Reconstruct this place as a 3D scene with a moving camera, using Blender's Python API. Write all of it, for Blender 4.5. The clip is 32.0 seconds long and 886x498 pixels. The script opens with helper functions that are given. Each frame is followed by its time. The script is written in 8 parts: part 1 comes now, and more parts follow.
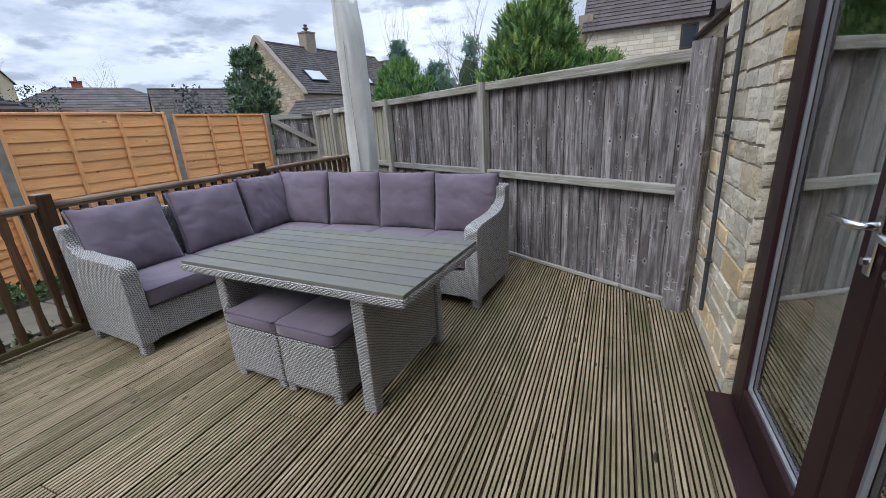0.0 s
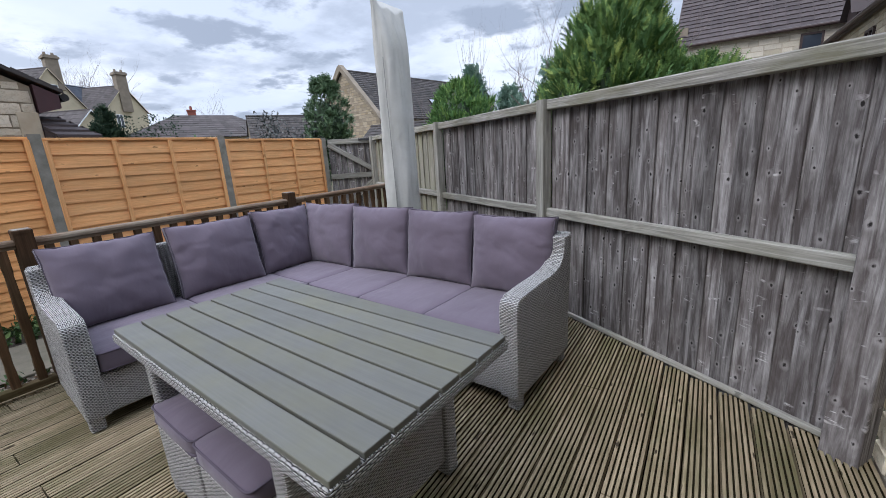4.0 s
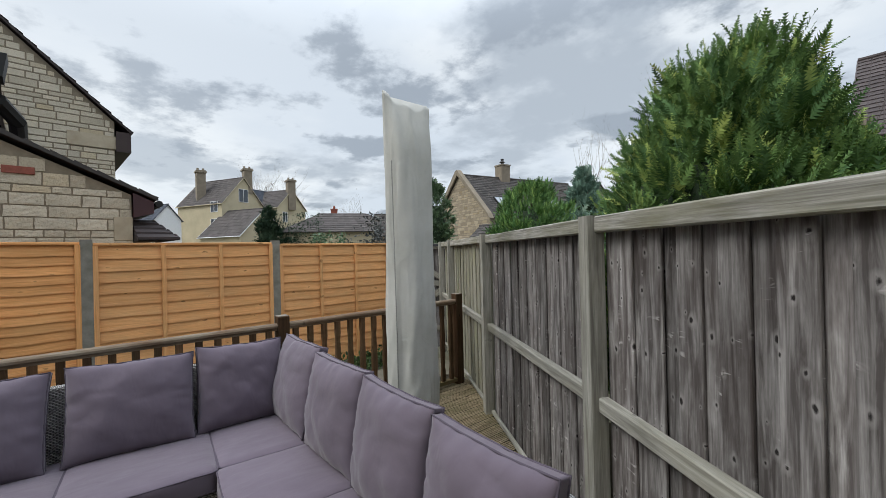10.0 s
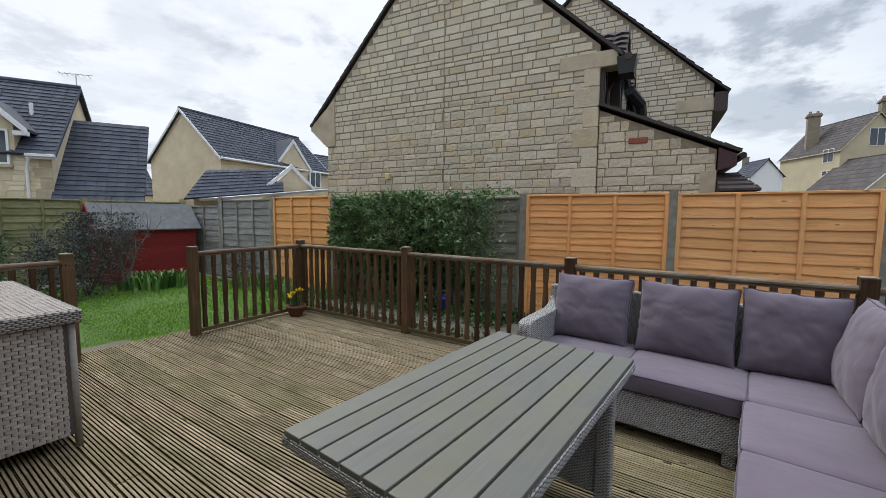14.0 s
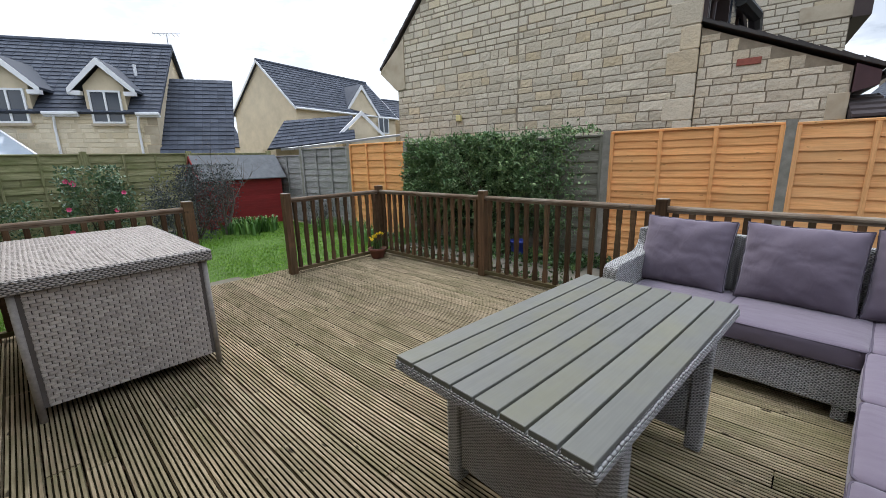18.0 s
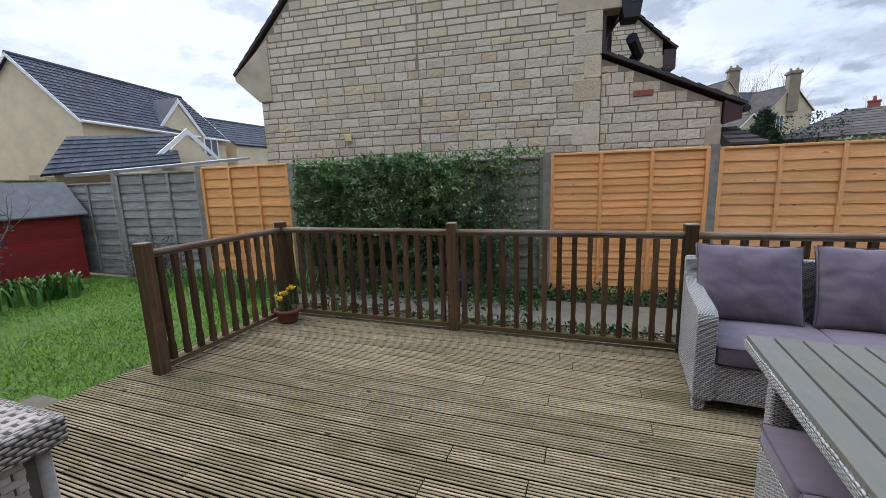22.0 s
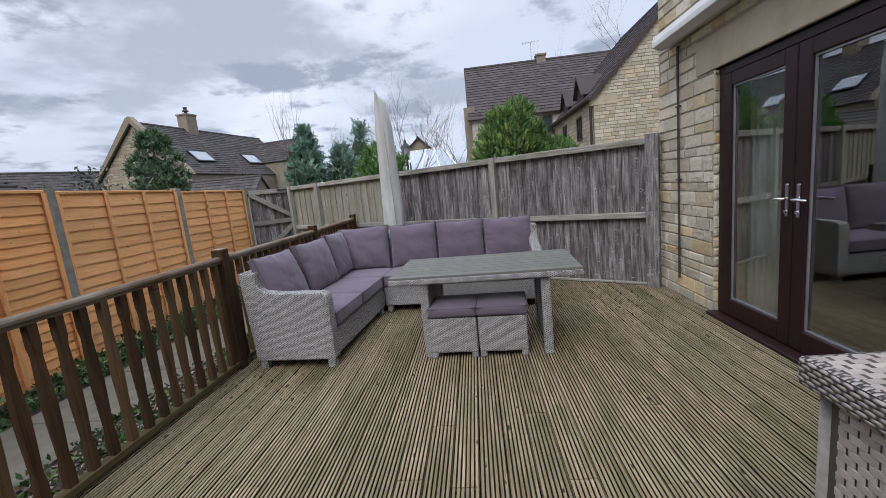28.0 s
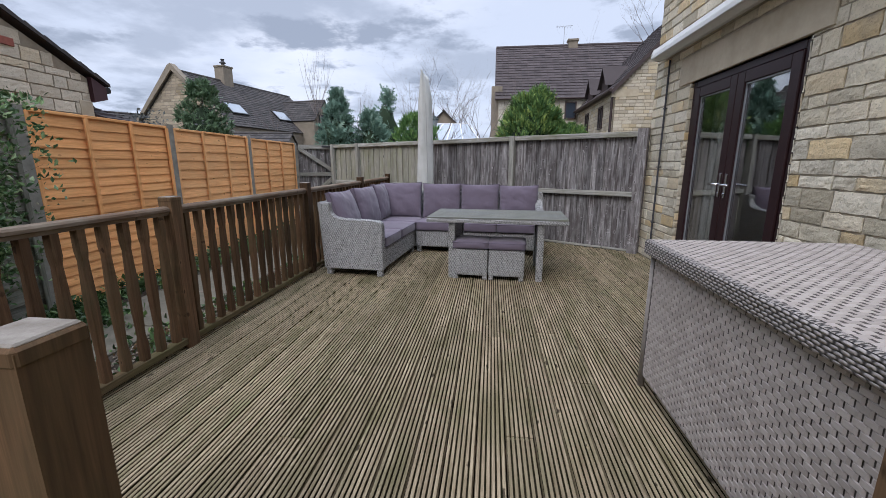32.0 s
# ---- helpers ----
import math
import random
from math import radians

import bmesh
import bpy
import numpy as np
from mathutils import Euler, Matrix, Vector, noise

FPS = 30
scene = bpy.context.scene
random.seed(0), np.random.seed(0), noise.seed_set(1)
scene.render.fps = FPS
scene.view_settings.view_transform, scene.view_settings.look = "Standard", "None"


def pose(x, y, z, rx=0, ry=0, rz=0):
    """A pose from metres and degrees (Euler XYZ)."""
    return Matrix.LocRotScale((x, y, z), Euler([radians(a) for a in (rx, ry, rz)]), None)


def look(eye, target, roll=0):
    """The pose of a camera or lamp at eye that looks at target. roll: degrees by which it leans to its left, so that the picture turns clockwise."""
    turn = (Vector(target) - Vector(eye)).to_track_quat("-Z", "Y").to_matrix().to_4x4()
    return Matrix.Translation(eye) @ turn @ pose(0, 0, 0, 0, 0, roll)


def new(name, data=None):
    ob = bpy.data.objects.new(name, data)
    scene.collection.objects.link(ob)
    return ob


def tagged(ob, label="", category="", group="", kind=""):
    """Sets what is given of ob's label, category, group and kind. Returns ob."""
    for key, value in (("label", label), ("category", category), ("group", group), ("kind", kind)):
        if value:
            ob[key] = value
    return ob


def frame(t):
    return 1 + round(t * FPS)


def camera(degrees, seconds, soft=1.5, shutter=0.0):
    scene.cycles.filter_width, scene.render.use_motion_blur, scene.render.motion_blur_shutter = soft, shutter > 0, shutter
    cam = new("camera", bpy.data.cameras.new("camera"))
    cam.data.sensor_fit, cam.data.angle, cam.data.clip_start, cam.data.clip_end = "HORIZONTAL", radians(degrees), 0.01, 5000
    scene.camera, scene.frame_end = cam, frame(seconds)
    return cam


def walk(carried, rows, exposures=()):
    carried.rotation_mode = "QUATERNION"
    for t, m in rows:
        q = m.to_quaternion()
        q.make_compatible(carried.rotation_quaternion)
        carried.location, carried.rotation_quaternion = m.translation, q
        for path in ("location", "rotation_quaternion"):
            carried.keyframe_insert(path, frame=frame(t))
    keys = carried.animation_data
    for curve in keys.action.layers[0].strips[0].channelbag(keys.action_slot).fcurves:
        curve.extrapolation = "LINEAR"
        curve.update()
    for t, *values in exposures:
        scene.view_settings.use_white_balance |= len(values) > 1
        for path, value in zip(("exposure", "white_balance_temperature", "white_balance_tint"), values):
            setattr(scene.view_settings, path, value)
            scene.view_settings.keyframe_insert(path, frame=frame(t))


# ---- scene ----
cam = camera(96.2, 32.0, soft=0.55)
PATH = [
    (0, (0.771, 0.3, 1.346), (0.007, 2.046, 0.74), -3.6),
    (0.5, (0.761, 0.345, 1.355), (-0.003, 2.096, 0.761), -4.1),
    (1, (0.733, 0.426, 1.369), (-0.031, 2.181, 0.791), -4.2),
    (1.5, (0.717, 0.504, 1.389), (-0.059, 2.259, 0.825), -4.0),
    (2, (0.697, 0.545, 1.392), (-0.089, 2.301, 0.843), -3.8),
    (2.5, (0.696, 0.621, 1.379), (-0.099, 2.374, 0.837), -3.7),
    (4.5, (0.625, 1.272, 1.362), (-0.514, 2.846, 0.887), -3.4),
    (5, (0.622, 1.348, 1.387), (-0.562, 2.884, 0.901), -3.5),
    (5.5, (0.622, 1.585, 1.386), (-0.852, 2.869, 0.963), -4.0),
    (6, (0.578, 1.841, 1.389), (-1.165, 2.736, 0.99), -2.5),
    (6.5, (0.517, 2.103, 1.403), (-1.316, 2.809, 1.024), -3.1),
    (7, (0.525, 2.253, 1.5), (-1.324, 2.934, 1.162), -2.9),
    (7.5, (0.599, 2.368, 1.572), (-1.165, 3.293, 1.391), -1.1),
    (8, (0.639, 2.367, 1.599), (-0.76, 3.794, 1.518), -1.3),
    (8.5, (0.656, 2.384, 1.609), (-0.293, 4.143, 1.581), -2.8),
    (9, (0.645, 2.449, 1.605), (-0.06, 4.321, 1.593), -2.2),
    (9.5, (0.583, 2.555, 1.588), (-0.356, 4.321, 1.576), -1.3),
    (10, (0.522, 2.581, 1.548), (-1.011, 3.865, 1.555), -1.4),
    (10.5, (0.43, 2.628, 1.523), (-1.333, 3.572, 1.509), -1.8),
    (11, (0.367, 2.735, 1.51), (-1.532, 3.364, 1.481), -1.9),
    (11.5, (0.409, 2.826, 1.445), (-1.558, 3.187, 1.437), -1.9),
    (12, (0.47, 2.834, 1.474), (-1.503, 2.51, 1.424), 0.2),
    (12.5, (0.596, 2.784, 1.488), (-1.204, 1.917, 1.404), -0.6),
    (13, (0.702, 2.757, 1.479), (-1.01, 1.73, 1.36), -0.7),
    (13.5, (0.765, 2.767, 1.459), (-0.914, 1.689, 1.314), -0.0),
    (14, (0.806, 2.776, 1.43), (-0.852, 1.671, 1.256), 0.4),
    (14.5, (0.834, 2.827, 1.409), (-0.797, 1.693, 1.178), 0.6),
    (16.5, (0.884, 2.845, 1.404), (-0.676, 1.668, 0.977), 0.1),
    (17, (0.891, 2.851, 1.412), (-0.608, 1.603, 0.969), -0.5),
    (17.5, (0.899, 2.855, 1.435), (-0.536, 1.536, 0.988), -1.2),
    (18, (0.912, 2.699, 1.424), (-0.506, 1.36, 0.979), -1.4),
    (18.5, (0.903, 2.557, 1.433), (-0.504, 1.206, 0.991), -1.7),
    (19, (0.845, 2.401, 1.438), (-0.571, 1.054, 1.009), -1.5),
    (19.5, (0.78, 2.191, 1.442), (-0.665, 0.87, 1.033), -2.0),
    (20, (0.738, 1.961, 1.434), (-0.764, 0.697, 1.05), -1.9),
    (20.5, (0.784, 1.724, 1.44), (-0.986, 0.871, 1.065), -3.2),
    (21, (0.722, 1.491, 1.413), (-1.104, 0.761, 1.051), -3.4),
    (21.5, (0.649, 1.23, 1.413), (-1.186, 0.511, 1.073), -3.3),
    (22, (0.627, 0.977, 1.432), (-1.225, 0.304, 1.092), -1.9),
    (22.5, (0.428, 0.763, 1.424), (-1.534, 0.605, 1.069), -0.4),
    (23, (0.135, 0.622, 1.425), (-1.83, 0.772, 1.086), 0.4),
    (23.5, (-0.177, 0.398, 1.414), (-2.076, 0.938, 1.093), 0.9),
    (24, (-0.407, 0.245, 1.44), (-2.147, 1.167, 1.088), -3.1),
    (24.5, (-0.72, 0.103, 1.479), (-2.213, 1.381, 1.109), -4.8),
    (25, (-0.802, -0.071, 1.435), (-1.904, 1.568, 1.119), -3.1),
    (25.5, (-0.774, -0.252, 1.414), (-1.531, 1.572, 1.098), -4.1),
    (26, (-0.662, -0.498, 1.436), (-1.279, 1.378, 1.118), -4.0),
    (26.5, (-0.594, -0.734, 1.467), (-0.812, 1.231, 1.159), -7.9),
    (28.5, (-0.764, -1.503, 1.329), (-0.966, 0.462, 1.021), -5.0),
    (29, (-0.76, -1.658, 1.288), (-1.076, 0.289, 0.961), -3.8),
    (29.5, (-0.756, -1.972, 1.217), (-1.132, -0.041, 0.859), -2.4),
    (30, (-0.765, -2.211, 1.269), (-1.154, -0.286, 0.892), -1.6),
    (30.5, (-0.79, -2.393, 1.254), (-1.101, -0.456, 0.868), -1.4),
    (31, (-0.755, -2.482, 1.271), (-0.984, -0.539, 0.855), -1.4),
    (31.5, (-0.718, -2.502, 1.27), (-0.904, -0.556, 0.843), -1.2),
    (32, (-0.784, -2.573, 1.254), (-1.018, -0.632, 0.832), 0.0),
]
EXPOSURES = [(0, 0.36, 5900, 12), (3, 0.34, 5900, 12), (6, 0.28, 6250, 14), (9, 0.07, 6500, 6), (11, 0.16, 6480, 7), (13, 0.14, 6450, 8), (17, 0.49, 6250, 10), (18, 0.55, 6250, 10), (20, 0.38, 6100, 10), (21, 0.25, 6050, 10), (22, 0.3, 6000, 12), (23, 0.36, 6000, 13), (24, 0.28, 6000, 14), (25, 0.25, 6150, 14), (26, 0.0, 6150, 12), (29, 0.18, 6100, 14), (32, 0.17, 6000, 14)]
walk(cam, [(t, look(eye, target, roll)) for t, eye, target, roll in PATH], EXPOSURES)


# ---- light ----
# an overcast afternoon: a cloud-covered sky and a weak, wide sun towards -y
SUN_EL, SUN_AZ = 48.0, 196.0
world = bpy.data.worlds.new("sky")
scene.world = world
world.use_nodes = True
wn, wl = world.node_tree.nodes, world.node_tree.links
wn.clear()


def sky_nodes():
    out = wn.new("ShaderNodeOutputWorld")
    back = wn.new("ShaderNodeBackground")
    sky = wn.new("ShaderNodeTexSky")
    sky.sky_type = "NISHITA"
    sky.sun_disc = False
    sky.sun_elevation, sky.sun_rotation = radians(SUN_EL), radians(SUN_AZ)
    sky.air_density, sky.dust_density = 1.0, 2.0
    tc = wn.new("ShaderNodeTexCoord")
    sep = wn.new("ShaderNodeSeparateXYZ")
    wl.new(tc.outputs["Generated"], sep.inputs[0])

    def m(op, a, b):
        n = wn.new("ShaderNodeMath")
        n.operation = op
        for k, v in enumerate((a, b)):
            if isinstance(v, (int, float)):
                n.inputs[k].default_value = v
            else:
                wl.new(v, n.inputs[k])
        return n.outputs[0]

    high = m("ADD", m("MAXIMUM", sep.outputs[2], 0.0), 0.16)
    com = wn.new("ShaderNodeCombineXYZ")
    wl.new(m("DIVIDE", sep.outputs[0], high), com.inputs[0])
    wl.new(m("DIVIDE", sep.outputs[1], high), com.inputs[1])

    def cloud(scale, detail, rough, lo, hi, off):
        mp = wn.new("ShaderNodeMapping")
        mp.inputs["Location"].default_value = off
        wl.new(com.outputs[0], mp.inputs[0])
        n = wn.new("ShaderNodeTexNoise")
        n.inputs["Scale"].default_value, n.inputs["Detail"].default_value, n.inputs["Roughness"].default_value = scale, detail, rough
        wl.new(mp.outputs[0], n.inputs[0])
        r = wn.new("ShaderNodeMapRange")
        r.interpolation_type = "SMOOTHSTEP"
        r.inputs[1].default_value, r.inputs[2].default_value = lo, hi
        wl.new(n.outputs[0], r.inputs[0])
        return r.outputs[0]

    def mix(fac, a, b):
        n = wn.new("ShaderNodeMix")
        n.data_type = "RGBA"
        if isinstance(fac, (int, float)):
            n.inputs[0].default_value = fac
        else:
            wl.new(fac, n.inputs[0])
        for k, v in ((6, a), (7, b)):
            if isinstance(v, tuple):
                n.inputs[k].default_value = (*v, 1)
            else:
                wl.new(v, n.inputs[k])
        return n.outputs[2]

    scaled = wn.new("ShaderNodeVectorMath")
    scaled.operation = "SCALE"
    wl.new(sky.outputs[0], scaled.inputs[0])
    scaled.inputs[3].default_value = 0.09
    # thin bright cover, broken grey banks, and a brighter side towards the sun
    side = wn.new("ShaderNodeMapRange")
    side.inputs[1].default_value, side.inputs[2].default_value = 0.5, -0.9
    wl.new(sep.outputs[1], side.inputs[0])
    bright = mix(side.outputs[0], (0.68, 0.74, 0.84), (0.85, 0.88, 0.94))
    thin = mix(cloud(0.55, 6, 0.55, 0.42, 0.66, (1.3, 0.4, 0)), bright, (0.89, 0.92, 0.97))
    away = m("SUBTRACT", 1.0, m("MULTIPLY", side.outputs[0], 0.6))
    grey = mix(m("MULTIPLY", cloud(1.0, 8, 0.55, 0.49, 0.61, (4.2, 2.9, 0)), away), thin, (0.48, 0.53, 0.61))
    grey2 = mix(m("MULTIPLY", cloud(2.0, 8, 0.6, 0.51, 0.63, (9.2, 1.1, 0)), away), grey, (0.37, 0.415, 0.49))
    total = mix(0.10, grey2, scaled.outputs[0])
    # an overcast sky is about three times as bright overhead as at its foot
    rise = wn.new("ShaderNodeMapRange")
    rise.interpolation_type = "SMOOTHSTEP"
    for k, v in enumerate((0.42, 0.95, 1.0, 3.1)):
        rise.inputs[k + 1].default_value = v
    wl.new(sep.outputs[2], rise.inputs[0])
    lift = wn.new("ShaderNodeVectorMath")
    lift.operation = "SCALE"
    wl.new(total, lift.inputs[0])
    wl.new(rise.outputs[0], lift.inputs[3])
    wl.new(lift.outputs[0], back.inputs[0])
    back.inputs[1].default_value = 1.0
    wl.new(back.outputs[0], out.inputs[0])


sky_nodes()
sun = new("sun", bpy.data.lights.new("sun", "SUN"))
sun.data.energy, sun.data.angle, sun.data.color = 1.5, radians(28), (1.0, 0.96, 0.9)
sun.matrix_basis = look((0, 0, 0), (-math.sin(radians(SUN_AZ)) * math.cos(radians(SUN_EL)), -math.cos(radians(SUN_AZ)) * math.cos(radians(SUN_EL)), -math.sin(radians(SUN_EL))))


# ---- materials ----
class Nodes:
    """Small helper that strings together the nodes of one material."""

    def __init__(self, name, rough=0.7, metal=0.0, spec=0.4):
        self.mat = bpy.data.materials.new(name)
        self.mat.use_nodes = True
        self.t = self.mat.node_tree
        self.b = self.t.nodes["Principled BSDF"]
        self.b.inputs["Roughness"].default_value = rough
        self.b.inputs["Metallic"].default_value = metal
        self.b.inputs["Specular IOR Level"].default_value = spec
        self.tc = self.t.nodes.new("ShaderNodeTexCoord")
        self.info = self.t.nodes.new("ShaderNodeObjectInfo")
        self.geo = self.t.nodes.new("ShaderNodeNewGeometry")

    def put(self, sock, v):
        if isinstance(v, (int, float)):
            sock.default_value = v
        elif isinstance(v, tuple):
            sock.default_value = (*v, 1) if len(sock.default_value) == 4 and len(v) == 3 else v
        else:
            self.t.links.new(v, sock)

    def vec(self, scale=(1, 1, 1), coord="Object", shift=True):
        mp = self.t.nodes.new("ShaderNodeMapping")
        mp.inputs["Scale"].default_value = scale
        self.t.links.new(self.tc.outputs[coord], mp.inputs[0])
        if shift:
            k = self.math("MULTIPLY", self.info.outputs["Random"], 37.0)
            c = self.t.nodes.new("ShaderNodeCombineXYZ")
            for i in range(3):
                self.t.links.new(k, c.inputs[i])
            self.t.links.new(c.outputs[0], mp.inputs["Location"])
        return mp.outputs[0]

    def noise(self, vec, scale=1.0, detail=4, rough=0.55, distort=0.0):
        n = self.t.nodes.new("ShaderNodeTexNoise")
        self.t.links.new(vec, n.inputs["Vector"])
        n.inputs["Scale"].default_value, n.inputs["Detail"].default_value = scale, detail
        n.inputs["Roughness"].default_value, n.inputs["Distortion"].default_value = rough, distort
        return n.outputs[0]

    def voro(self, vec, scale=1.0, feature="F1", rand=1.0, dims="3D"):
        n = self.t.nodes.new("ShaderNodeTexVoronoi")
        n.feature, n.voronoi_dimensions = feature, dims
        self.t.links.new(vec, n.inputs["Vector"])
        n.inputs["Scale"].default_value = scale
        n.inputs["Randomness"].default_value = rand
        return n

    def wave(self, vec, scale, distort=0.0, axis="X", profile="SIN"):
        n = self.t.nodes.new("ShaderNodeTexWave")
        n.bands_direction, n.wave_profile = axis, profile
        self.t.links.new(vec, n.inputs["Vector"])
        n.inputs["Scale"].default_value, n.inputs["Distortion"].default_value = scale, distort
        return n.outputs["Fac"]

    def math(self, op, a, b=0.0):
        n = self.t.nodes.new("ShaderNodeMath")
        n.operation = op
        self.put(n.inputs[0], a)
        self.put(n.inputs[1], b)
        return n.outputs[0]

    def ramp(self, fac, lo, hi, a=0.0, b=1.0):
        n = self.t.nodes.new("ShaderNodeMapRange")
        self.put(n.inputs[0], fac)
        for k, v in enumerate((lo, hi, a, b)):
            n.inputs[k + 1].default_value = v
        return n.outputs[0]

    def mix(self, fac, a, b, blend="MIX"):
        n = self.t.nodes.new("ShaderNodeMix")
        n.data_type, n.blend_type = "RGBA", blend
        self.put(n.inputs[0], fac)
        self.put(n.inputs[6], a)
        self.put(n.inputs[7], b)
        return n.outputs[2]

    def bump(self, height, strength=0.3, dist=0.01):
        n = self.t.nodes.new("ShaderNodeBump")
        n.inputs["Strength"].default_value, n.inputs["Distance"].default_value = strength, dist
        self.t.links.new(height, n.inputs["Height"])
        if self.b.inputs["Normal"].links:
            self.t.links.new(self.b.inputs["Normal"].links[0].from_socket, n.inputs["Normal"])
        self.t.links.new(n.outputs[0], self.b.inputs["Normal"])

    def color(self, v):
        self.put(self.b.inputs["Base Color"], v)
        return self

    def vary(self, col, amount=0.3, source=None):
        """Lighter and darker from piece to piece."""
        f = self.ramp(source or self.info.outputs["Random"], 0, 1, 1 - amount, 1 + amount)
        n = self.t.nodes.new("ShaderNodeVectorMath")
        n.operation = "SCALE"
        self.t.links.new(col, n.inputs[0])
        self.t.links.new(f, n.inputs[3])
        return n.outputs[0]


def wood(name, dark, light, rough=0.75, grain=1.0, knots=0.0, stain=None, stain_amt=0.5, vary=0.25, knot_axes=(0.75, 1.25, 1.25), knot_scale=5.0, contrast=1.0, knot_share=0.55, fine_amt=0.45, coarse=22, stain_lo=0.42, scars=0.0):
    """Timber with its grain along the local x axis."""
    n = Nodes(name, rough, spec=0.16)
    v = n.vec((1.2, coarse, coarse))
    g = n.noise(v, 2.2, 6, 0.62, 0.6)
    fine = n.noise(n.vec((4, 130, 130)), 1.5, 3, 0.6)
    col = n.mix(n.ramp(g, 0.5 - 0.2 / contrast, 0.5 + 0.2 / contrast), dark, light)
    col = n.mix(n.ramp(fine, 0.35, 0.75, 0, fine_amt), col, tuple(c * 0.55 for c in dark))
    if stain:
        big = n.noise(n.vec((1.3, 3.5, 3.5)), 1.6, 5, 0.65)
        col = n.mix(n.ramp(big, stain_lo, stain_lo + 0.28, 0, stain_amt), col, stain)
    if knots:
        v3 = n.t.nodes.new("ShaderNodeSeparateXYZ")
        n.t.links.new(n.vec((1, 1, 1)), v3.inputs[0])
        v2 = n.t.nodes.new("ShaderNodeCombineXYZ")
        n.put(v2.inputs[0], n.math("MULTIPLY", v3.outputs[0], knot_axes[0]))
        n.put(v2.inputs[1], n.math("MULTIPLY", v3.outputs[2 if knot_axes[2] > knot_axes[1] else 1], max(knot_axes[1:])))
        k = n.voro(v2.outputs[0], knot_scale, dims="2D")
        pick = n.t.nodes.new("ShaderNodeSeparateColor")
        n.t.links.new(k.outputs["Color"], pick.inputs[0])
        # only some cells hold a knot, and of different sizes
        d = n.math("DIVIDE", k.outputs["Distance"], n.ramp(pick.outputs[0], 0.0, 1.0, 0.18, 0.6))
        d = n.math("ADD", d, n.ramp(n.noise(n.vec((30, 60, 60)), 1.0, 3, 0.6), 0.3, 0.7, -0.07, 0.07))
        d = n.math("ADD", d, n.math("MULTIPLY", n.math("GREATER_THAN", pick.outputs[1], knot_share), 9.0))
        halo = n.math("MULTIPLY", n.ramp(d, 0.10, 0.16), n.ramp(d, 0.42, 0.18))
        col = n.mix(n.math("MULTIPLY", halo, knots * 0.28), col, tuple(min(c * 1.2, 0.95) for c in light))
        col = n.mix(n.ramp(d, 0.06, 0.13, knots, 0), col, tuple(c * 0.22 for c in dark))
    if scars:
        # pale raised ripples across the grain, where small branches were
        sc = n.noise(n.vec((34, 9, 9)), 1.0, 3, 0.55, 0.8)
        where = n.noise(n.vec((3.2, 6, 6)), 2.0, 2, 0.5)
        m = n.math("MULTIPLY", n.ramp(sc, 0.60, 0.68), n.ramp(where, 0.56, 0.66, 0, scars))
        col = n.mix(m, col, tuple(min(c * 1.45, 0.95) for c in light))
        n.bump(m, 0.5, 0.006)
    n.color(n.vary(col, vary))
    n.bump(g, 0.25, 0.004)
    n.bump(fine, 0.2, 0.002)
    return n.mat


def stone(name, tones, rough=0.9, relief=0.012, vary=0.14, island=False, dirt=(0.16, 0.13, 0.10), dirt_amt=0.35):
    """Pitched limestone blocks; each block has a tone of its own."""
    n = Nodes(name, rough, spec=0.2)
    src = n.geo.outputs["Random Per Island"] if island else n.info.outputs["Random"]
    a, b, c = tones
    col = n.mix(n.ramp(src, 0.0, 0.55), a, b)
    col = n.mix(n.ramp(src, 0.72, 1.0), col, c)
    v = n.vec((1, 1, 1), "Object", not island)
    big = n.noise(v, 3.0, 5, 0.6)
    fine = n.noise(v, 38.0, 6, 0.7)
    col = n.mix(n.ramp(big, 0.45, 0.75, 0, dirt_amt), col, dirt)
    col = n.mix(n.ramp(fine, 0.5, 0.75, 0, 0.5), col, tuple(k * 0.45 for k in a))
    pits = n.voro(v, 55.0).outputs["Distance"]
    col = n.mix(n.ramp(pits, 0.12, 0.24, 0.45, 0), col, tuple(k * 0.4 for k in a))
    n.color(n.vary(col, vary, n.math("FRACT", n.math("MULTIPLY", src, 7.31))))
    n.bump(n.noise(v, 13.0, 5, 0.65), 0.7, relief)
    n.bump(fine, 0.6, 0.008)
    return n.mat


def plain(name, col, rough=0.6, metal=0.0, mottled=0.2, scale=6.0, spec=0.4, bump=0.0, dark=None):
    n = Nodes(name, rough, metal, spec)
    v = n.vec((1, 1, 1))
    k = n.noise(v, scale, 5, 0.6)
    k2 = n.noise(v, scale * 9, 4, 0.6)
    c = n.mix(n.ramp(k, 0.35, 0.7), col, dark or tuple(x * (1 - mottled) for x in col))
    c = n.mix(n.ramp(k2, 0.45, 0.8, 0, mottled), c, tuple(x * 0.7 for x in col))
    n.color(c)
    if bump:
        n.bump(k2, bump, 0.004)
    return n.mat


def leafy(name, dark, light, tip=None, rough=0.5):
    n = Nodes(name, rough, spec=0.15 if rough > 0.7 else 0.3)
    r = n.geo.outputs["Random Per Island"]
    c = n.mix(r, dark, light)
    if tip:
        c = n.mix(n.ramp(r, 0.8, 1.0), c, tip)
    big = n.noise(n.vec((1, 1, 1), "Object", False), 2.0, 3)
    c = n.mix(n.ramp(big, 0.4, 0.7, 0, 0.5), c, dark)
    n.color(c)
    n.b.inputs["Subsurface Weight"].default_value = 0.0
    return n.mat


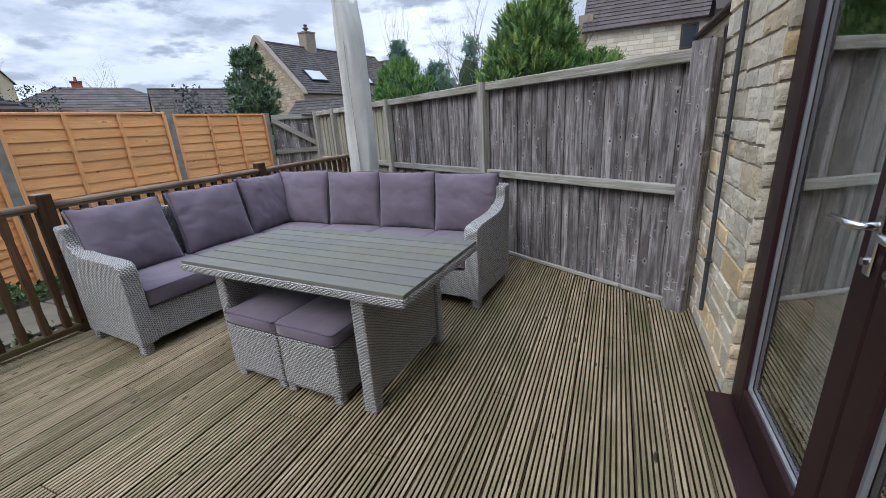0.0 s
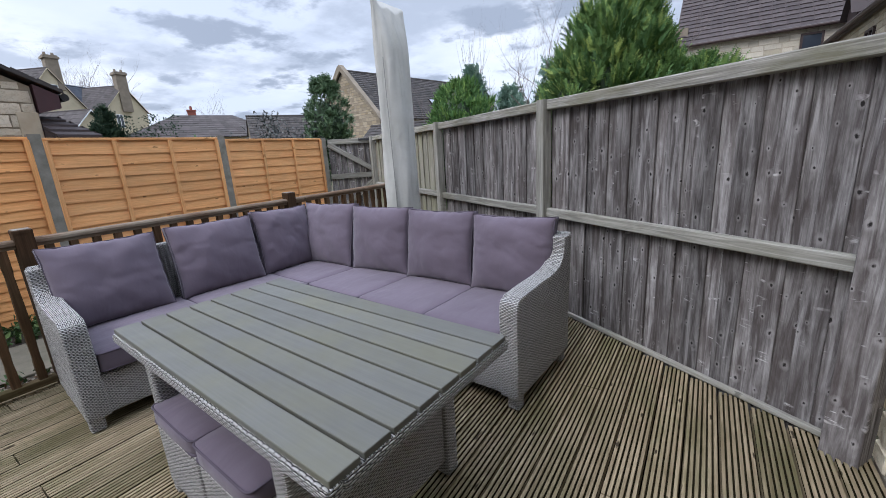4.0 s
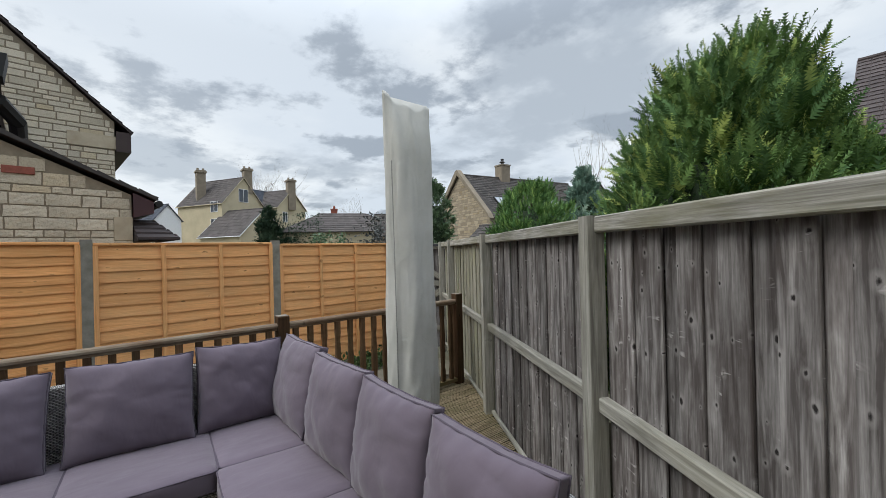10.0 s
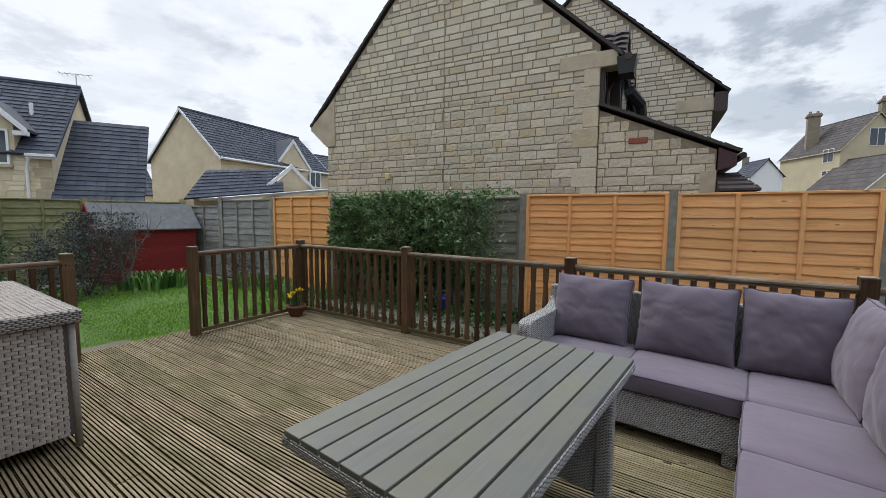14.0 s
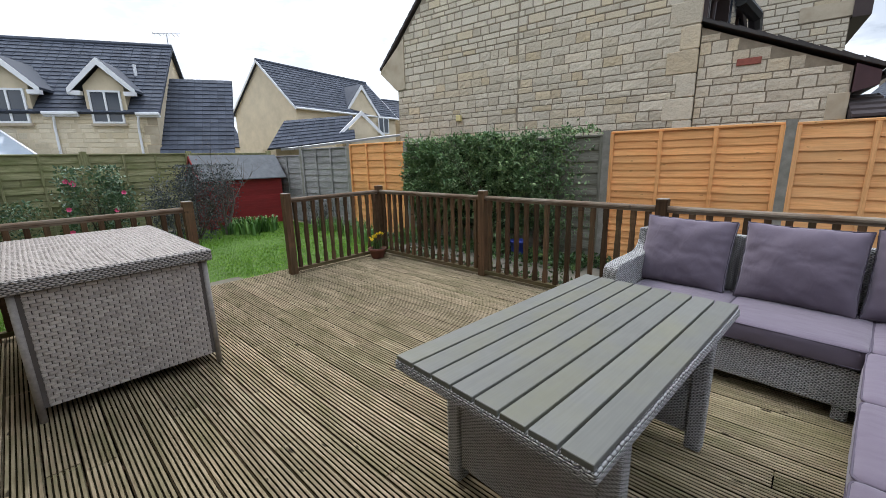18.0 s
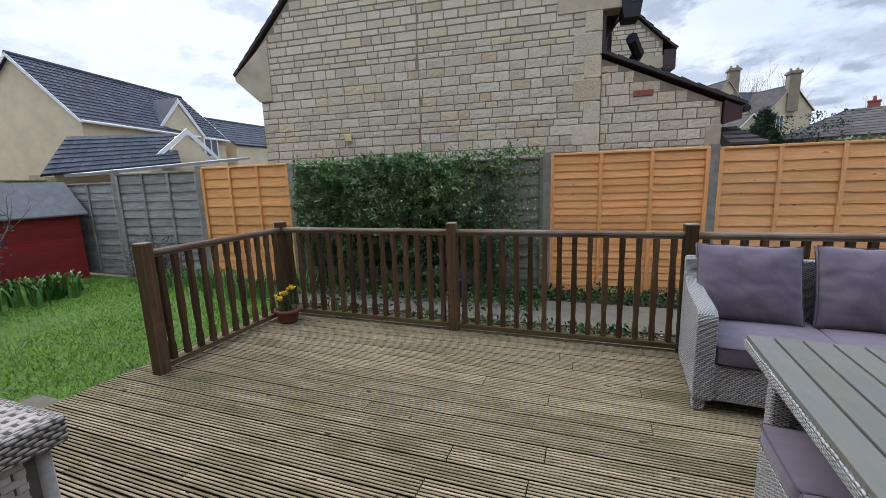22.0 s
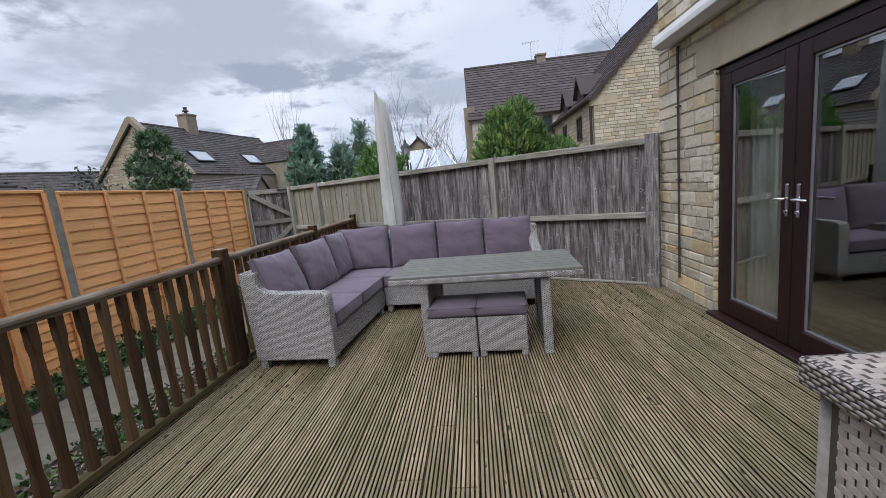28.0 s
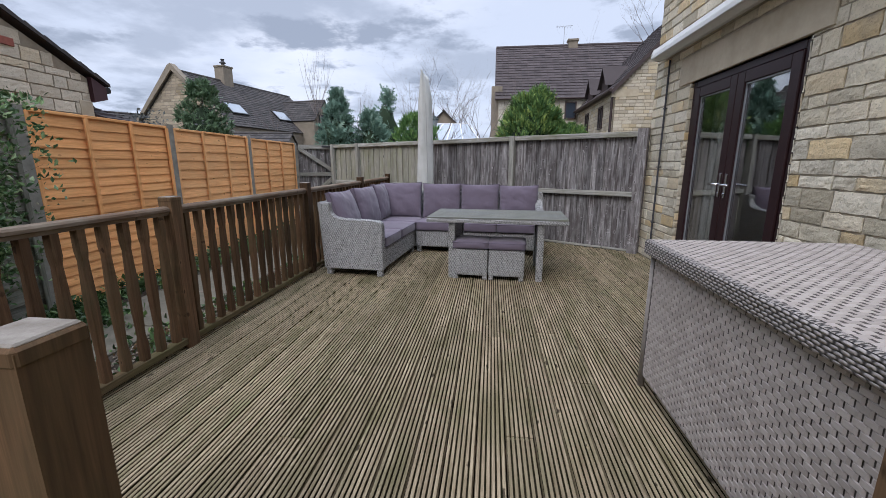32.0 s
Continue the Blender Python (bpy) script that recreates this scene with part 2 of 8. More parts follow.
def wicker(name, dark, light, rows=62.0, cols=26.0, rough=0.55, depth=0.006, gap=0.12, weave=0.75):
    """Round resin strands woven over upright stakes, on the local u,v of each face."""
    n = Nodes(name, rough, spec=0.35)
    uv = n.vec((1, 1, 1), "UV", False)
    sep = n.t.nodes.new("ShaderNodeSeparateXYZ")
    n.t.links.new(uv, sep.inputs[0])
    u, w = sep.outputs[0], sep.outputs[1]
    wob = n.math("MULTIPLY", n.math("SUBTRACT", n.noise(n.vec((14, 9, 1), "UV", False), 1.0, 2), 0.5), 0.008)
    wob2 = n.math("MULTIPLY", n.math("SUBTRACT", n.noise(n.vec((9, 40, 1), "UV", False), 1.0, 2), 0.5), 0.012)
    row = n.math("MULTIPLY", n.math("ADD", w, wob), rows)
    odd = n.math("MODULO", n.math("FLOOR", n.math("ADD", row, 1000.0)), 2.0)
    colx = n.math("ADD", n.math("MULTIPLY", n.math("ADD", u, wob2), cols), n.math("MULTIPLY", odd, 0.5))
    fr = n.math("FRACT", n.math("ADD", row, 1000.0))
    across = n.math("SINE", n.math("MULTIPLY", fr, math.pi))
    along = n.math("ADD", n.math("MULTIPLY", n.math("COSINE", n.math("MULTIPLY", colx, 2 * math.pi)), 0.5), 0.5)
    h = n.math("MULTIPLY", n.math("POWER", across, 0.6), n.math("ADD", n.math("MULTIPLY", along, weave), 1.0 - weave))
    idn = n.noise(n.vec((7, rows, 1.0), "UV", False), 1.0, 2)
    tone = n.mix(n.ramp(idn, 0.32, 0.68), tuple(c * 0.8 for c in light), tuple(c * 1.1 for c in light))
    # gaps between strands carry painted shade in the colour, some wider than others
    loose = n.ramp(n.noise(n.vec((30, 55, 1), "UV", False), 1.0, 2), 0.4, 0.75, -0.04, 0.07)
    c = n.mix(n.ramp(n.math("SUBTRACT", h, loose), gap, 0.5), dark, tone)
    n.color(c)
    n.bump(h, 1.0, depth)
    return n.mat


def fabric(name, col):
    n = Nodes(name, 0.92, spec=0.15)
    v = n.vec((1, 1, 1))
    fine = n.noise(v, 420.0, 2, 0.6)
    big = n.noise(v, 3.5, 4, 0.6)
    c = n.mix(n.ramp(big, 0.35, 0.7), col, tuple(k * 0.86 for k in col))
    c = n.mix(n.ramp(fine, 0.35, 0.75, 0, 0.35), c, tuple(k * 0.7 for k in col))
    n.color(n.vary(c, 0.07))
    n.bump(n.noise(v, 3.0, 2, 0.5), 0.5, 0.05)
    n.bump(n.noise(n.vec((14, 5, 9)), 1.0, 2, 0.5, 0.5), 0.22, 0.02)
    n.bump(fine, 0.15, 0.001)
    n.b.inputs["Sheen Weight"].default_value = 0.25
    return n.mat


M_DECK = wood("deck_timber", (0.168, 0.126, 0.076), (0.40, 0.325, 0.216), 0.9, knots=0.95, stain=(0.098, 0.096, 0.040), stain_amt=0.7, vary=0.13, knot_axes=(0.45, 1.5, 0.3), knot_scale=5.0, knot_share=0.72, fine_amt=0.3)
M_HANDRAIL = wood("worn_handrail_timber", (0.10, 0.062, 0.038), (0.21, 0.145, 0.10), 0.8, knots=0.4, stain=(0.27, 0.25, 0.20), stain_amt=0.6, vary=0.15)
M_ENDGRAIN = plain("bleached_end_grain", (0.26, 0.235, 0.20), 0.9, mottled=0.35, scale=25, bump=0.3, dark=(0.15, 0.125, 0.10))
M_SILTSHADE = plain("groove_silt_shade", (0.026, 0.021, 0.013), 0.95, mottled=0.4, scale=9, dark=(0.014, 0.014, 0.007), spec=0.0)
M_DECKGAP = plain("deck_void_shade", (0.02, 0.017, 0.012), 0.95, spec=0.0)
M_RAIL = wood("stained_rail_timber", (0.058, 0.032, 0.017), (0.148, 0.083, 0.044), 0.78, knots=0.7, stain=(0.058, 0.048, 0.025), stain_amt=0.65, vary=0.42)
M_BASERAIL = wood("mossy_bottom_rail_timber", (0.085, 0.060, 0.030), (0.18, 0.135, 0.072), 0.85, knots=0.4, stain=(0.085, 0.092, 0.032), stain_amt=0.65, vary=0.2)
M_ORANGE = wood("new_orange_timber", (0.73, 0.325, 0.112), (0.93, 0.47, 0.19), 0.7, knots=0.4, knot_axes=(0.6, 0.05, 1.2), stain=(0.58, 0.36, 0.16), stain_amt=0.35, vary=0.10)
M_ORANGE2 = wood("waney_orange_timber", (0.70, 0.335, 0.125), (0.89, 0.475, 0.21), 0.7, knots=0.7, knot_axes=(0.45, 0.05, 1.3), stain=(0.54, 0.36, 0.18), stain_amt=0.4, vary=0.10)
M_GREYWOOD = wood("weathered_grey_timber", (0.098, 0.088, 0.086), (0.365, 0.350, 0.345), 0.88, knots=1.0, stain=(0.062, 0.050, 0.047), stain_amt=0.8, vary=0.36, knot_scale=10.0, knot_axes=(0.7, 1.0, 0.05), contrast=1.7, knot_share=0.95, fine_amt=0.5, coarse=15, stain_lo=0.40, scars=0.8)
M_CAPRAIL = wood("pale_lichened_cap_timber", (0.19, 0.183, 0.16), (0.50, 0.485, 0.445), 0.88, knots=0.5, stain=(0.16, 0.155, 0.085), stain_amt=0.75, vary=0.10, contrast=1.4, fine_amt=0.6, coarse=30)
M_GREYRAIL = wood("weathered_rail_timber", (0.18, 0.175, 0.155), (0.43, 0.42, 0.38), 0.88, knots=0.5, stain=(0.16, 0.15, 0.10), stain_amt=0.5, vary=0.12)
M_MOSSWOOD = wood("mossy_old_timber", (0.19, 0.18, 0.095), (0.40, 0.38, 0.21), 0.9, knots=0.4, stain=(0.10, 0.12, 0.035), stain_amt=0.7, vary=0.2)
M_OLDPANEL = wood("old_grey_panel_timber", (0.215, 0.205, 0.195), (0.42, 0.41, 0.40), 0.88, knots=0.4, stain=(0.10, 0.10, 0.09), stain_amt=0.5, vary=0.15)
M_DARKPANEL = wood("old_dark_panel_timber", (0.15, 0.142, 0.115), (0.30, 0.29, 0.24), 0.9, stain=(0.05, 0.06, 0.03), stain_amt=0.5, vary=0.15)
M_CONCRETE = plain("concrete", (0.28, 0.265, 0.23), 0.9, mottled=0.35, scale=9, bump=0.3, dark=(0.17, 0.16, 0.13))
M_STONE = stone("house_limestone", ((0.52, 0.46, 0.335), (0.68, 0.62, 0.49), (0.63, 0.47, 0.245)), relief=0.03, dirt=(0.36, 0.33, 0.26), dirt_amt=0.55, vary=0.2)
M_MORTAR = plain("mortar", (0.40, 0.355, 0.275), 0.95, mottled=0.3, scale=20, bump=0.4)
M_LINTEL = plain("smooth_limestone", (0.47, 0.405, 0.30), 0.88, mottled=0.25, scale=3.5, bump=0.2, dark=(0.36, 0.30, 0.21))
M_NSTONE = stone("neighbour_limestone", ((0.49, 0.43, 0.325), (0.58, 0.52, 0.41), (0.53, 0.435, 0.29)), relief=0.025, dirt=(0.33, 0.295, 0.24), vary=0.10)
M_NSTONE_I = stone("neighbour_limestone_far", ((0.49, 0.435, 0.335), (0.58, 0.525, 0.42), (0.53, 0.445, 0.30)), island=True, dirt=(0.33, 0.295, 0.24), vary=0.10)
M_BSTONE_I = stone("gable_limestone_far", ((0.38, 0.335, 0.255), (0.46, 0.41, 0.325), (0.42, 0.345, 0.225)), island=True, dirt=(0.30, 0.24, 0.15), vary=0.16)
M_FARSTONE = plain("far_limestone", (0.245, 0.205, 0.155), 0.95, mottled=0.4, scale=2.2, dark=(0.18, 0.155, 0.12))
M_RENDER = plain("pale_stone_wall", (0.64, 0.545, 0.385), 0.95, mottled=0.2, scale=1.5, bump=0.2)
M_NMORTAR = plain("neighbour_mortar", (0.27, 0.228, 0.168), 0.95, mottled=0.25, scale=12)


def tiles(name, a, b, moss=None):
    n = Nodes(name, 0.8, spec=0.3)
    r = n.geo.outputs["Random Per Island"]
    v = n.vec((1, 1, 1), "Object", False)
    c = n.mix(r, a, b)
    big = n.noise(v, 1.1, 5, 0.65)
    c = n.mix(n.ramp(big, 0.45, 0.75, 0, 0.5), c, tuple(k * 0.6 for k in a))
    if moss:
        c = n.mix(n.ramp(n.noise(v, 3.5, 6, 0.7), 0.56, 0.70, 0, 0.8), c, moss)
    n.color(c)
    n.bump(n.noise(v, 9.0, 4), 0.3, 0.01)
    return n.mat


M_TILE_BROWN = tiles("brown_roof_tile", (0.048, 0.038, 0.038), (0.078, 0.063, 0.062))
M_TILE_RED = tiles("old_red_roof_tile", (0.10, 0.05, 0.042), (0.17, 0.08, 0.062))
M_TILE_GREY = tiles("slate_grey_roof_tile", (0.042, 0.049, 0.066), (0.070, 0.080, 0.102))
M_TILE_MOSS = tiles("mossy_stone_roof_tile", (0.042, 0.038, 0.037), (0.08, 0.072, 0.068), (0.15, 0.135, 0.105))
M_TILE_FAR = tiles("far_roof_tile", (0.06, 0.052, 0.05), (0.10, 0.088, 0.085))
M_FASCIA = plain("dark_brown_fascia", (0.045, 0.028, 0.026), 0.55)
M_PURPLE = plain("maroon_brown_fascia", (0.055, 0.022, 0.026), 0.5)
M_WHITE = plain("white_upvc", (0.74, 0.75, 0.76), 0.4, mottled=0.08)
M_DOOR = plain("rosewood_upvc", (0.026, 0.010, 0.011), 0.42, mottled=0.25, scale=14, spec=0.3)
M_SEAL = plain("black_rubber", (0.012, 0.012, 0.012), 0.6)
M_CHROME = plain("chrome", (0.75, 0.75, 0.76), 0.18, 1.0, mottled=0.05)


def cover_material():
    """Loose off-white cloth, creased and a little stained."""
    n = Nodes("parasol_cover_cloth", 0.9, spec=0.15)
    v = n.vec((1, 1, 1))
    c = n.mix(n.ramp(n.noise(v, 3.0, 5, 0.65), 0.35, 0.7), (0.53, 0.53, 0.505), (0.44, 0.44, 0.41))
    c = n.mix(n.ramp(n.noise(n.vec((5, 5, 0.5)), 2.0, 4, 0.6), 0.55, 0.75, 0, 0.4), c, (0.38, 0.38, 0.33))
    n.color(c)
    n.bump(n.noise(n.vec((7, 7, 1.2)), 1.0, 2, 0.4, 0.6), 0.75, 0.05)
    n.bump(n.noise(n.vec((5, 5, 6)), 1.0, 3, 0.5, 1.0), 0.35, 0.025)
    return n.mat


M_COVER = cover_material()
M_AWNING = plain("white_awning_case", (0.72, 0.72, 0.70), 0.45, mottled=0.12, scale=4)
M_CABLE = plain("dark_cable", (0.05, 0.05, 0.055), 0.55)
M_METAL = plain("grey_galvanised", (0.42, 0.43, 0.45), 0.45, 0.7)
M_CUSHION = fabric("mauve_grey_fabric", (0.135, 0.110, 0.142))
M_ZIP = plain("grey_zip_tape", (0.30, 0.30, 0.29), 0.7)
M_PIPING = plain("dark_piping", (0.098, 0.083, 0.107), 0.9, spec=0.15)
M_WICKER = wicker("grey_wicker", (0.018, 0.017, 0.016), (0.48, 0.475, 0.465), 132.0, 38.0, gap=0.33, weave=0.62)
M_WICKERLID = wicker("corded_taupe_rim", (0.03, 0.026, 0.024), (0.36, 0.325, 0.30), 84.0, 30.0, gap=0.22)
# dark colour behind the strands, standing in for shade in the weave gaps
M_WEAVEGAP = plain("weave_gap_shade", (0.095, 0.082, 0.075), 0.9, spec=0.15)
M_WICKERPOST = plain("taupe_corner_wrap", (0.29, 0.262, 0.24), 0.6, mottled=0.3, scale=40)


def slat_material():
    n = Nodes("grey_composite_slat", 0.55, spec=0.45)
    v = n.vec((1, 1, 1), "Object", False)
    streak = n.noise(n.vec((2, 60, 60)), 2.0, 4)
    c = n.mix(n.ramp(streak, 0.3, 0.7), (0.106, 0.107, 0.096), (0.126, 0.127, 0.113))
    c = n.mix(n.ramp(n.noise(n.vec((1, 1, 1), "Object", True), 2.6, 5, 0.65), 0.44, 0.66, 0, 0.6), c, (0.132, 0.129, 0.082))
    n.color(n.vary(c, 0.08))
    n.put(n.b.inputs["Roughness"], n.ramp(n.noise(v, 6.0, 4), 0.3, 0.7, 0.5, 0.7))
    n.bump(streak, 0.15, 0.001)
    return n.mat


M_SLAT = slat_material()


def glass_material(name, rough=0.0, tint=(0.93, 0.96, 0.95)):
    m = bpy.data.materials.new(name)
    m.use_nodes = True
    t = m.node_tree
    t.nodes.clear()
    out, mixn = t.nodes.new("ShaderNodeOutputMaterial"), t.nodes.new("ShaderNodeMixShader")
    tr, gl, fr = t.nodes.new("ShaderNodeBsdfTransparent"), t.nodes.new("ShaderNodeBsdfGlossy"), t.nodes.new("ShaderNodeLayerWeight")
    tr.inputs[0].default_value = (*tint, 1)
    gl.inputs["Roughness"].default_value = rough
    # gloss of double glazing: weak face on, strong at a glancing view
    fr.inputs[0].default_value = 0.5
    pw, ml = t.nodes.new("ShaderNodeMath"), t.nodes.new("ShaderNodeMath")
    pw.operation, ml.operation = "POWER", "MULTIPLY_ADD"
    pw.inputs[1].default_value = 2.6
    ml.inputs[1].default_value, ml.inputs[2].default_value = 0.78, 0.20
    for a, b in ((fr.outputs["Facing"], pw.inputs[0]), (pw.outputs[0], ml.inputs[0]), (ml.outputs[0], mixn.inputs[0]), (tr.outputs[0], mixn.inputs[1]), (gl.outputs[0], mixn.inputs[2]), (mixn.outputs[0], out.inputs[0])):
        t.links.new(a, b)
    return m


M_GLASS = glass_material("window_glass")
M_FARGLASS = plain("far_window_glass", (0.035, 0.045, 0.06), 0.08, mottled=0.1, spec=0.8)
M_ROOMWALL = plain("room_plaster", (0.30, 0.275, 0.24), 0.9, mottled=0.08)
M_ROOMFLOOR = wood("room_floor_timber", (0.10, 0.06, 0.035), (0.18, 0.11, 0.065), 0.5)
M_CURTAIN = plain("pale_curtain_cloth", (0.50, 0.49, 0.46), 0.9, mottled=0.12, scale=5)
M_GRASSGROUND = plain("lawn_soil", (0.075, 0.15, 0.018), 0.95, mottled=0.5, scale=7, dark=(0.06, 0.10, 0.02))
M_BLADE = leafy("grass_blade", (0.085, 0.19, 0.016), (0.18, 0.34, 0.032), (0.28, 0.42, 0.06), 0.75)
M_SOIL = plain("dark_soil", (0.055, 0.042, 0.03), 0.95, mottled=0.5, scale=18, bump=0.5)
M_PAVING = plain("old_paving_slab", (0.155, 0.138, 0.108), 0.92, mottled=0.35, scale=6, bump=0.3, dark=(0.105, 0.098, 0.072), spec=0.2)
M_GROUND = plain("earth", (0.11, 0.10, 0.06), 0.95, mottled=0.4, scale=2)


def pebble_material():
    n = Nodes("garden_gravel", 0.9, spec=0.15)
    r = n.geo.outputs["Random Per Island"]
    c = n.mix(n.ramp(r, 0, 0.6), (0.080, 0.063, 0.047), (0.22, 0.19, 0.15))
    n.color(n.mix(n.ramp(r, 0.85, 1.0), c, (0.42, 0.39, 0.35)))
    return n.mat


M_GRAVEL = pebble_material()
M_PALESTONE_I = stone("pale_limestone_far", ((0.46, 0.42, 0.34), (0.55, 0.51, 0.43), (0.48, 0.43, 0.33)), island=True, dirt=(0.36, 0.33, 0.27), vary=0.12)
M_PALEWALL = plain("pale_rendered_wall", (0.46, 0.41, 0.325), 0.95, mottled=0.25, scale=2.5)
M_PALEFENCE = wood("pale_mossy_fence_timber", (0.20, 0.19, 0.155), (0.37, 0.355, 0.30), 0.9, knots=0.8, stain=(0.19, 0.20, 0.10), stain_amt=0.6, vary=0.12, knot_scale=5.0, knot_axes=(0.5, 1.2, 0.05), knot_share=0.35, coarse=10)
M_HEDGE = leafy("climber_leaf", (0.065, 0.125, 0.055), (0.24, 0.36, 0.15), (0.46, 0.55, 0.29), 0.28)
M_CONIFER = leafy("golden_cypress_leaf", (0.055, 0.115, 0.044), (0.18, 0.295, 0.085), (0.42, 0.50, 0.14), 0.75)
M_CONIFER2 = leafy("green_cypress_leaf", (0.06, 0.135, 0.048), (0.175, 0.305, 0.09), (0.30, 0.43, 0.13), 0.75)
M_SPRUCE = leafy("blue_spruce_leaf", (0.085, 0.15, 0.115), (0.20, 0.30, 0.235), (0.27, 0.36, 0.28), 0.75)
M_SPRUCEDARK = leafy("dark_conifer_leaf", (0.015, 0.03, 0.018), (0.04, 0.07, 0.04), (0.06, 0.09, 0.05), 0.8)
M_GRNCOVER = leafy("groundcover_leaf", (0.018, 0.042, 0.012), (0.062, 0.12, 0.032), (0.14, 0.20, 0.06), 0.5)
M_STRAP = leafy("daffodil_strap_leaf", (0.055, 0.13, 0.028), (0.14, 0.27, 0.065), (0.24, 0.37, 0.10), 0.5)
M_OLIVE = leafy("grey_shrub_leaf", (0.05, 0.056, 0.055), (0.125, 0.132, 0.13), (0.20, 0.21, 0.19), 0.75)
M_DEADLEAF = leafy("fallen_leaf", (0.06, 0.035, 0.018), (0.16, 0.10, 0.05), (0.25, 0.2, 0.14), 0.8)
M_BARK = plain("bark", (0.085, 0.065, 0.048), 0.95, mottled=0.5, scale=20, bump=0.5)
M_TWIG = plain("pale_twig", (0.17, 0.14, 0.125), 0.9, mottled=0.3)
M_TERRACOTTA = plain("dark_terracotta", (0.17, 0.065, 0.042), 0.8, mottled=0.3, scale=8, bump=0.2)
M_BLUEPOT = plain("blue_glazed_pot", (0.02, 0.035, 0.22), 0.3, mottled=0.2)
M_YELLOW = plain("daffodil_yellow", (0.78, 0.55, 0.02), 0.6, mottled=0.1)
M_PETAL = plain("camellia_pink", (0.72, 0.09, 0.22), 0.6, mottled=0.2)
M_REDWOOD = wood("red_painted_timber", (0.20, 0.022, 0.022), (0.27, 0.034, 0.032), 0.65, vary=0.12, stain=(0.14, 0.03, 0.028), stain_amt=0.4)
M_FELT = plain("grey_roof_felt", (0.16, 0.165, 0.17), 0.95, mottled=0.3, scale=7, bump=0.4)
M_VENT = plain("yellowed_plastic", (0.62, 0.53, 0.24), 0.5, mottled=0.1)
M_AIRBRICK = plain("red_clay", (0.27, 0.085, 0.06), 0.85, mottled=0.25, scale=30)
M_LANTERN = plain("dark_green_iron", (0.022, 0.035, 0.030), 0.5, 0.3)


def weave_material():
    n = Nodes("flat_taupe_strand", 0.6, spec=0.25)
    r = n.geo.outputs["Random Per Island"]
    c = n.mix(r, (0.31, 0.275, 0.25), (0.43, 0.385, 0.352))
    fine = n.noise(n.vec((8, 8, 160), "Object", False), 4.0, 3)
    n.color(n.mix(n.ramp(fine, 0.4, 0.7, 0, 0.3), c, (0.29, 0.253, 0.228)))
    return n.mat


M_WEAVE = weave_material()
M_STONE_I = stone("house_limestone_joined", ((0.52, 0.46, 0.335), (0.68, 0.62, 0.49), (0.63, 0.47, 0.245)), relief=0.03, island=True, dirt=(0.36, 0.33, 0.26), dirt_amt=0.5, vary=0.2)
M_ESTONE_I = stone("estate_stone_far", ((0.60, 0.52, 0.37), (0.68, 0.60, 0.45), (0.62, 0.52, 0.35)), island=True, dirt=(0.52, 0.44, 0.31), vary=0.08)
M_CSTONE_I = stone("old_house_stone_far", ((0.27, 0.225, 0.165), (0.36, 0.305, 0.225), (0.31, 0.25, 0.16)), island=True, dirt=(0.20, 0.17, 0.13), vary=0.22)
M_FARCREAM = plain("far_cream_stone", (0.50, 0.435, 0.30), 0.95, mottled=0.2, scale=0.6)
M_SKYPANE = plain("sloped_glass", (0.30, 0.34, 0.38), 0.06, mottled=0.1, spec=0.9)
M_LEAFSHADE = plain("shaded_inner_foliage", (0.018, 0.036, 0.014), 0.9, mottled=0.4, scale=9)
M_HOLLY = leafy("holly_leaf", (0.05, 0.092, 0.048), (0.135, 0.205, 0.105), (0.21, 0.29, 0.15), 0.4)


# ---- building helpers ----
WORLD = {}


def place(ob, parent, m):
    """Puts ob at the world pose m, under parent if there is one."""
    if parent is not None:
        ob.parent = parent
        ob.matrix_parent_inverse = WORLD[parent].inverted()
    ob.matrix_basis = m
    WORLD[ob] = m
    return ob


def thing(name, label, category, m=None, group="", kind=""):
    ob = new(name)
    ob.empty_display_size = 0.1
    place(ob, None, m or Matrix())
    return tagged(ob, label, category, group, kind)


def mesh_of(bm, name, material, smooth=False, uv=False):
    me = bpy.data.meshes.new(name)
    if uv:
        lay = bm.loops.layers.uv.new("uv")
        bm.normal_update()
        for fc in bm.faces:
            nx, ny, nz = (abs(k) for k in fc.normal)
            for lp in fc.loops:
                co = lp.vert.co
                lp[lay].uv = (co.x, co.y) if nz > 0.75 else ((co.y, co.z) if nx > ny else (co.x, co.z))
    bm.to_mesh(me)
    bm.free()
    me.materials.append(material)
    if smooth:
        for poly in me.polygons:
            poly.use_smooth = True
    return me


def part(name, bm, material, parent=None, label="", m=None, smooth=False, uv=False):
    me = bm if isinstance(bm, bpy.types.Mesh) else mesh_of(bm, name, material, smooth, uv)
    ob = new(name, me)
    place(ob, parent, m or (WORLD[parent] if parent is not None else Matrix()))
    if label:
        tagged(ob, label)
    return ob


def box(bm, x0, x1, y0, y1, z0, z1, bevel=0.0, seg=1):
    made = bmesh.ops.create_cube(bm, size=1.0)
    vs = made["verts"]
    bmesh.ops.scale(bm, vec=(x1 - x0, y1 - y0, z1 - z0), verts=vs)
    bmesh.ops.translate(bm, vec=((x0 + x1) / 2, (y0 + y1) / 2, (z0 + z1) / 2), verts=vs)
    if bevel:
        es = list({e for v in vs for e in v.link_edges})
        bmesh.ops.bevel(bm, geom=es, offset=bevel, segments=seg, affect="EDGES", profile=0.5)
    return bm


def boxes(*args, bevel=0.0, seg=1):
    bm = bmesh.new()
    for a in args:
        box(bm, *a, bevel=bevel, seg=seg)
    return bm


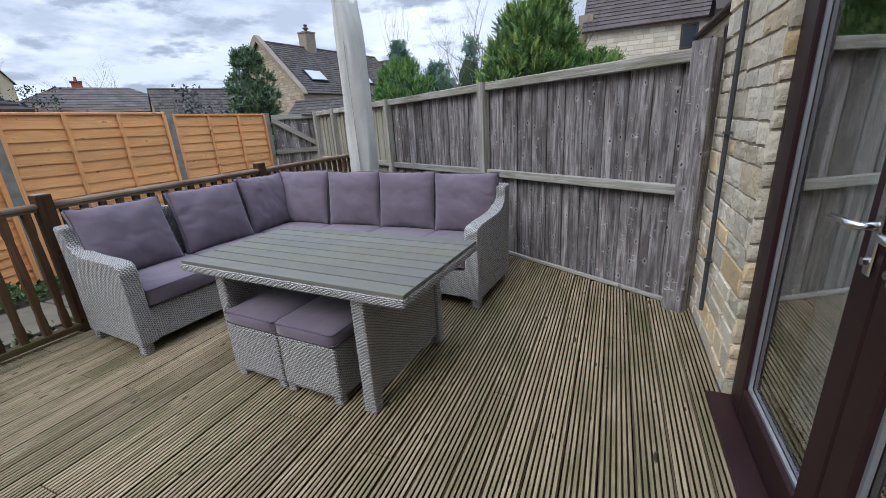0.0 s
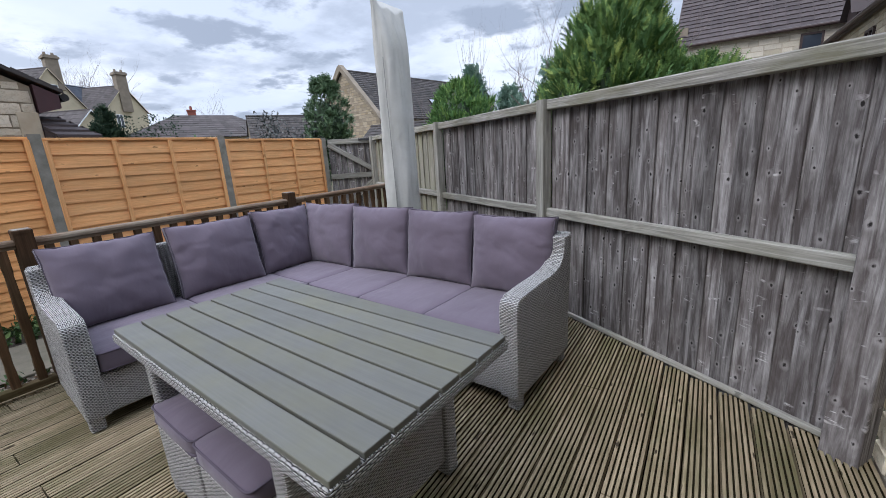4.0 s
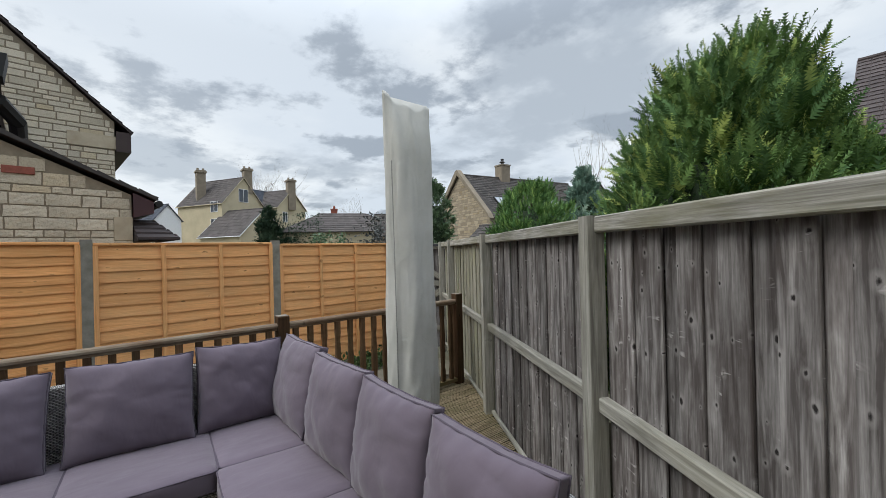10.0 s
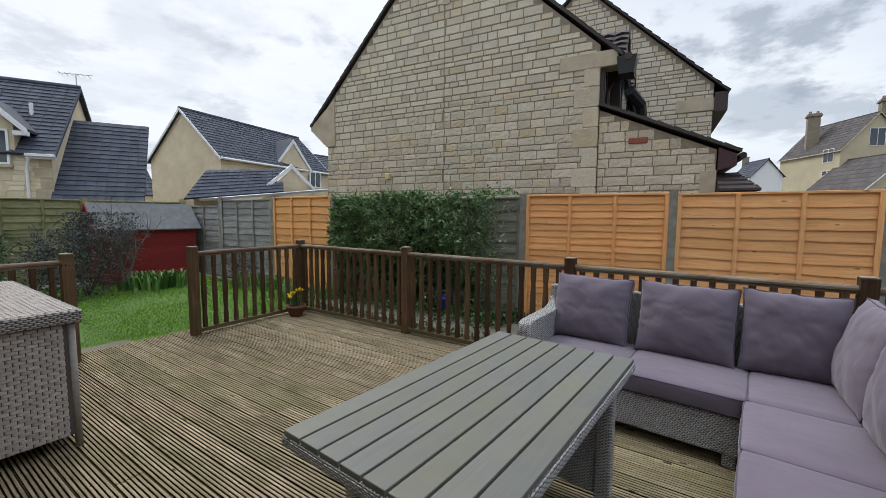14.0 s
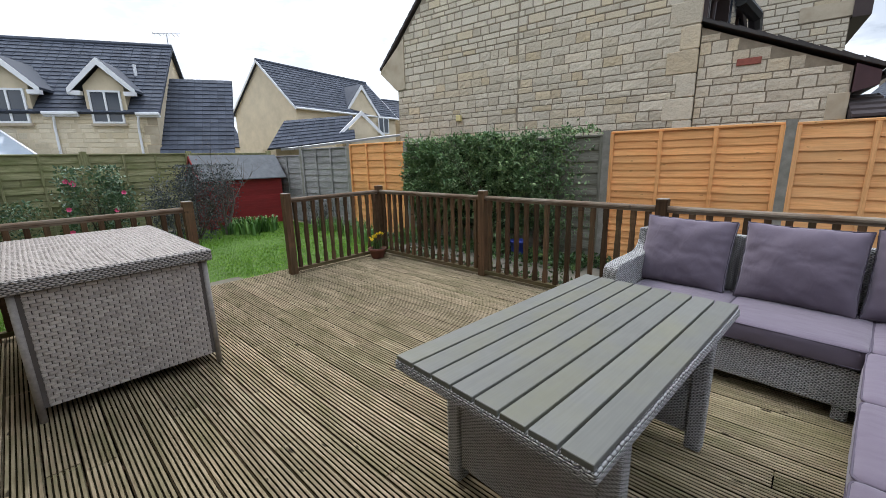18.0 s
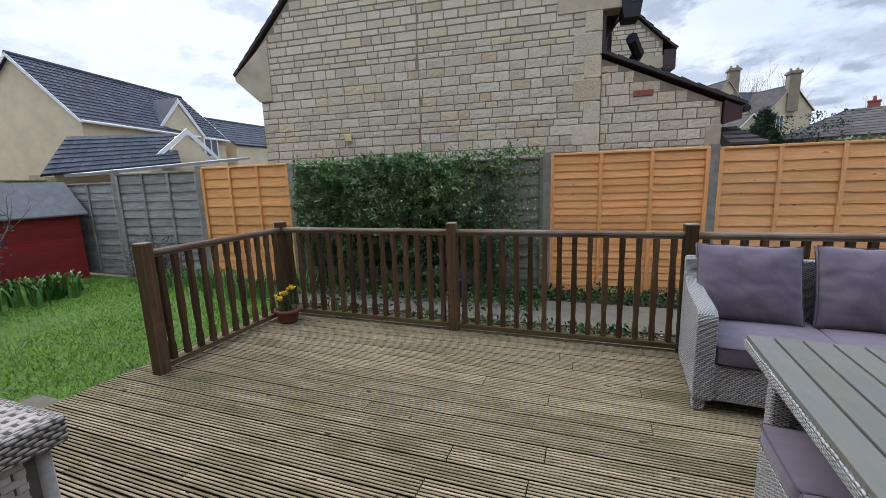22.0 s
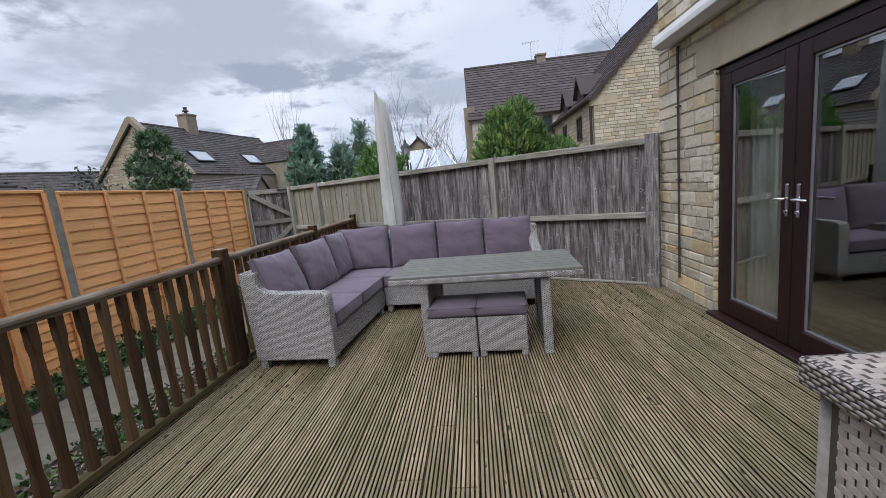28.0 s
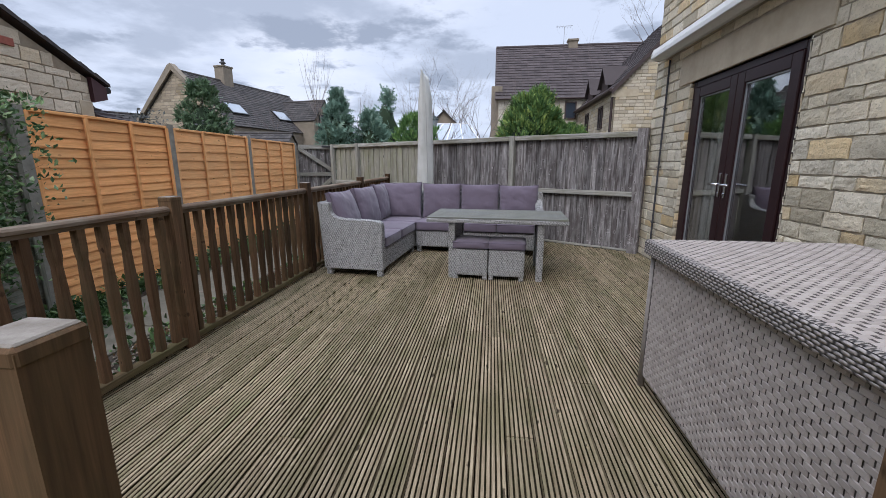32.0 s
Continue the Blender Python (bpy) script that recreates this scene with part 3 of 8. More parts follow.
def prism(pts, axis, a, b):
    """A solid from a closed outline; pts lie in the two axes other than axis."""
    bm = bmesh.new()
    order = {"x": lambda p, k: (k, p[0], p[1]), "y": lambda p, k: (p[0], k, p[1]), "z": lambda p, k: (p[0], p[1], k)}[axis]
    lo, hi = [bm.verts.new(order(p, a)) for p in pts], [bm.verts.new(order(p, b)) for p in pts]
    bm.faces.new(lo)
    bm.faces.new(list(reversed(hi)))
    for i in range(len(pts)):
        j = (i + 1) % len(pts)
        bm.faces.new((lo[i], hi[i], hi[j], lo[j]))
    bmesh.ops.recalc_face_normals(bm, faces=bm.faces)
    return bm


def tube(points, radius, sides=8, closed=False):
    """A round bar along a line of points; radius is one number or one for each point."""
    bm = bmesh.new()
    pts = [Vector(p) for p in points]
    rings, n = [], len(pts)
    for i, p in enumerate(pts):
        a, b = (pts[(i - 1) % n], pts[(i + 1) % n]) if closed else (pts[max(i - 1, 0)], pts[min(i + 1, n - 1)])
        d = (b - a).normalized()
        side = d.cross(Vector((0, 0, 1)) if abs(d.z) < 0.9 else Vector((1, 0, 0))).normalized()
        up = side.cross(d)
        r = radius if isinstance(radius, (int, float)) else radius[i]
        rings.append([bm.verts.new(p + r * (math.cos(2 * math.pi * k / sides) * side + math.sin(2 * math.pi * k / sides) * up)) for k in range(sides)])
    for i in range(n if closed else n - 1):
        r0, r1 = rings[i], rings[(i + 1) % n]
        for k in range(sides):
            bm.faces.new((r0[k], r0[(k + 1) % sides], r1[(k + 1) % sides], r1[k]))
    if not closed:
        bm.faces.new(list(reversed(rings[0])))
        bm.faces.new(rings[-1])
    return bm


def lathe(profile, sides=20):
    """A turned body from (radius, height) pairs."""
    bm = bmesh.new()
    rings = [[bm.verts.new((r * math.cos(2 * math.pi * k / sides), r * math.sin(2 * math.pi * k / sides), z)) for k in range(sides)] for r, z in profile]
    for a, b in zip(rings, rings[1:]):
        for k in range(sides):
            bm.faces.new((a[k], a[(k + 1) % sides], b[(k + 1) % sides], b[k]))
    bm.faces.new(list(reversed(rings[0])))
    bm.faces.new(rings[-1])
    return bm


SHARED = {}


def shared(key, make, material):
    """One mesh for all pieces of a kind."""
    if key not in SHARED:
        SHARED[key] = mesh_of(make(), "piece", material)
    return SHARED[key]


def bar(length, w, h, chamfer=0.004):
    """A squared timber along local x, with its long edges eased; centred in y and z, from 0 to length in x."""
    c, a, b = chamfer, w / 2, h / 2
    pts = [(-a + c, -b), (a - c, -b), (a, -b + c), (a, b - c), (a - c, b), (-a + c, b), (-a, b - c), (-a, -b + c)]
    return prism(pts, "x", 0, length)


def along(a, b, roll=0.0):
    """The pose that takes local x from a towards b, local z as near up as it goes."""
    a, b = Vector(a), Vector(b)
    x = (b - a).normalized()
    up = Vector((0, 0, 1)) if abs(x.z) < 0.95 else Vector((0, -1, 0))
    y = up.cross(x).normalized()
    z = x.cross(y)
    m = Matrix((x, y, z)).transposed().to_4x4()
    m.translation = a
    return m @ Matrix.Rotation(roll, 4, "X")


def stick(name, a, b, w, h, material, parent, label="", chamfer=0.004, roll=0.0):
    length = (Vector(b) - Vector(a)).length
    key = (material.name, round(length, 3), w, h, chamfer)
    me = shared(key, lambda: bar(length, w, h, chamfer), material)
    return part(name, me, material, parent, label, along(a, b, roll))


def raw(name, verts, faces, material, parent=None, label="", m=None, smooth=False):
    me = bpy.data.meshes.new(name)
    me.from_pydata(verts, [], faces)
    me.materials.append(material)
    if smooth:
        me.polygons.foreach_set("use_smooth", [True] * len(me.polygons))
    ob = new(name, me)
    place(ob, parent, m or Matrix())
    if label:
        tagged(ob, label)
    return ob


rng = np.random.default_rng(7)


def leaf_mesh(points, size, out=None, lift=0.3, narrow=0.5, droop=0.0):
    """Small folded leaves at the points (four corners, two triangles each); out: the way each leaf points."""
    n = len(points)
    d = rng.normal(size=(n, 3)) if out is None else out + 0.55 * rng.normal(size=(n, 3))
    d[:, 2] += lift - droop
    d /= np.linalg.norm(d, axis=1)[:, None] + 1e-9
    s = np.cross(d, rng.normal(size=(n, 3)))
    s /= np.linalg.norm(s, axis=1)[:, None] + 1e-9
    nrm = np.cross(d, s)
    k = (size * rng.uniform(0.6, 1.35, n))[:, None]
    v = np.stack([points, points + d * k * 0.5 + s * k * narrow / 2 + nrm * k * 0.1, points + d * k, points + d * k * 0.5 - s * k * narrow / 2 + nrm * k * 0.1], 1).reshape(-1, 3)
    i = np.arange(n)[:, None] * 4
    f = np.concatenate([i + [0, 1, 2], i + [0, 2, 3]], 0)
    return v.tolist(), f.tolist()


# ---- plan: z = 0 is the top of the deck; the boards run along y ----
GROUND = -0.13
WALL_X = 1.32
PITCH = 0.1346
FENCE_A, FENCE_S = Vector((1.21, 3.31, 0)), -0.6086


def fence_y(x):
    """Where the grey close-board fence runs."""
    return FENCE_A.y + FENCE_S * (x - FENCE_A.x)


def lap_x(y):
    """Where the fence of lap panels runs: posts at the given places, straight between them."""
    ys = (-9.5, -7.0, -5.1, -3.34, -1.43, 0.48, 2.39, 4.32, 6.22)
    xs = (-4.05, -4.22, -4.36, -4.50, -4.64, -4.80, -5.03, -5.15, -5.24)
    return float(np.interp(y, ys, xs))


RAIL_X, BACK_Y = -2.87, -2.19
NX0, NS = -6.22, -0.0975


def gable_x(y):
    return NX0 + NS * y


# ---- ground ----
def ground():
    bm = bmesh.new()
    bmesh.ops.create_grid(bm, x_segments=40, y_segments=40, size=400)
    part("ground", bm, M_GROUND, None, m=pose(0, 0, GROUND - 0.06))
    tagged(bpy.data.objects["ground"], "bare earth ground round the houses", "ground", kind="structure")
    lawn = thing("lawn", "short green lawn beside the timber deck", "lawn", pose(-0.5, -5.5, GROUND), kind="structure")
    bm = bmesh.new()
    bmesh.ops.create_grid(bm, x_segments=50, y_segments=40, size=1)
    for v in bm.verts:
        v.co.x, v.co.y = v.co.x * 3.6 - 0.3, v.co.y * 2.85
        v.co.z = 0.03 * noise.noise((v.co.x * 0.8, v.co.y * 0.8, 0))
    part("turf", bm, M_GRASSGROUND, lawn, m=pose(-0.2, -5.55, GROUND), smooth=True)
    n = 95000
    px, py = rng.uniform(-4.0, 3.2, n), -2.75 - 5.6 * rng.uniform(0, 1, n) ** 1.15
    keep = ~((px > -0.95) & (px < 0.4) & (py > -3.05))
    px, py = px[keep], py[keep]
    h = rng.uniform(0.018, 0.04, len(px))
    a = rng.uniform(0, 2 * np.pi, len(px))
    lean = rng.normal(size=(len(px), 2)) * 0.02
    base = np.stack([px, py, np.full(len(px), GROUND + 0.0)], 1)
    side = np.stack([np.cos(a), np.sin(a), 0 * a], 1) * 0.0045
    tip = base + np.stack([lean[:, 0], lean[:, 1], h], 1)
    v = np.stack([base - side, base + side, tip], 1).reshape(-1, 3)
    g = raw("grass", v.tolist(), (np.arange(len(v)).reshape(-1, 3)).tolist(), M_BLADE)
    tagged(g, "short green mown grass blades", "grass", kind="stuff")


ground()


# ---- deck ----
def board_mesh(length):
    """A grooved deck board along local x: seven ribs across its width."""
    w, ribs, top, low = 0.1295, 6, 0.0, -0.013
    step = w / ribs
    pts = [(-w / 2, -0.032)]
    for k in range(ribs):
        a = -w / 2 + k * step
        i = 0.0036
        pts += [(a + i, low), (a + i, top - 0.0030), (a + i + 0.0016, top), (a + step - i - 0.0016, top), (a + step - i, top - 0.0030), (a + step - i, low)]
    pts += [(w / 2, -0.032)]
    return prism(pts, "x", 0, length)


def deck():
    floor = thing("floor", "grooved weathered timber deck with green algae", "deck", pose(-0.8, 0.5, 0), kind="structure")
    r = random.Random(4)
    n0, n1 = -29, 3
    for k in range(n0, n1 + 1):
        x = 1.06 + (k - 0.5) * PITCH + 0.0
        if x - 0.06 > WALL_X - 0.02:
            continue
        lo, hi = -2.46 + 0.004 * r.uniform(-1, 1), fence_y(x) + 0.02
        cuts = [lo]
        first = lo + r.choice((0.9, 1.5, 2.1, 2.7, 3.3)) + r.uniform(-0.1, 0.1)
        while first < hi - 0.5:
            cuts.append(first)
            first += r.choice((2.4, 2.4, 3.0))
        cuts.append(hi)
        for a, b in zip(cuts, cuts[1:]):
            length = round(b - a - 0.006, 3)
            fresh = ("deckboard", length) not in SHARED
            me = shared(("deckboard", length), lambda: board_mesh(length), M_DECK)
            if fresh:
                # near-black groove faces: silt and algae, plus groove shade put into the colour
                me.materials.append(M_SILTSHADE)
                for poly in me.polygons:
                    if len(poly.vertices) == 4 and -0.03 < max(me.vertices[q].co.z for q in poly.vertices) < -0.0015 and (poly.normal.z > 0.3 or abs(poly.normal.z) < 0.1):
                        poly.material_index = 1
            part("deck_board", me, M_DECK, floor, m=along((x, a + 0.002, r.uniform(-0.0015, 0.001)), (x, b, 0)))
    # joists, and a near-black sheet painted as the shade of the void below
    part("joist_frame", boxes((-2.95, 1.31, -2.44, -2.39, GROUND - 0.05, -0.03), (-2.95, -2.9, -2.39, 5.5, GROUND - 0.05, -0.03), *[(-2.9, 1.31, y, y + 0.045, -0.12, -0.03) for y in np.arange(-1.9, 2.8, 0.45)]), M_RAIL, floor, m=Matrix())
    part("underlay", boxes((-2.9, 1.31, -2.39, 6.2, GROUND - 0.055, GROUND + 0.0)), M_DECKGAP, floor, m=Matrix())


# ---- deck rail ----
def baluster_mesh(h):
    """A squared baluster with long stopped chamfers."""
    bm = bmesh.new()
    rows = [(0, 0.0215, 0.0), (0.11, 0.0215, 0.0), (0.16, 0.0190, 0.006), (0.40 * h, 0.0225, 0.004), (0.5 * h, 0.0235, 0.003), (0.60 * h, 0.0225, 0.004), (h - 0.16, 0.0190, 0.006), (h - 0.11, 0.0215, 0.0), (h, 0.0215, 0.0)]
    rings = []
    for x, a, c in rows:
        c = max(c, 0.0015)
        rings.append([bm.verts.new((x, *p)) for p in ((-a + c, -a), (a - c, -a), (a, -a + c), (a, a - c), (a - c, a), (-a + c, a), (-a, a - c), (-a, -a + c))])
    for q, s in zip(rings, rings[1:]):
        for k in range(8):
            bm.faces.new((q[k], q[(k + 1) % 8], s[(k + 1) % 8], s[k]))
    bm.faces.new(list(reversed(rings[0])))
    bm.faces.new(rings[-1])
    return bm


def handrail_mesh(length):
    """A moulded handrail: rounded top, narrower below."""
    pts = [(-0.022, -0.03), (0.022, -0.03), (0.024, -0.012), (0.034, -0.006), (0.034, 0.010), (0.026, 0.021), (0.010, 0.027), (-0.010, 0.027), (-0.026, 0.021), (-0.034, 0.010), (-0.034, -0.006), (-0.024, -0.012)]
    return prism(pts, "x", 0, length)


RAIL_TOP = 0.955


def rail_post(x, y, parent, top=1.04):
    bm = boxes((x - 0.045, x + 0.045, y - 0.045, y + 0.045, -0.02, top - 0.008))
    bmesh.ops.translate(bm, vec=(-x, -y, 0), verts=bm.verts)
    # weathered top with eased edges
    box(bm, -0.047, 0.047, -0.047, 0.047, top - 0.03, top, bevel=0.006)
    me = bm
    # grain runs along local x, so the post is built lying and then stood up
    bmesh.ops.rotate(bm, cent=(0, 0, 0), matrix=Matrix.Rotation(radians(90), 3, "Y"), verts=bm.verts)
    post = part("post", me, M_RAIL, parent, m=pose(x, y, 0) @ Matrix.Rotation(radians(-90), 4, "Y"))
    part("end_grain", boxes((-0.042, 0.042, -0.042, 0.042, -0.004, 0.003), bevel=0.003), M_ENDGRAIN, post, "bleached end grain", pose(x, y, top))
    return post


def rail_run(a, b, parent, count):
    a, b = Vector((*a, 0)), Vector((*b, 0))
    d = (b - a).normalized()
    a2, b2 = a + d * 0.046, b - d * 0.046
    length = round((b2 - a2).length, 3)
    up = Vector((0, 0, 1))
    part("handrail", shared(("handrail", length), lambda: handrail_mesh(length), M_HANDRAIL), M_HANDRAIL, parent, m=along(a2 + up * RAIL_TOP, b2 + up * RAIL_TOP))
    stick("bottom_rail", a2 + up * 0.05, b2 + up * 0.05, 0.06, 0.045, M_BASERAIL, parent)
    h = RAIL_TOP - 0.03 - 0.072
    me = shared("baluster", lambda: baluster_mesh(h), M_RAIL)
    for k in range(count):
        p = a2 + (b2 - a2) * ((k + 0.5) / count)
        part("baluster", me, M_RAIL, parent, m=along(p + up * 0.072, p + up * 1.0))


def rails():
    r = thing("deck_railing", "dark-stained wooden deck railing with square balusters", "railing", pose(RAIL_X, 0, 0), kind="structure")
    ys = [BACK_Y, -0.2, 1.74, 3.665, 5.68]
    xs = [RAIL_X, RAIL_X, RAIL_X, RAIL_X, -2.95]
    for x, y in zip(xs, ys):
        rail_post(x, y, r)
    for k in range(4):
        rail_run((xs[k], ys[k]), (xs[k + 1], ys[k + 1]), r, 15)
    r2 = thing("deck_railing", "dark-stained wooden deck railing along the lawn edge", "railing", pose(-2.1, BACK_Y, 0), kind="structure")
    rail_post(-1.385, BACK_Y + 0.03, r2)
    rail_run((RAIL_X, BACK_Y), (-1.385, BACK_Y + 0.03), r2, 11)
    r3 = thing("deck_railing", "dark-stained wooden railing between deck opening and house", "railing", pose(0.4, BACK_Y, 0), kind="structure")
    rail_post(-0.31, BACK_Y, r3)
    rail_post(1.26, BACK_Y, r3)
    rail_run((-0.31, BACK_Y), (1.26, BACK_Y), r3, 12)


# ---- fences ----
def wavy_board(length, h, seed):
    """A thin lap board along local x with an uneven lower edge."""
    bm = bmesh.new()
    n = 12
    cols = []
    for k in range(n + 1):
        x = length * k / n
        dz = 0.012 * noise.noise((x * 2.2, seed * 3.7, 0.0)) + 0.006 * noise.noise((x * 7, seed * 1.7, 2.0))
        cols.append([bm.verts.new(p) for p in ((x, -0.010, -h / 2 + dz), (x, -0.003, h / 2), (x, 0.003, h / 2), (x, 0.004, -h / 2 + dz))])
    for a, b in zip(cols, cols[1:]):
        for k in range(4):
            bm.faces.new((a[k], b[k], b[(k + 1) % 4], a[(k + 1) % 4]))
    bm.faces.new(list(reversed(cols[0])))
    bm.faces.new(cols[-1])
    bmesh.ops.recalc_face_normals(bm, faces=bm.faces)
    return bm


def lap_panel(y0, y1, top, mat, label, rows=12, battens=(0.0, 0.33, 0.66, 1.0), waney=False, front=1, line=None, low=-0.09, name="fence_panel"):
    """A lap panel between two posts, seen from +x (front = 1)."""
    line = line or (lambda y: (lap_x(y), y))
    a, b = Vector((*line(y0), 0)), Vector((*line(y1), 0))
    d = (b - a).normalized()
    a, b = a + d * 0.052, b - d * 0.052
    side = Vector((d.y, -d.x, 0)) * front
    up = Vector((0, 0, 1))
    p = thing(name, label, "fence panel", Matrix.Translation((a + b) / 2 + up * low), "lap fence panels", "structure")
    length = (b - a).length
    n = rows
    h = (top - 0.04 - low) / n
    for k in range(n):
        z = low + h * (k + 0.5)
        m = along(a + up * z, b + up * z) @ Matrix.Rotation(radians(-4.0), 4, "X")
        if waney:
            me = shared(("waney", round(length, 2), k % 5, round(h, 3), mat.name), lambda: wavy_board(length, h + 0.03, k % 5 + 0.3), mat)
        else:
            me = shared(("lap", round(length, 2), k % 3, round(h, 3), mat.name), lambda: wavy_board(length, h + 0.025, 20.0), mat)
        part("board", me, mat, p, m=m)
    for s in battens:
        q = a + d * (0.018 + (length - 0.036) * s) + side * 0.022
        stick("batten", q + side * 0.012 + up * low, q + side * 0.012 + up * (top - 0.035), 0.045, 0.022, mat, p, roll=math.atan2(d.y, d.x))
    stick("capping", a + up * (top - 0.02), b + up * (top - 0.02), 0.055, 0.03, mat, p)
    return p


def concrete_post(y, top, line=None):
    x, yy = (line or (lambda q: (lap_x(q), q)))(y)
    p = thing("fence_post", "grey slotted concrete fence post", "fence post", pose(x, yy, GROUND - 0.05), "concrete fence posts", "structure")
    bm = prism([(-0.05, -0.042), (0.05, -0.042), (0.05, -0.018), (0.03, -0.018), (0.03, 0.018), (0.05, 0.018), (0.05, 0.042), (-0.05, 0.042), (-0.05, 0.018), (-0.03, 0.018), (-0.03, -0.018), (-0.05, -0.018)], "z", 0, top - GROUND + 0.05)
    bmesh.ops.rotate(bm, cent=(0, 0, 0), matrix=Matrix.Rotation(radians(93), 3, "Z"), verts=bm.verts)
    part("shaft", bm, M_CONCRETE, p, m=pose(x, yy, GROUND - 0.05))


def lap_fence():
    ys = (0.48, 2.39, 4.32, 6.22)
    lap_panel(0.48, 2.39, 1.73, M_ORANGE, "new orange lap fence panel with straight boards", 19)
    lap_panel(2.39, 4.32, 1.72, M_ORANGE2, "new orange waney-edged lap fence panel", 14, waney=True)
    lap_panel(4.32, 6.22, 1.70, M_ORANGE2, "new orange waney-edged lap fence panel near the gate", 14, waney=True)
    lap_panel(-3.34, -1.43, 1.72, M_DARKPANEL, "old dark fence panel behind the climbing shrub", 11)
    lap_panel(-1.43, 0.48, 1.70, M_DARKPANEL, "old dark fence panel half covered by the climbing shrub", 11)
    lap_panel(-5.1, -3.34, 1.78, M_ORANGE, "orange lap fence panel beyond the climbing shrub", 12)
    lap_panel(-7.0, -5.1, 1.74, M_OLDPANEL, "weathered silver-grey lap fence panel", 12)
    lap_panel(-9.0, -7.0, 1.60, M_OLDPANEL, "weathered grey lap fence panel behind the playhouse", 12)
    for y, t in zip((-7.0, -5.1, -3.34, -1.43, *ys), (1.80, 1.80, 1.76, 1.70, 1.74, 1.75, 1.74, 1.70)):
        concrete_post(y, t)
    # mossy fence across the end of the garden
    line = lambda x: (x, -8.75 - 0.02 * x)
    for k in range(4):
        x0 = -4.1 + 1.95 * k
        lap_panel(x0 + 1.95, x0, 1.70, M_MOSSWOOD, "old mossy lap fence panel at the garden end", 12, front=1, line=line, name="fence_panel")
    for k in range(5):
        x0 = -4.1 + 1.95 * k
        p = thing("fence_post", "green mossy timber fence post", "fence post", pose(*line(x0), GROUND), "mossy fence posts", "structure")
        stick("shaft", (x0, line(x0)[1] + 0.01, GROUND - 0.03), (x0, line(x0)[1] + 0.01, 1.74), 0.11, 0.11, M_MOSSWOOD, p)
    # side fence closing the garden towards +x
    for k in range(2):
        line2 = lambda y: (3.75, y)
        lap_panel(-8.7 + 1.95 * k + 1.95, -8.7 + 1.95 * k, 1.70, M_MOSSWOOD, "old mossy lap fence panel beside the lawn", 12, front=1, line=line2)


def closeboard_fence():
    """Weathered close-board fence, its rails towards the deck."""
    d = Vector((-1, -FENCE_S, 0)).normalized()
    side = Vector((-d.y, d.x, 0))
    if side.y > 0:
        side = -side
    up = Vector((0, 0, 1))
    posts = [FENCE_A + d * s for s in (-0.045, 1.935, 3.885, 5.85, 6.75)]
    r = random.Random(11)
    low = -0.10
    for k, p in enumerate(posts):
        ob = thing("fence_post", "weathered grey square timber fence post", "fence post", Matrix.Translation(p + up * low), "grey fence posts", "structure")
        w = 0.13 if k == 0 else 0.085
        q = p + side * 0.02
        stick("shaft", q + up * (low - 0.03), q + up * (1.71 if k == 0 else 1.69), w, w, M_GREYRAIL if k else M_GREYWOOD, ob, roll=math.atan2(d.y, d.x))
    for k in range(4):
        a, b = posts[k] + d * (0.065 if k == 0 else 0.036), posts[k + 1] - d * 0.036
        pan = thing("fence_panel", "weathered grey close-board fence panel with knots", "fence panel", Matrix.Translation((a + b) / 2 + up * low), "grey fence panels", "structure")
        length = (b - a).length
        n = max(3, round(length / 0.088))
        for j in range(n):
            w = length / n
            c = a + d * (w * (j + 0.5)) - side * (0.034 if j % 2 else 0.049) + side * r.uniform(-0.003, 0.003)
            tilt = r.uniform(-0.006, 0.006)
            stick("board", c + up * low, c + d * tilt + up * (1.628 + r.uniform(-0.004, 0.004)), round(w + 0.016, 3), 0.014, M_GREYWOOD if k < 2 else M_PALEFENCE, pan, roll=math.atan2(d.y, d.x) + r.uniform(-0.05, 0.05), chamfer=0.003)
        for z, h, w in ((1.645, 0.075, 0.055), (0.825, 0.07, 0.05)):
            m0 = r.uniform(-0.006, 0.006)
            stick("rail", a + up * (z + m0), b + up * (z - m0), w, h, M_CAPRAIL if z > 1 else M_GREYRAIL, pan, chamfer=0.006)
        stick("gravel_board", a + up * 0.02 - side * 0.01, b + up * 0.02 - side * 0.01, 0.03, 0.03, M_GREYRAIL, pan)
    return posts


def gate():
    """Ledged and braced gate in the corner between the two fences."""
    a, b = Vector((-5.19, 6.30, 0)), Vector((-4.62, 6.93, 0))
    d = (b - a).normalized()
    side = Vector((d.y, -d.x, 0))
    up = Vector((0, 0, 1))
    g = thing("garden_gate", "weathered grey ledged and braced timber gate, shut", "gate", Matrix.Translation(a), kind="structure")
    n = 8
    length = (b - a).length
    for k in range(n):
        c = a + d * (length * (k + 0.5) / n)
        stick("board", c + up * -0.08, c + up * 1.66, 0.10, 0.016, M_GREYWOOD, g, roll=math.atan2(d.y, d.x))
    for z in (0.25, 1.0, 1.62):
        stick("ledge", a + up * z + side * 0.03, b + up * z + side * 0.03, 0.03, 0.09, M_GREYRAIL, g)
    stick("brace", a + up * 1.58 + side * 0.055, b + up * 1.05 + side * 0.055, 0.03, 0.09, M_GREYRAIL, g)
    stick("brace", a + up * 0.30 + side * 0.055, b + up * 0.95 + side * 0.055, 0.03, 0.09, M_GREYRAIL, g)
    part("hinge", boxes((-0.02, 0.3, -0.004, 0.004, -0.02, 0.02)), M_CABLE, g, m=along(b + up * 1.64 + side * 0.06, a + up * 1.64 + side * 0.06))


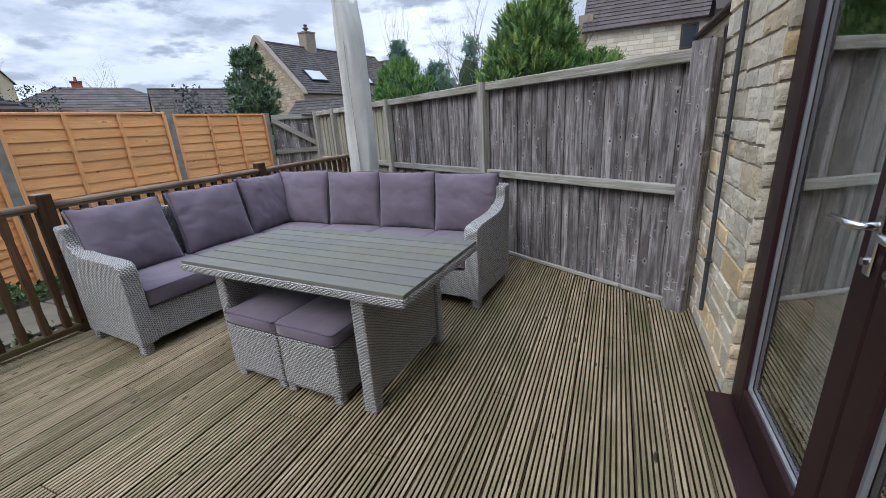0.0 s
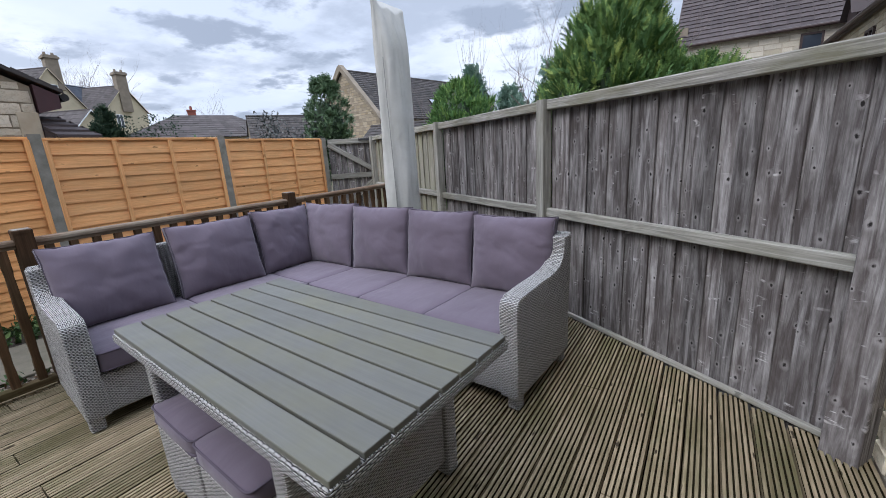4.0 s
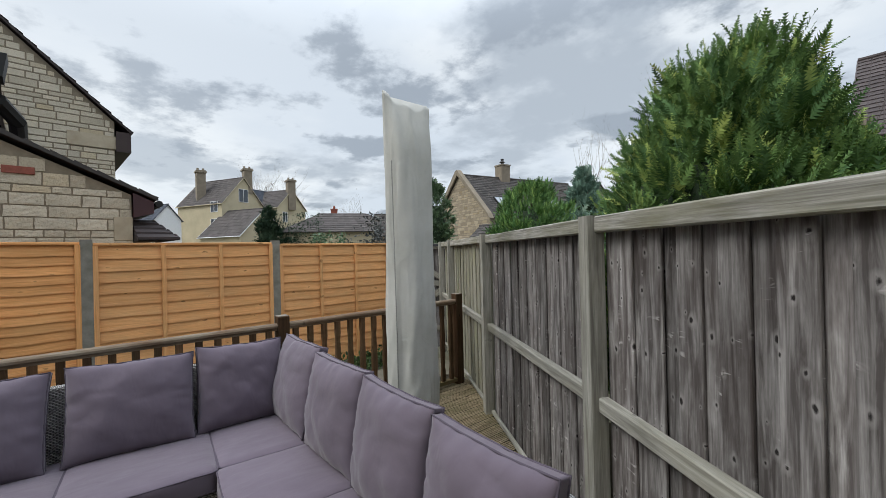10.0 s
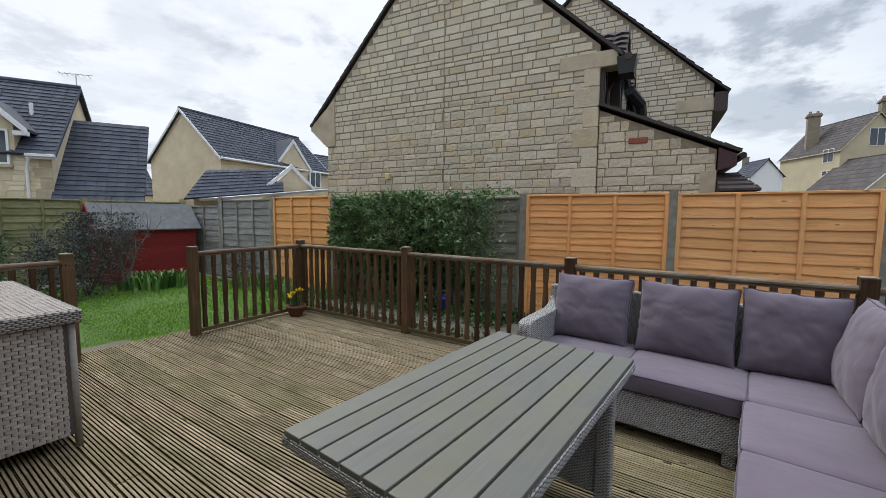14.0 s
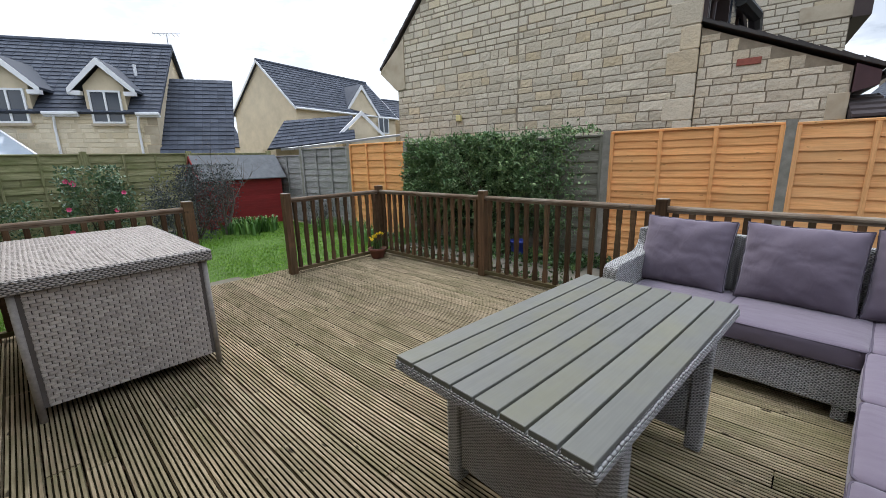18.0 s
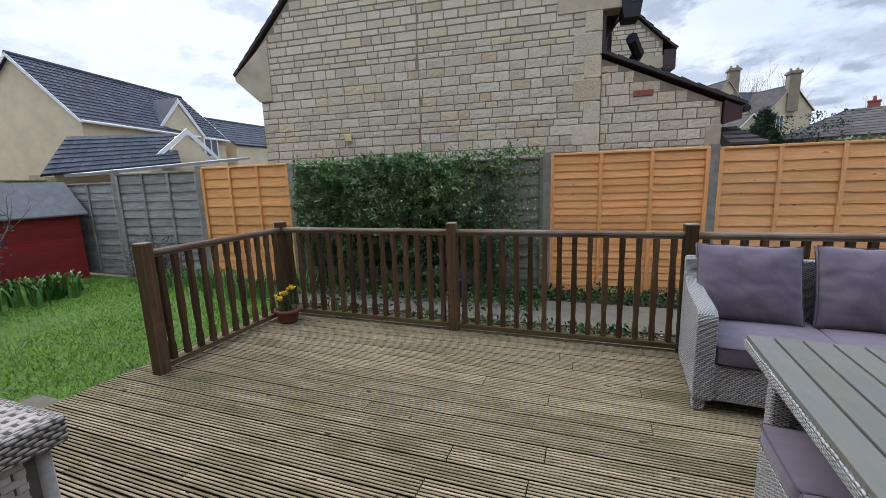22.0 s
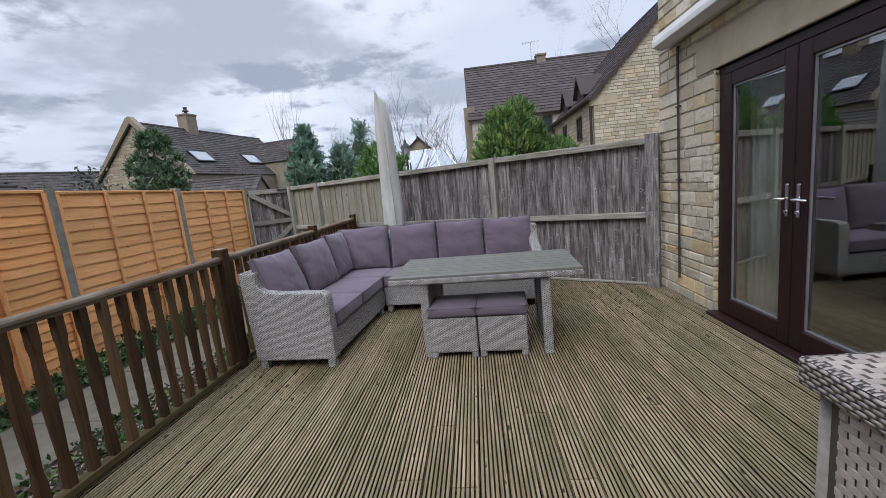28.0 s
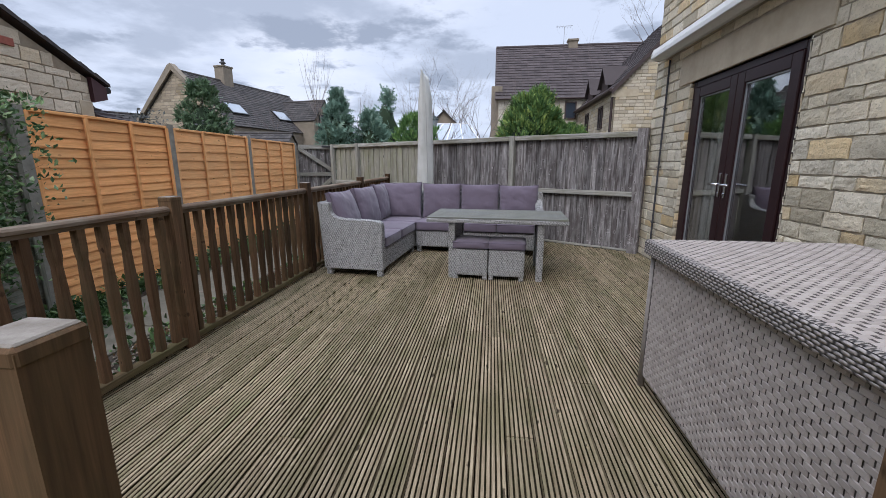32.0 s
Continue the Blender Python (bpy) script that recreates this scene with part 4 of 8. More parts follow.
# ---- garden furniture ----
def soft_box(w, d, h, puff=0.02, edge=0.03, cuts=6, wrinkle=0.004, seed=0.0):
    """A stuffed cushion, centred, with rounded edges and swollen faces."""
    bm = bmesh.new()
    bmesh.ops.create_cube(bm, size=2.0)
    bmesh.ops.subdivide_edges(bm, edges=bm.edges, cuts=cuts, use_grid_fill=True)
    half = Vector((w / 2, d / 2, h / 2))
    for v in bm.verts:
        u = v.co.copy()
        p = Vector((u.x * half.x, u.y * half.y, u.z * half.z))
        inner = Vector([math.copysign(max(abs(p[k]) - 0, 0), p[k]) for k in range(3)])
        core = Vector([max(-half[k] + edge, min(half[k] - edge, inner[k])) for k in range(3)])
        off = inner - core
        if off.length > 1e-6:
            inner = core + off.normalized() * min(off.length, edge)
        fx, fy, fz = (1 - abs(u.x) ** 2.5), (1 - abs(u.y) ** 2.5), (1 - abs(u.z) ** 2.5)
        bulge = Vector((u.x * fy * fz, u.y * fx * fz, u.z * fx * fy)) * puff
        k = noise.noise(Vector((p.x * 6 + seed, p.y * 6, p.z * 6 + seed * 2))) + 0.5 * noise.noise(Vector((p.x * 17, p.y * 17 + seed, p.z * 17)))
        v.co = inner + bulge + (inner.normalized() * k * wrinkle)
    return bm


def pillow(w, h, d, seed=0.0):
    """A boxed back cushion: a band round its edge, swollen faces, drawn-in sides; it stands in the x-z plane."""
    bm = bmesh.new()
    bmesh.ops.create_cube(bm, size=2.0)
    bmesh.ops.subdivide_edges(bm, edges=bm.edges, cuts=33, use_grid_fill=True)
    for v in bm.verts:
        x, y, z = v.co
        fx, fz = max(1 - abs(x) ** 2.6, 0), max(1 - abs(z) ** 2.6, 0)
        thick = 0.24 + 0.76 * (fx * fz) ** 0.62
        pinch = 1 - 0.042 * (1 - abs(z) ** 3) * abs(x) ** 6
        pinch2 = 1 - (0.045 + 0.02 * noise.noise(Vector((x * 1.8, seed * 2.3, z)))) * (1 - abs(x) ** 3) * abs(z) ** 6
        k = noise.noise(Vector((x * 2.2 + seed, y * 2, z * 2.2))) * 0.010
        # creases run in from the side seams
        k += 0.015 * math.sin(17 * z + 6 * noise.noise(Vector((x * 2, z * 2, seed)))) * abs(x) ** 5 * (1 - abs(z) ** 6) * (0.6 + noise.noise(Vector((seed, z * 1.7, 3))))
        # sharp folds that wander over the face
        q = noise.noise(Vector((x * 1.5 + seed * 3.1, z * 2.6 + 0.6 * x, seed)))
        k -= 0.003 * math.exp(-(q / 0.09) ** 2) * (fx * fz) ** 0.4
        q = noise.noise(Vector((x * 3.1 - seed * 1.7, z * 1.6 - 1.1 * x, seed * 2 + 5)))
        k += 0.0022 * math.exp(-(q / 0.06) ** 2) * (fx * fz) ** 0.3 * (0.4 + abs(x))
        # puckers along the top and bottom seams
        k += 0.004 * math.sin(19 * x + 4 * noise.noise(Vector((x * 2, seed, 0))) + seed) * abs(z) ** 6 * (1 - abs(x) ** 6)
        v.co = Vector((x * w / 2 * pinch, (y * d / 2) * thick + k * (fx + 0.25) * y, z * h / 2 * pinch2))
    return bm


def pillow_seam(w, h, seed, r=0.0042, n=14):
    """The cord round a pillow, drawn in along its sides as the cover is."""
    pts = []
    for k in range(4 * n):
        s, t = divmod(k, n)
        u = -1 + 2 * t / n
        x, z = ((u, -1), (1, u), (-u, 1), (-1, -u))[s]
        pts.append((x * w / 2 * (1 - 0.042 * (1 - abs(z) ** 3) * abs(x) ** 6), 0, z * h / 2 * (1 - (0.045 + 0.02 * noise.noise(Vector((x * 1.8, seed * 2.3, z)))) * (1 - abs(x) ** 3) * abs(z) ** 6)))
    return tube(pts, r, 6, True)


def seam(w, h, flat="z", r=0.0045, corner=0.03):
    """A closed piping cord round a rounded rectangle."""
    pts = []
    for cx, cy, a0 in ((w / 2 - corner, h / 2 - corner, 0), (-w / 2 + corner, h / 2 - corner, 90), (-w / 2 + corner, -h / 2 + corner, 180), (w / 2 - corner, -h / 2 + corner, 270)):
        for k in range(4):
            a = radians(a0 + 30 * k)
            p = (cx + corner * math.cos(a), cy + corner * math.sin(a))
            pts.append((p[0], p[1], 0) if flat == "z" else (p[0], 0, p[1]))
    return tube(pts, r, 6, True)


# the sofa's own frame: its origin is the inner corner of the seat, its wings run along -y and +x
SOFA = pose(-1.86, 3.0, 0, 0, 0, -4.7)
SOFA_DEPTH, SOFA_WING, SOFA_LENGTH, SOFA_BACK_Z = 0.735, -1.395, 1.79, 0.83


def arm_mesh(t, l, z0):
    """A sofa arm along local y from the backrest forward: its top sweeps down from the back and runs level to a rounded front; thick t in x."""
    pts = [(0, z0), (l, z0), (l, 0.575), (l - 0.012, 0.612), (l - 0.05, 0.632), (l * 0.72, 0.640), (l * 0.48, 0.642), (l * 0.32, 0.650), (l * 0.22, 0.668), (0.112, 0.70), (0.092, 0.735), (0.085, SOFA_BACK_Z - 0.004), (0, SOFA_BACK_Z - 0.006)]
    bm = prism(pts, "x", -t / 2, t / 2)
    bmesh.ops.bevel(bm, geom=bm.edges[:], offset=0.009, segments=2, affect="EDGES", profile=0.5)
    return bm


def sofa():
    base_z0, base_z1 = 0.075, 0.305
    s = thing("corner_sofa", "pale grey woven wicker corner sofa on deck boards", "sofa", SOFA)
    D, Y0, X1 = SOFA_DEPTH, SOFA_WING, SOFA_LENGTH

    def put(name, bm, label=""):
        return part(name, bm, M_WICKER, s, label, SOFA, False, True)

    put("seat_base", boxes((-D + 0.04, -0.006, Y0 + 0.09, D - 0.04, base_z0, base_z1), bevel=0.012))
    put("seat_base", boxes((0.0, X1 - 0.09, 0.006, D - 0.04, base_z0, base_z1), bevel=0.012))

    def raked(a, b, lean):
        bm = bmesh.new()
        box(bm, a, b, -0.028, 0.028, base_z0, SOFA_BACK_Z, bevel=0.016, seg=2)
        for v in bm.verts:
            v.co.y += lean * (v.co.z - base_z0) / (SOFA_BACK_Z - base_z0)
        return bm

    # backrests lean out a little towards their tops
    bm = raked(Y0 + 0.01, D + 0.02, 0.045)
    bmesh.ops.transform(bm, matrix=Matrix(((0, -1, 0, -D + 0.06), (1, 0, 0, 0), (0, 0, 1, 0), (0, 0, 0, 1))), verts=bm.verts)
    put("backrest", bm)
    bm = raked(-D + 0.03, X1 - 0.01, 0.045)
    bmesh.ops.translate(bm, vec=(0, D - 0.06, 0), verts=bm.verts)
    put("backrest", bm)
    # arms: one across the open end of each wing
    bm = arm_mesh(0.105, D - 0.04, base_z0)
    bmesh.ops.transform(bm, matrix=Matrix.Translation((-D + 0.05, Y0 + 0.053, 0)) @ Matrix.Rotation(radians(-90), 4, "Z"), verts=bm.verts)
    put("arm", bm)
    bm = arm_mesh(0.105, D - 0.04, base_z0)
    bmesh.ops.transform(bm, matrix=Matrix.Translation((X1 - 0.053, D - 0.05, 0)) @ Matrix.Rotation(radians(180), 4, "Z"), verts=bm.verts)
    put("arm", bm)
    for x, y in ((-0.035, Y0 + 0.04), (-D + 0.09, Y0 + 0.045), (-0.045, -0.06), (X1 - 0.04, 0.04), (X1 - 0.045, D - 0.11), (0.05, 0.045), (-D + 0.1, D - 0.1)):
        put("leg", boxes((x - 0.033, x + 0.033, y - 0.033, y + 0.033, 0.0, base_z0 + 0.006), bevel=0.008))

    # seat cushions
    def seat(x0, x1, y0, y1, label, seed):
        w, d, h = x1 - x0 - 0.006, y1 - y0 - 0.006, 0.125
        mid = SOFA @ pose((x0 + x1) / 2, (y0 + y1) / 2, base_z1 + h / 2 + 0.006)
        c = thing("seat_cushion", label, "cushion", SOFA @ pose((x0 + x1) / 2, (y0 + y1) / 2, base_z1), "sofa seat cushions")
        part("cover", soft_box(w, d, h, 0.011, 0.02, 20, 0.0035, seed), M_CUSHION, c, m=mid, smooth=True)
        for z in (0.049, -0.049):
            part("piping", seam(w + 0.004, d + 0.004), M_PIPING, c, m=mid @ pose(0, 0, z), smooth=True)

    back_in = D - 0.105
    seat(-back_in, 0.012, Y0 + 0.11, -0.665, "mauve-grey piped seat cushion beside the sofa arm", 1.1)
    seat(-back_in, 0.012, -0.66, 0.0, "mauve-grey piped seat cushion", 2.2)
    seat(-back_in, -0.002, 0.004, back_in, "mauve-grey piped corner seat cushion", 3.3)
    xs = (0.002, 0.585, 1.165, X1 - 0.11)
    for k in range(3):
        seat(xs[k], xs[k + 1], -0.012, back_in, "mauve-grey piped seat cushion" if k < 2 else "creased mauve-grey piped seat cushion beside the arm", 4.4 + k)

    # boxed back cushions lean against the backrests; x, y: the middle of the top edge
    def back(x, y, yaw, w, top, tilt, label, seed, roll=0.0):
        h = (top - 0.437) / math.cos(radians(tilt))
        foot = SOFA @ pose(x, y, 0) @ Matrix.Rotation(radians(yaw), 4, "Z") @ Matrix.Translation((0, -h * math.sin(radians(tilt)), 0.437))
        c = thing("back_cushion", label, "cushion", foot, "sofa back cushions")
        m = foot @ Matrix.Rotation(radians(-tilt), 4, "X") @ Matrix.Translation((0, 0, h / 2)) @ Matrix.Rotation(radians(roll), 4, "Y")
        part("cover", pillow(w * 1.02, h * 1.03, 0.205, seed), M_CUSHION, c, m=m, smooth=True)
        for y2 in (-0.024, 0.024):
            part("piping", pillow_seam(w * 1.02, h * 1.03, seed), M_PIPING, c, m=m @ pose(0, y2, 0), smooth=True)

    plump = "plump mauve-grey back cushion with dark piping"
    back(-0.655, -1.041, 92, 0.587, 0.918, 19, "plump mauve-grey back cushion slumped beside the arm", 1.0, 1)
    back(-0.633, -0.373, 88, 0.597, 0.93, 14, plump, 2.0, 0)
    back(-0.632, 0.199, 93, 0.513, 0.945, 10, plump, 3.0, 1)
    back(-0.362, 0.567, 3.5, 0.64, 0.948, 14, plump, 4.0, -1)
    back(0.278, 0.578, 6.5, 0.57, 0.942, 9, "mauve-grey back cushion creased across its face", 5.0, 0)
    back(0.86, 0.615, 3.5, 0.565, 0.935, 9, plump, 6.0, 0)
    back(1.437, 0.632, 2.5, 0.56, 0.922, 9, "mauve-grey back cushion creased along its top", 7.0, -0.5)


TABLE_C, TABLE_YAW, TABLE_Z = (-0.704, 2.041), -3.8, 0.685


def table():
    """A wicker dining table with a slatted composite top."""
    m = pose(TABLE_C[0], TABLE_C[1], 0, 0, 0, TABLE_YAW)
    t = thing("dining_table", "grey slatted composite table on woven wicker end panels", "table", m)
    L, W = 1.495, 0.81
    slat = W / 8
    for k in range(8):
        y0 = -W / 2 + slat * k
        me = shared("slat", lambda: boxes((-L / 2, L / 2, 0.005, slat - 0.005, -0.022, 0), bevel=0.002), M_SLAT)
        part("slat", me, M_SLAT, t, m=m @ pose(0, y0, TABLE_Z))
    e = 0.006
    rim = [(-L / 2 - e, L / 2 + e, -W / 2 - e, -W / 2 + 0.04), (-L / 2 - e, L / 2 + e, W / 2 - 0.04, W / 2 + e), (-L / 2 - e, -L / 2 + 0.04, -W / 2 + 0.04, W / 2 - 0.04), (L / 2 - 0.04, L / 2 + e, -W / 2 + 0.04, W / 2 - 0.04)]
    for a in rim:
        part("rim", boxes((*a, TABLE_Z - 0.062, TABLE_Z - 0.019), bevel=0.01, seg=2), M_WICKER, t, m=m, uv=True)
    # near-black slab filling below the slats, painted as the shade in their gaps
    part("frame", boxes((-L / 2 + 0.05, L / 2 - 0.05, -W / 2 + 0.05, W / 2 - 0.05, TABLE_Z - 0.05, TABLE_Z - 0.0235)), M_SEAL, t, m=m)
    ix, iy = 0.475, 0.345
    for sx in (-1, 1):
        for sy in (-1, 1):
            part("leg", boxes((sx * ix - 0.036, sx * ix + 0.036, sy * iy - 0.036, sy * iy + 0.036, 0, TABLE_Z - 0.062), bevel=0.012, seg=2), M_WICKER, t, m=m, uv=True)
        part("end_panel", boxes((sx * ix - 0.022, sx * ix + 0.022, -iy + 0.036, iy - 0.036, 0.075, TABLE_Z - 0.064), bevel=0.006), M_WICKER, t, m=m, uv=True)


def stool(x, y, yaw, label):
    m = pose(x, y, 0, 0, 0, yaw)
    s = thing("footstool", label, "stool", m, "footstools under the table")
    w = 0.385
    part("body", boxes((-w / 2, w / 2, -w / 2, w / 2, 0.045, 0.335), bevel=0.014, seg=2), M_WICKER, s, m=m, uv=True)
    for sx in (-1, 1):
        for sy in (-1, 1):
            a, b = sx * (w / 2 - 0.03), sy * (w / 2 - 0.03)
            part("leg", boxes((a - 0.026, a + 0.026, b - 0.026, b + 0.026, 0, 0.05), bevel=0.006), M_WICKER, s, m=m, uv=True)
    c = thing("stool_cushion", "mauve-grey piped cushion on a wicker footstool", "cushion", m @ pose(0, 0, 0.335), "stool cushions")
    part("cover", soft_box(w + 0.005, w + 0.005, 0.085, 0.013, 0.02, 7, 0.002, x), M_CUSHION, c, m=m @ pose(0, 0, 0.381), smooth=True)
    for z in (0.03, -0.03):
        part("piping", seam(w + 0.008, w + 0.008, corner=0.025), M_PIPING, c, m=m @ pose(0, 0, 0.381 + z), smooth=True)


BOX_X0, BOX_X1, BOX_Y0, BOX_Y1, BOX_Z = 0.055, 1.08, -2.08, -0.32, 0.85


def weave_panel(w, h, rows, cols, depth=0.004, slit=0.045):
    """Flat strands of a basket weave standing on a panel in the x-z plane, facing -y."""
    vs, fs = [], []
    rh, cw = h / rows, w / cols
    for j in range(rows):
        for i in range(cols + 1):
            x0 = (i - (0.5 if j % 2 else 0.0)) * cw
            a, b = max(x0 + slit * cw, 0), min(x0 + (1 - slit) * cw, w)
            if b - a < 0.2 * cw:
                continue
            z0, z1 = j * rh + 0.01 * rh, (j + 1) * rh - 0.01 * rh
            k = len(vs)
            ins = min(0.16 * (b - a), 0.14 * cw)
            vs += [(a, 0, z0), (b, 0, z0), (b, 0, z1), (a, 0, z1), (a + ins, -depth, z0 + 0.08 * rh), (b - ins, -depth, z0 + 0.08 * rh), (b - ins, -depth, z1 - 0.08 * rh), (a + ins, -depth, z1 - 0.08 * rh)]
            fs += [[k + 4, k + 5, k + 6, k + 7], [k, k + 1, k + 5, k + 4], [k + 1, k + 2, k + 6, k + 5], [k + 2, k + 3, k + 7, k + 6], [k + 3, k, k + 4, k + 7]]
    return vs, fs


def storage_box():
    b = thing("storage_box", "large taupe flat-weave wicker cushion box, lid shut", "storage box", pose(0.6, -1.1, 0))
    x0, x1, y0, y1 = BOX_X0 + 0.035, BOX_X1 - 0.035, BOX_Y0 + 0.035, BOX_Y1 - 0.035
    z0, z1 = 0.085, BOX_Z - 0.085
    part("body", boxes((x0 + 0.004, x1 - 0.004, y0 + 0.004, y1 - 0.004, z0, z1)), M_WEAVEGAP, b, m=Matrix())
    h = z1 - z0
    for name, w, m in (("weave", y1 - y0 - 0.10, Matrix.Translation((x0 + 0.002, y1 - 0.05, z0)) @ Matrix.Rotation(radians(-90), 4, "Z")), ("weave", x1 - x0 - 0.10, Matrix.Translation((x1 - 0.05, y1 - 0.002, z0)) @ Matrix.Rotation(radians(180), 4, "Z"))):
        v, f = weave_panel(w, h, 33, round(w / 0.052))
        tagged(raw(name, v, f, M_WEAVE, b, "flat taupe woven strands", m), kind="stuff")
    part("lid", boxes((BOX_X0, BOX_X1, BOX_Y0, BOX_Y1, z1 + 0.006, BOX_Z), bevel=0.012, seg=2), M_WICKERLID, b, "lid with a corded rim", Matrix(), uv=True)
    v, f = weave_panel(BOX_X1 - BOX_X0 - 0.05, BOX_Y1 - BOX_Y0 - 0.05, 74, 19, 0.003, 0.075)
    # thin dark sheet added under the lid strands as shade for their gaps
    part("lid_backing", boxes((BOX_X0 + 0.026, BOX_X1 - 0.026, BOX_Y0 + 0.026, BOX_Y1 - 0.026, BOX_Z - 0.004, BOX_Z + 0.001)), M_WEAVEGAP, b, m=Matrix())
    tagged(raw("lid_weave", v, f, M_WEAVE, b, "flat taupe woven strands", Matrix.Translation((BOX_X0 + 0.025, BOX_Y0 + 0.025, BOX_Z)) @ Matrix.Rotation(radians(-90), 4, "X")), kind="stuff")
    for x in (x0 + 0.012, x1 - 0.012):
        for y in (y0 + 0.012, y1 - 0.012):
            part("corner_post", tube([(x, y, 0.0), (x, y, z1)], 0.019, 10), M_WICKERPOST, b, m=Matrix(), smooth=True)


def parasol():
    """A closed cantilever parasol under a long cloth cover, pinched flat at its top."""
    p = thing("covered_parasol", "closed parasol under an off-white cloth cover", "parasol", pose(-1.91, 4.30, 0))
    bm = bmesh.new()
    rows, sides = 90, 84
    rings = []
    for j in range(rows + 1):
        t = j / rows
        z = 0.16 + 2.48 * t
        flat = max(0.0, (t - 0.84) / 0.16)
        rx = 0.19 - 0.012 * t + 0.004 * math.sin(9 * t)
        ry = (0.15 - 0.055 * t) * (1 - 0.80 * flat ** 1.5)
        rx = rx * (1 + 0.05 * flat)
        if t < 0.12:
            rx, ry = rx * (0.86 + 1.2 * t), ry * (0.86 + 1.2 * t)
        ring = []
        for k in range(sides):
            a = 2 * math.pi * k / sides
            fold = 1 + 0.045 * noise.noise(Vector((math.cos(a) * 2.2, math.sin(a) * 2.2, z * 0.8))) + 0.035 * math.sin(5 * a + 1.2 * z) + 0.02 * math.sin(8 * a - 2.6 * z) + 0.035 * abs(noise.noise(Vector((math.cos(a) * 4, math.sin(a) * 4 + z * 1.3, z * 3.1))))
            # sharp hanging creases, and slanting ones towards the hem
            fold += 0.075 * (1 - min(1.0, abs(noise.noise(Vector((math.cos(a) * 3.1 + 7, math.sin(a) * 3.1, z * 0.55)))) * 4)) * (0.35 + 0.65 * noise.noise(Vector((a, z * 1.3, 4.0))))
            fold += 0.06 * max(0.0, 1 - t * 2.2) * (1 - min(1.0, abs(noise.noise(Vector((math.cos(a) * 2 + z * 1.6, math.sin(a) * 2 - z * 1.2, 9.0)))) * 4))
            x, y = rx * fold * math.cos(a), ry * fold * math.sin(a)
            top = z + flat * (0.06 * max(0.0, (math.cos(a) + 0.1) / 1.1) ** 1.5 + 0.018 * math.sin(7 * math.cos(a) + 1) - 0.02 * (1 - abs(math.cos(a))))
            ring.append(bm.verts.new((x, y, top)))
        rings.append(ring)
    for a, b in zip(rings, rings[1:]):
        for k in range(sides):
            bm.faces.new((a[k], a[(k + 1) % sides], b[(k + 1) % sides], b[k]))
    bm.faces.new(list(reversed(rings[0])))
    bm.faces.new(rings[-1])
    lean = Matrix.Translation((-1.91, 4.30, 0)) @ Matrix.Rotation(radians(-98), 4, "Z")
    part("cover", bm, M_COVER, p, m=lean, smooth=True)
    part("zip", tube([(0.165, 0.09, 0.35), (0.165, 0.08, 1.2), (0.165, 0.06, 2.2)], 0.004, 6), M_ZIP, p, "zip seam down the cover", lean)
    part("pole", tube([(0, 0, 0.03), (0, 0, 0.3)], 0.03, 10), M_METAL, p, m=lean)
    part("base", boxes((-0.30, 0.30, -0.035, 0.035, 0.0, 0.03), (-0.035, 0.035, -0.30, 0.30, 0.0, 0.029), bevel=0.004), M_CABLE, p, m=lean)


# ---- the house and its door ----
DOOR_Y0, DOOR_Y1, DOOR_TOP = 0.60, 2.285, 2.10
HOUSE_Y0, HOUSE_Y1, HOUSE_TOP = -6.0, 3.30, 5.2


def stone_mesh(l, h, seed):
    """A pitched stone face in the x-z plane, proud towards -y, with an uneven face."""
    bm = bmesh.new()
    nx, nz = 6, 4
    d = 0.011
    grid = []
    for i in range(nx + 1):
        col = []
        for j in range(nz + 1):
            x, z = l * i / nx, h * j / nz
            edge = i in (0, nx) or j in (0, nz)
            y = -d * (0.80 if edge else 1.0) - (0.0 if edge else 0.006 * noise.noise((x * 11, z * 16, seed)) + 0.004 * noise.noise((x * 31, z * 37, seed + 2)))
            jx = 0.009 * noise.noise((x * 20, z * 20, seed + 5)) if edge else 0
            col.append(bm.verts.new((x + jx, y, z + jx)))
        grid.append(col)
    for i in range(nx):
        for j in range(nz):
            bm.faces.new((grid[i][j], grid[i + 1][j], grid[i + 1][j + 1], grid[i][j + 1]))
    ring = [grid[i][0] for i in range(nx + 1)] + [grid[nx][j] for j in range(1, nz + 1)] + [grid[i][nz] for i in range(nx - 1, -1, -1)] + [grid[0][j] for j in range(nz - 1, 0, -1)]
    back = [bm.verts.new((v.co.x, 0.004, v.co.z)) for v in ring]
    for k in range(len(ring)):
        q = (k + 1) % len(ring)
        bm.faces.new((ring[k], back[k], back[q], ring[q]))
    bmesh.ops.recalc_face_normals(bm, faces=bm.faces)
    return bm


def courses(u0, u1, z0, z1, r, inside, mean_l=0.30, heights=(0.10, 0.125, 0.15, 0.17), joint=0.011):
    """Lays random-length stones in courses; gives (u, z, length, height) of each stone that inside() keeps."""
    z = z0
    while z < z1 - 0.03:
        h = min(r.choice(heights), z1 - z)
        u = u0 + r.uniform(-0.25, 0.0)
        while u < u1:
            l = round(mean_l * r.choice((0.62, 0.8, 1.0, 1.1, 1.25)), 3)
            for a, b in inside(max(u, u0), min(u + l, u1), z, z + h):
                if b - a > 0.05:
                    yield a + joint / 2, z + joint / 2, b - a - joint, h - joint
            u += l
        z += h


def quant(v, q=0.02):
    return max(q, round(v / q) * q)


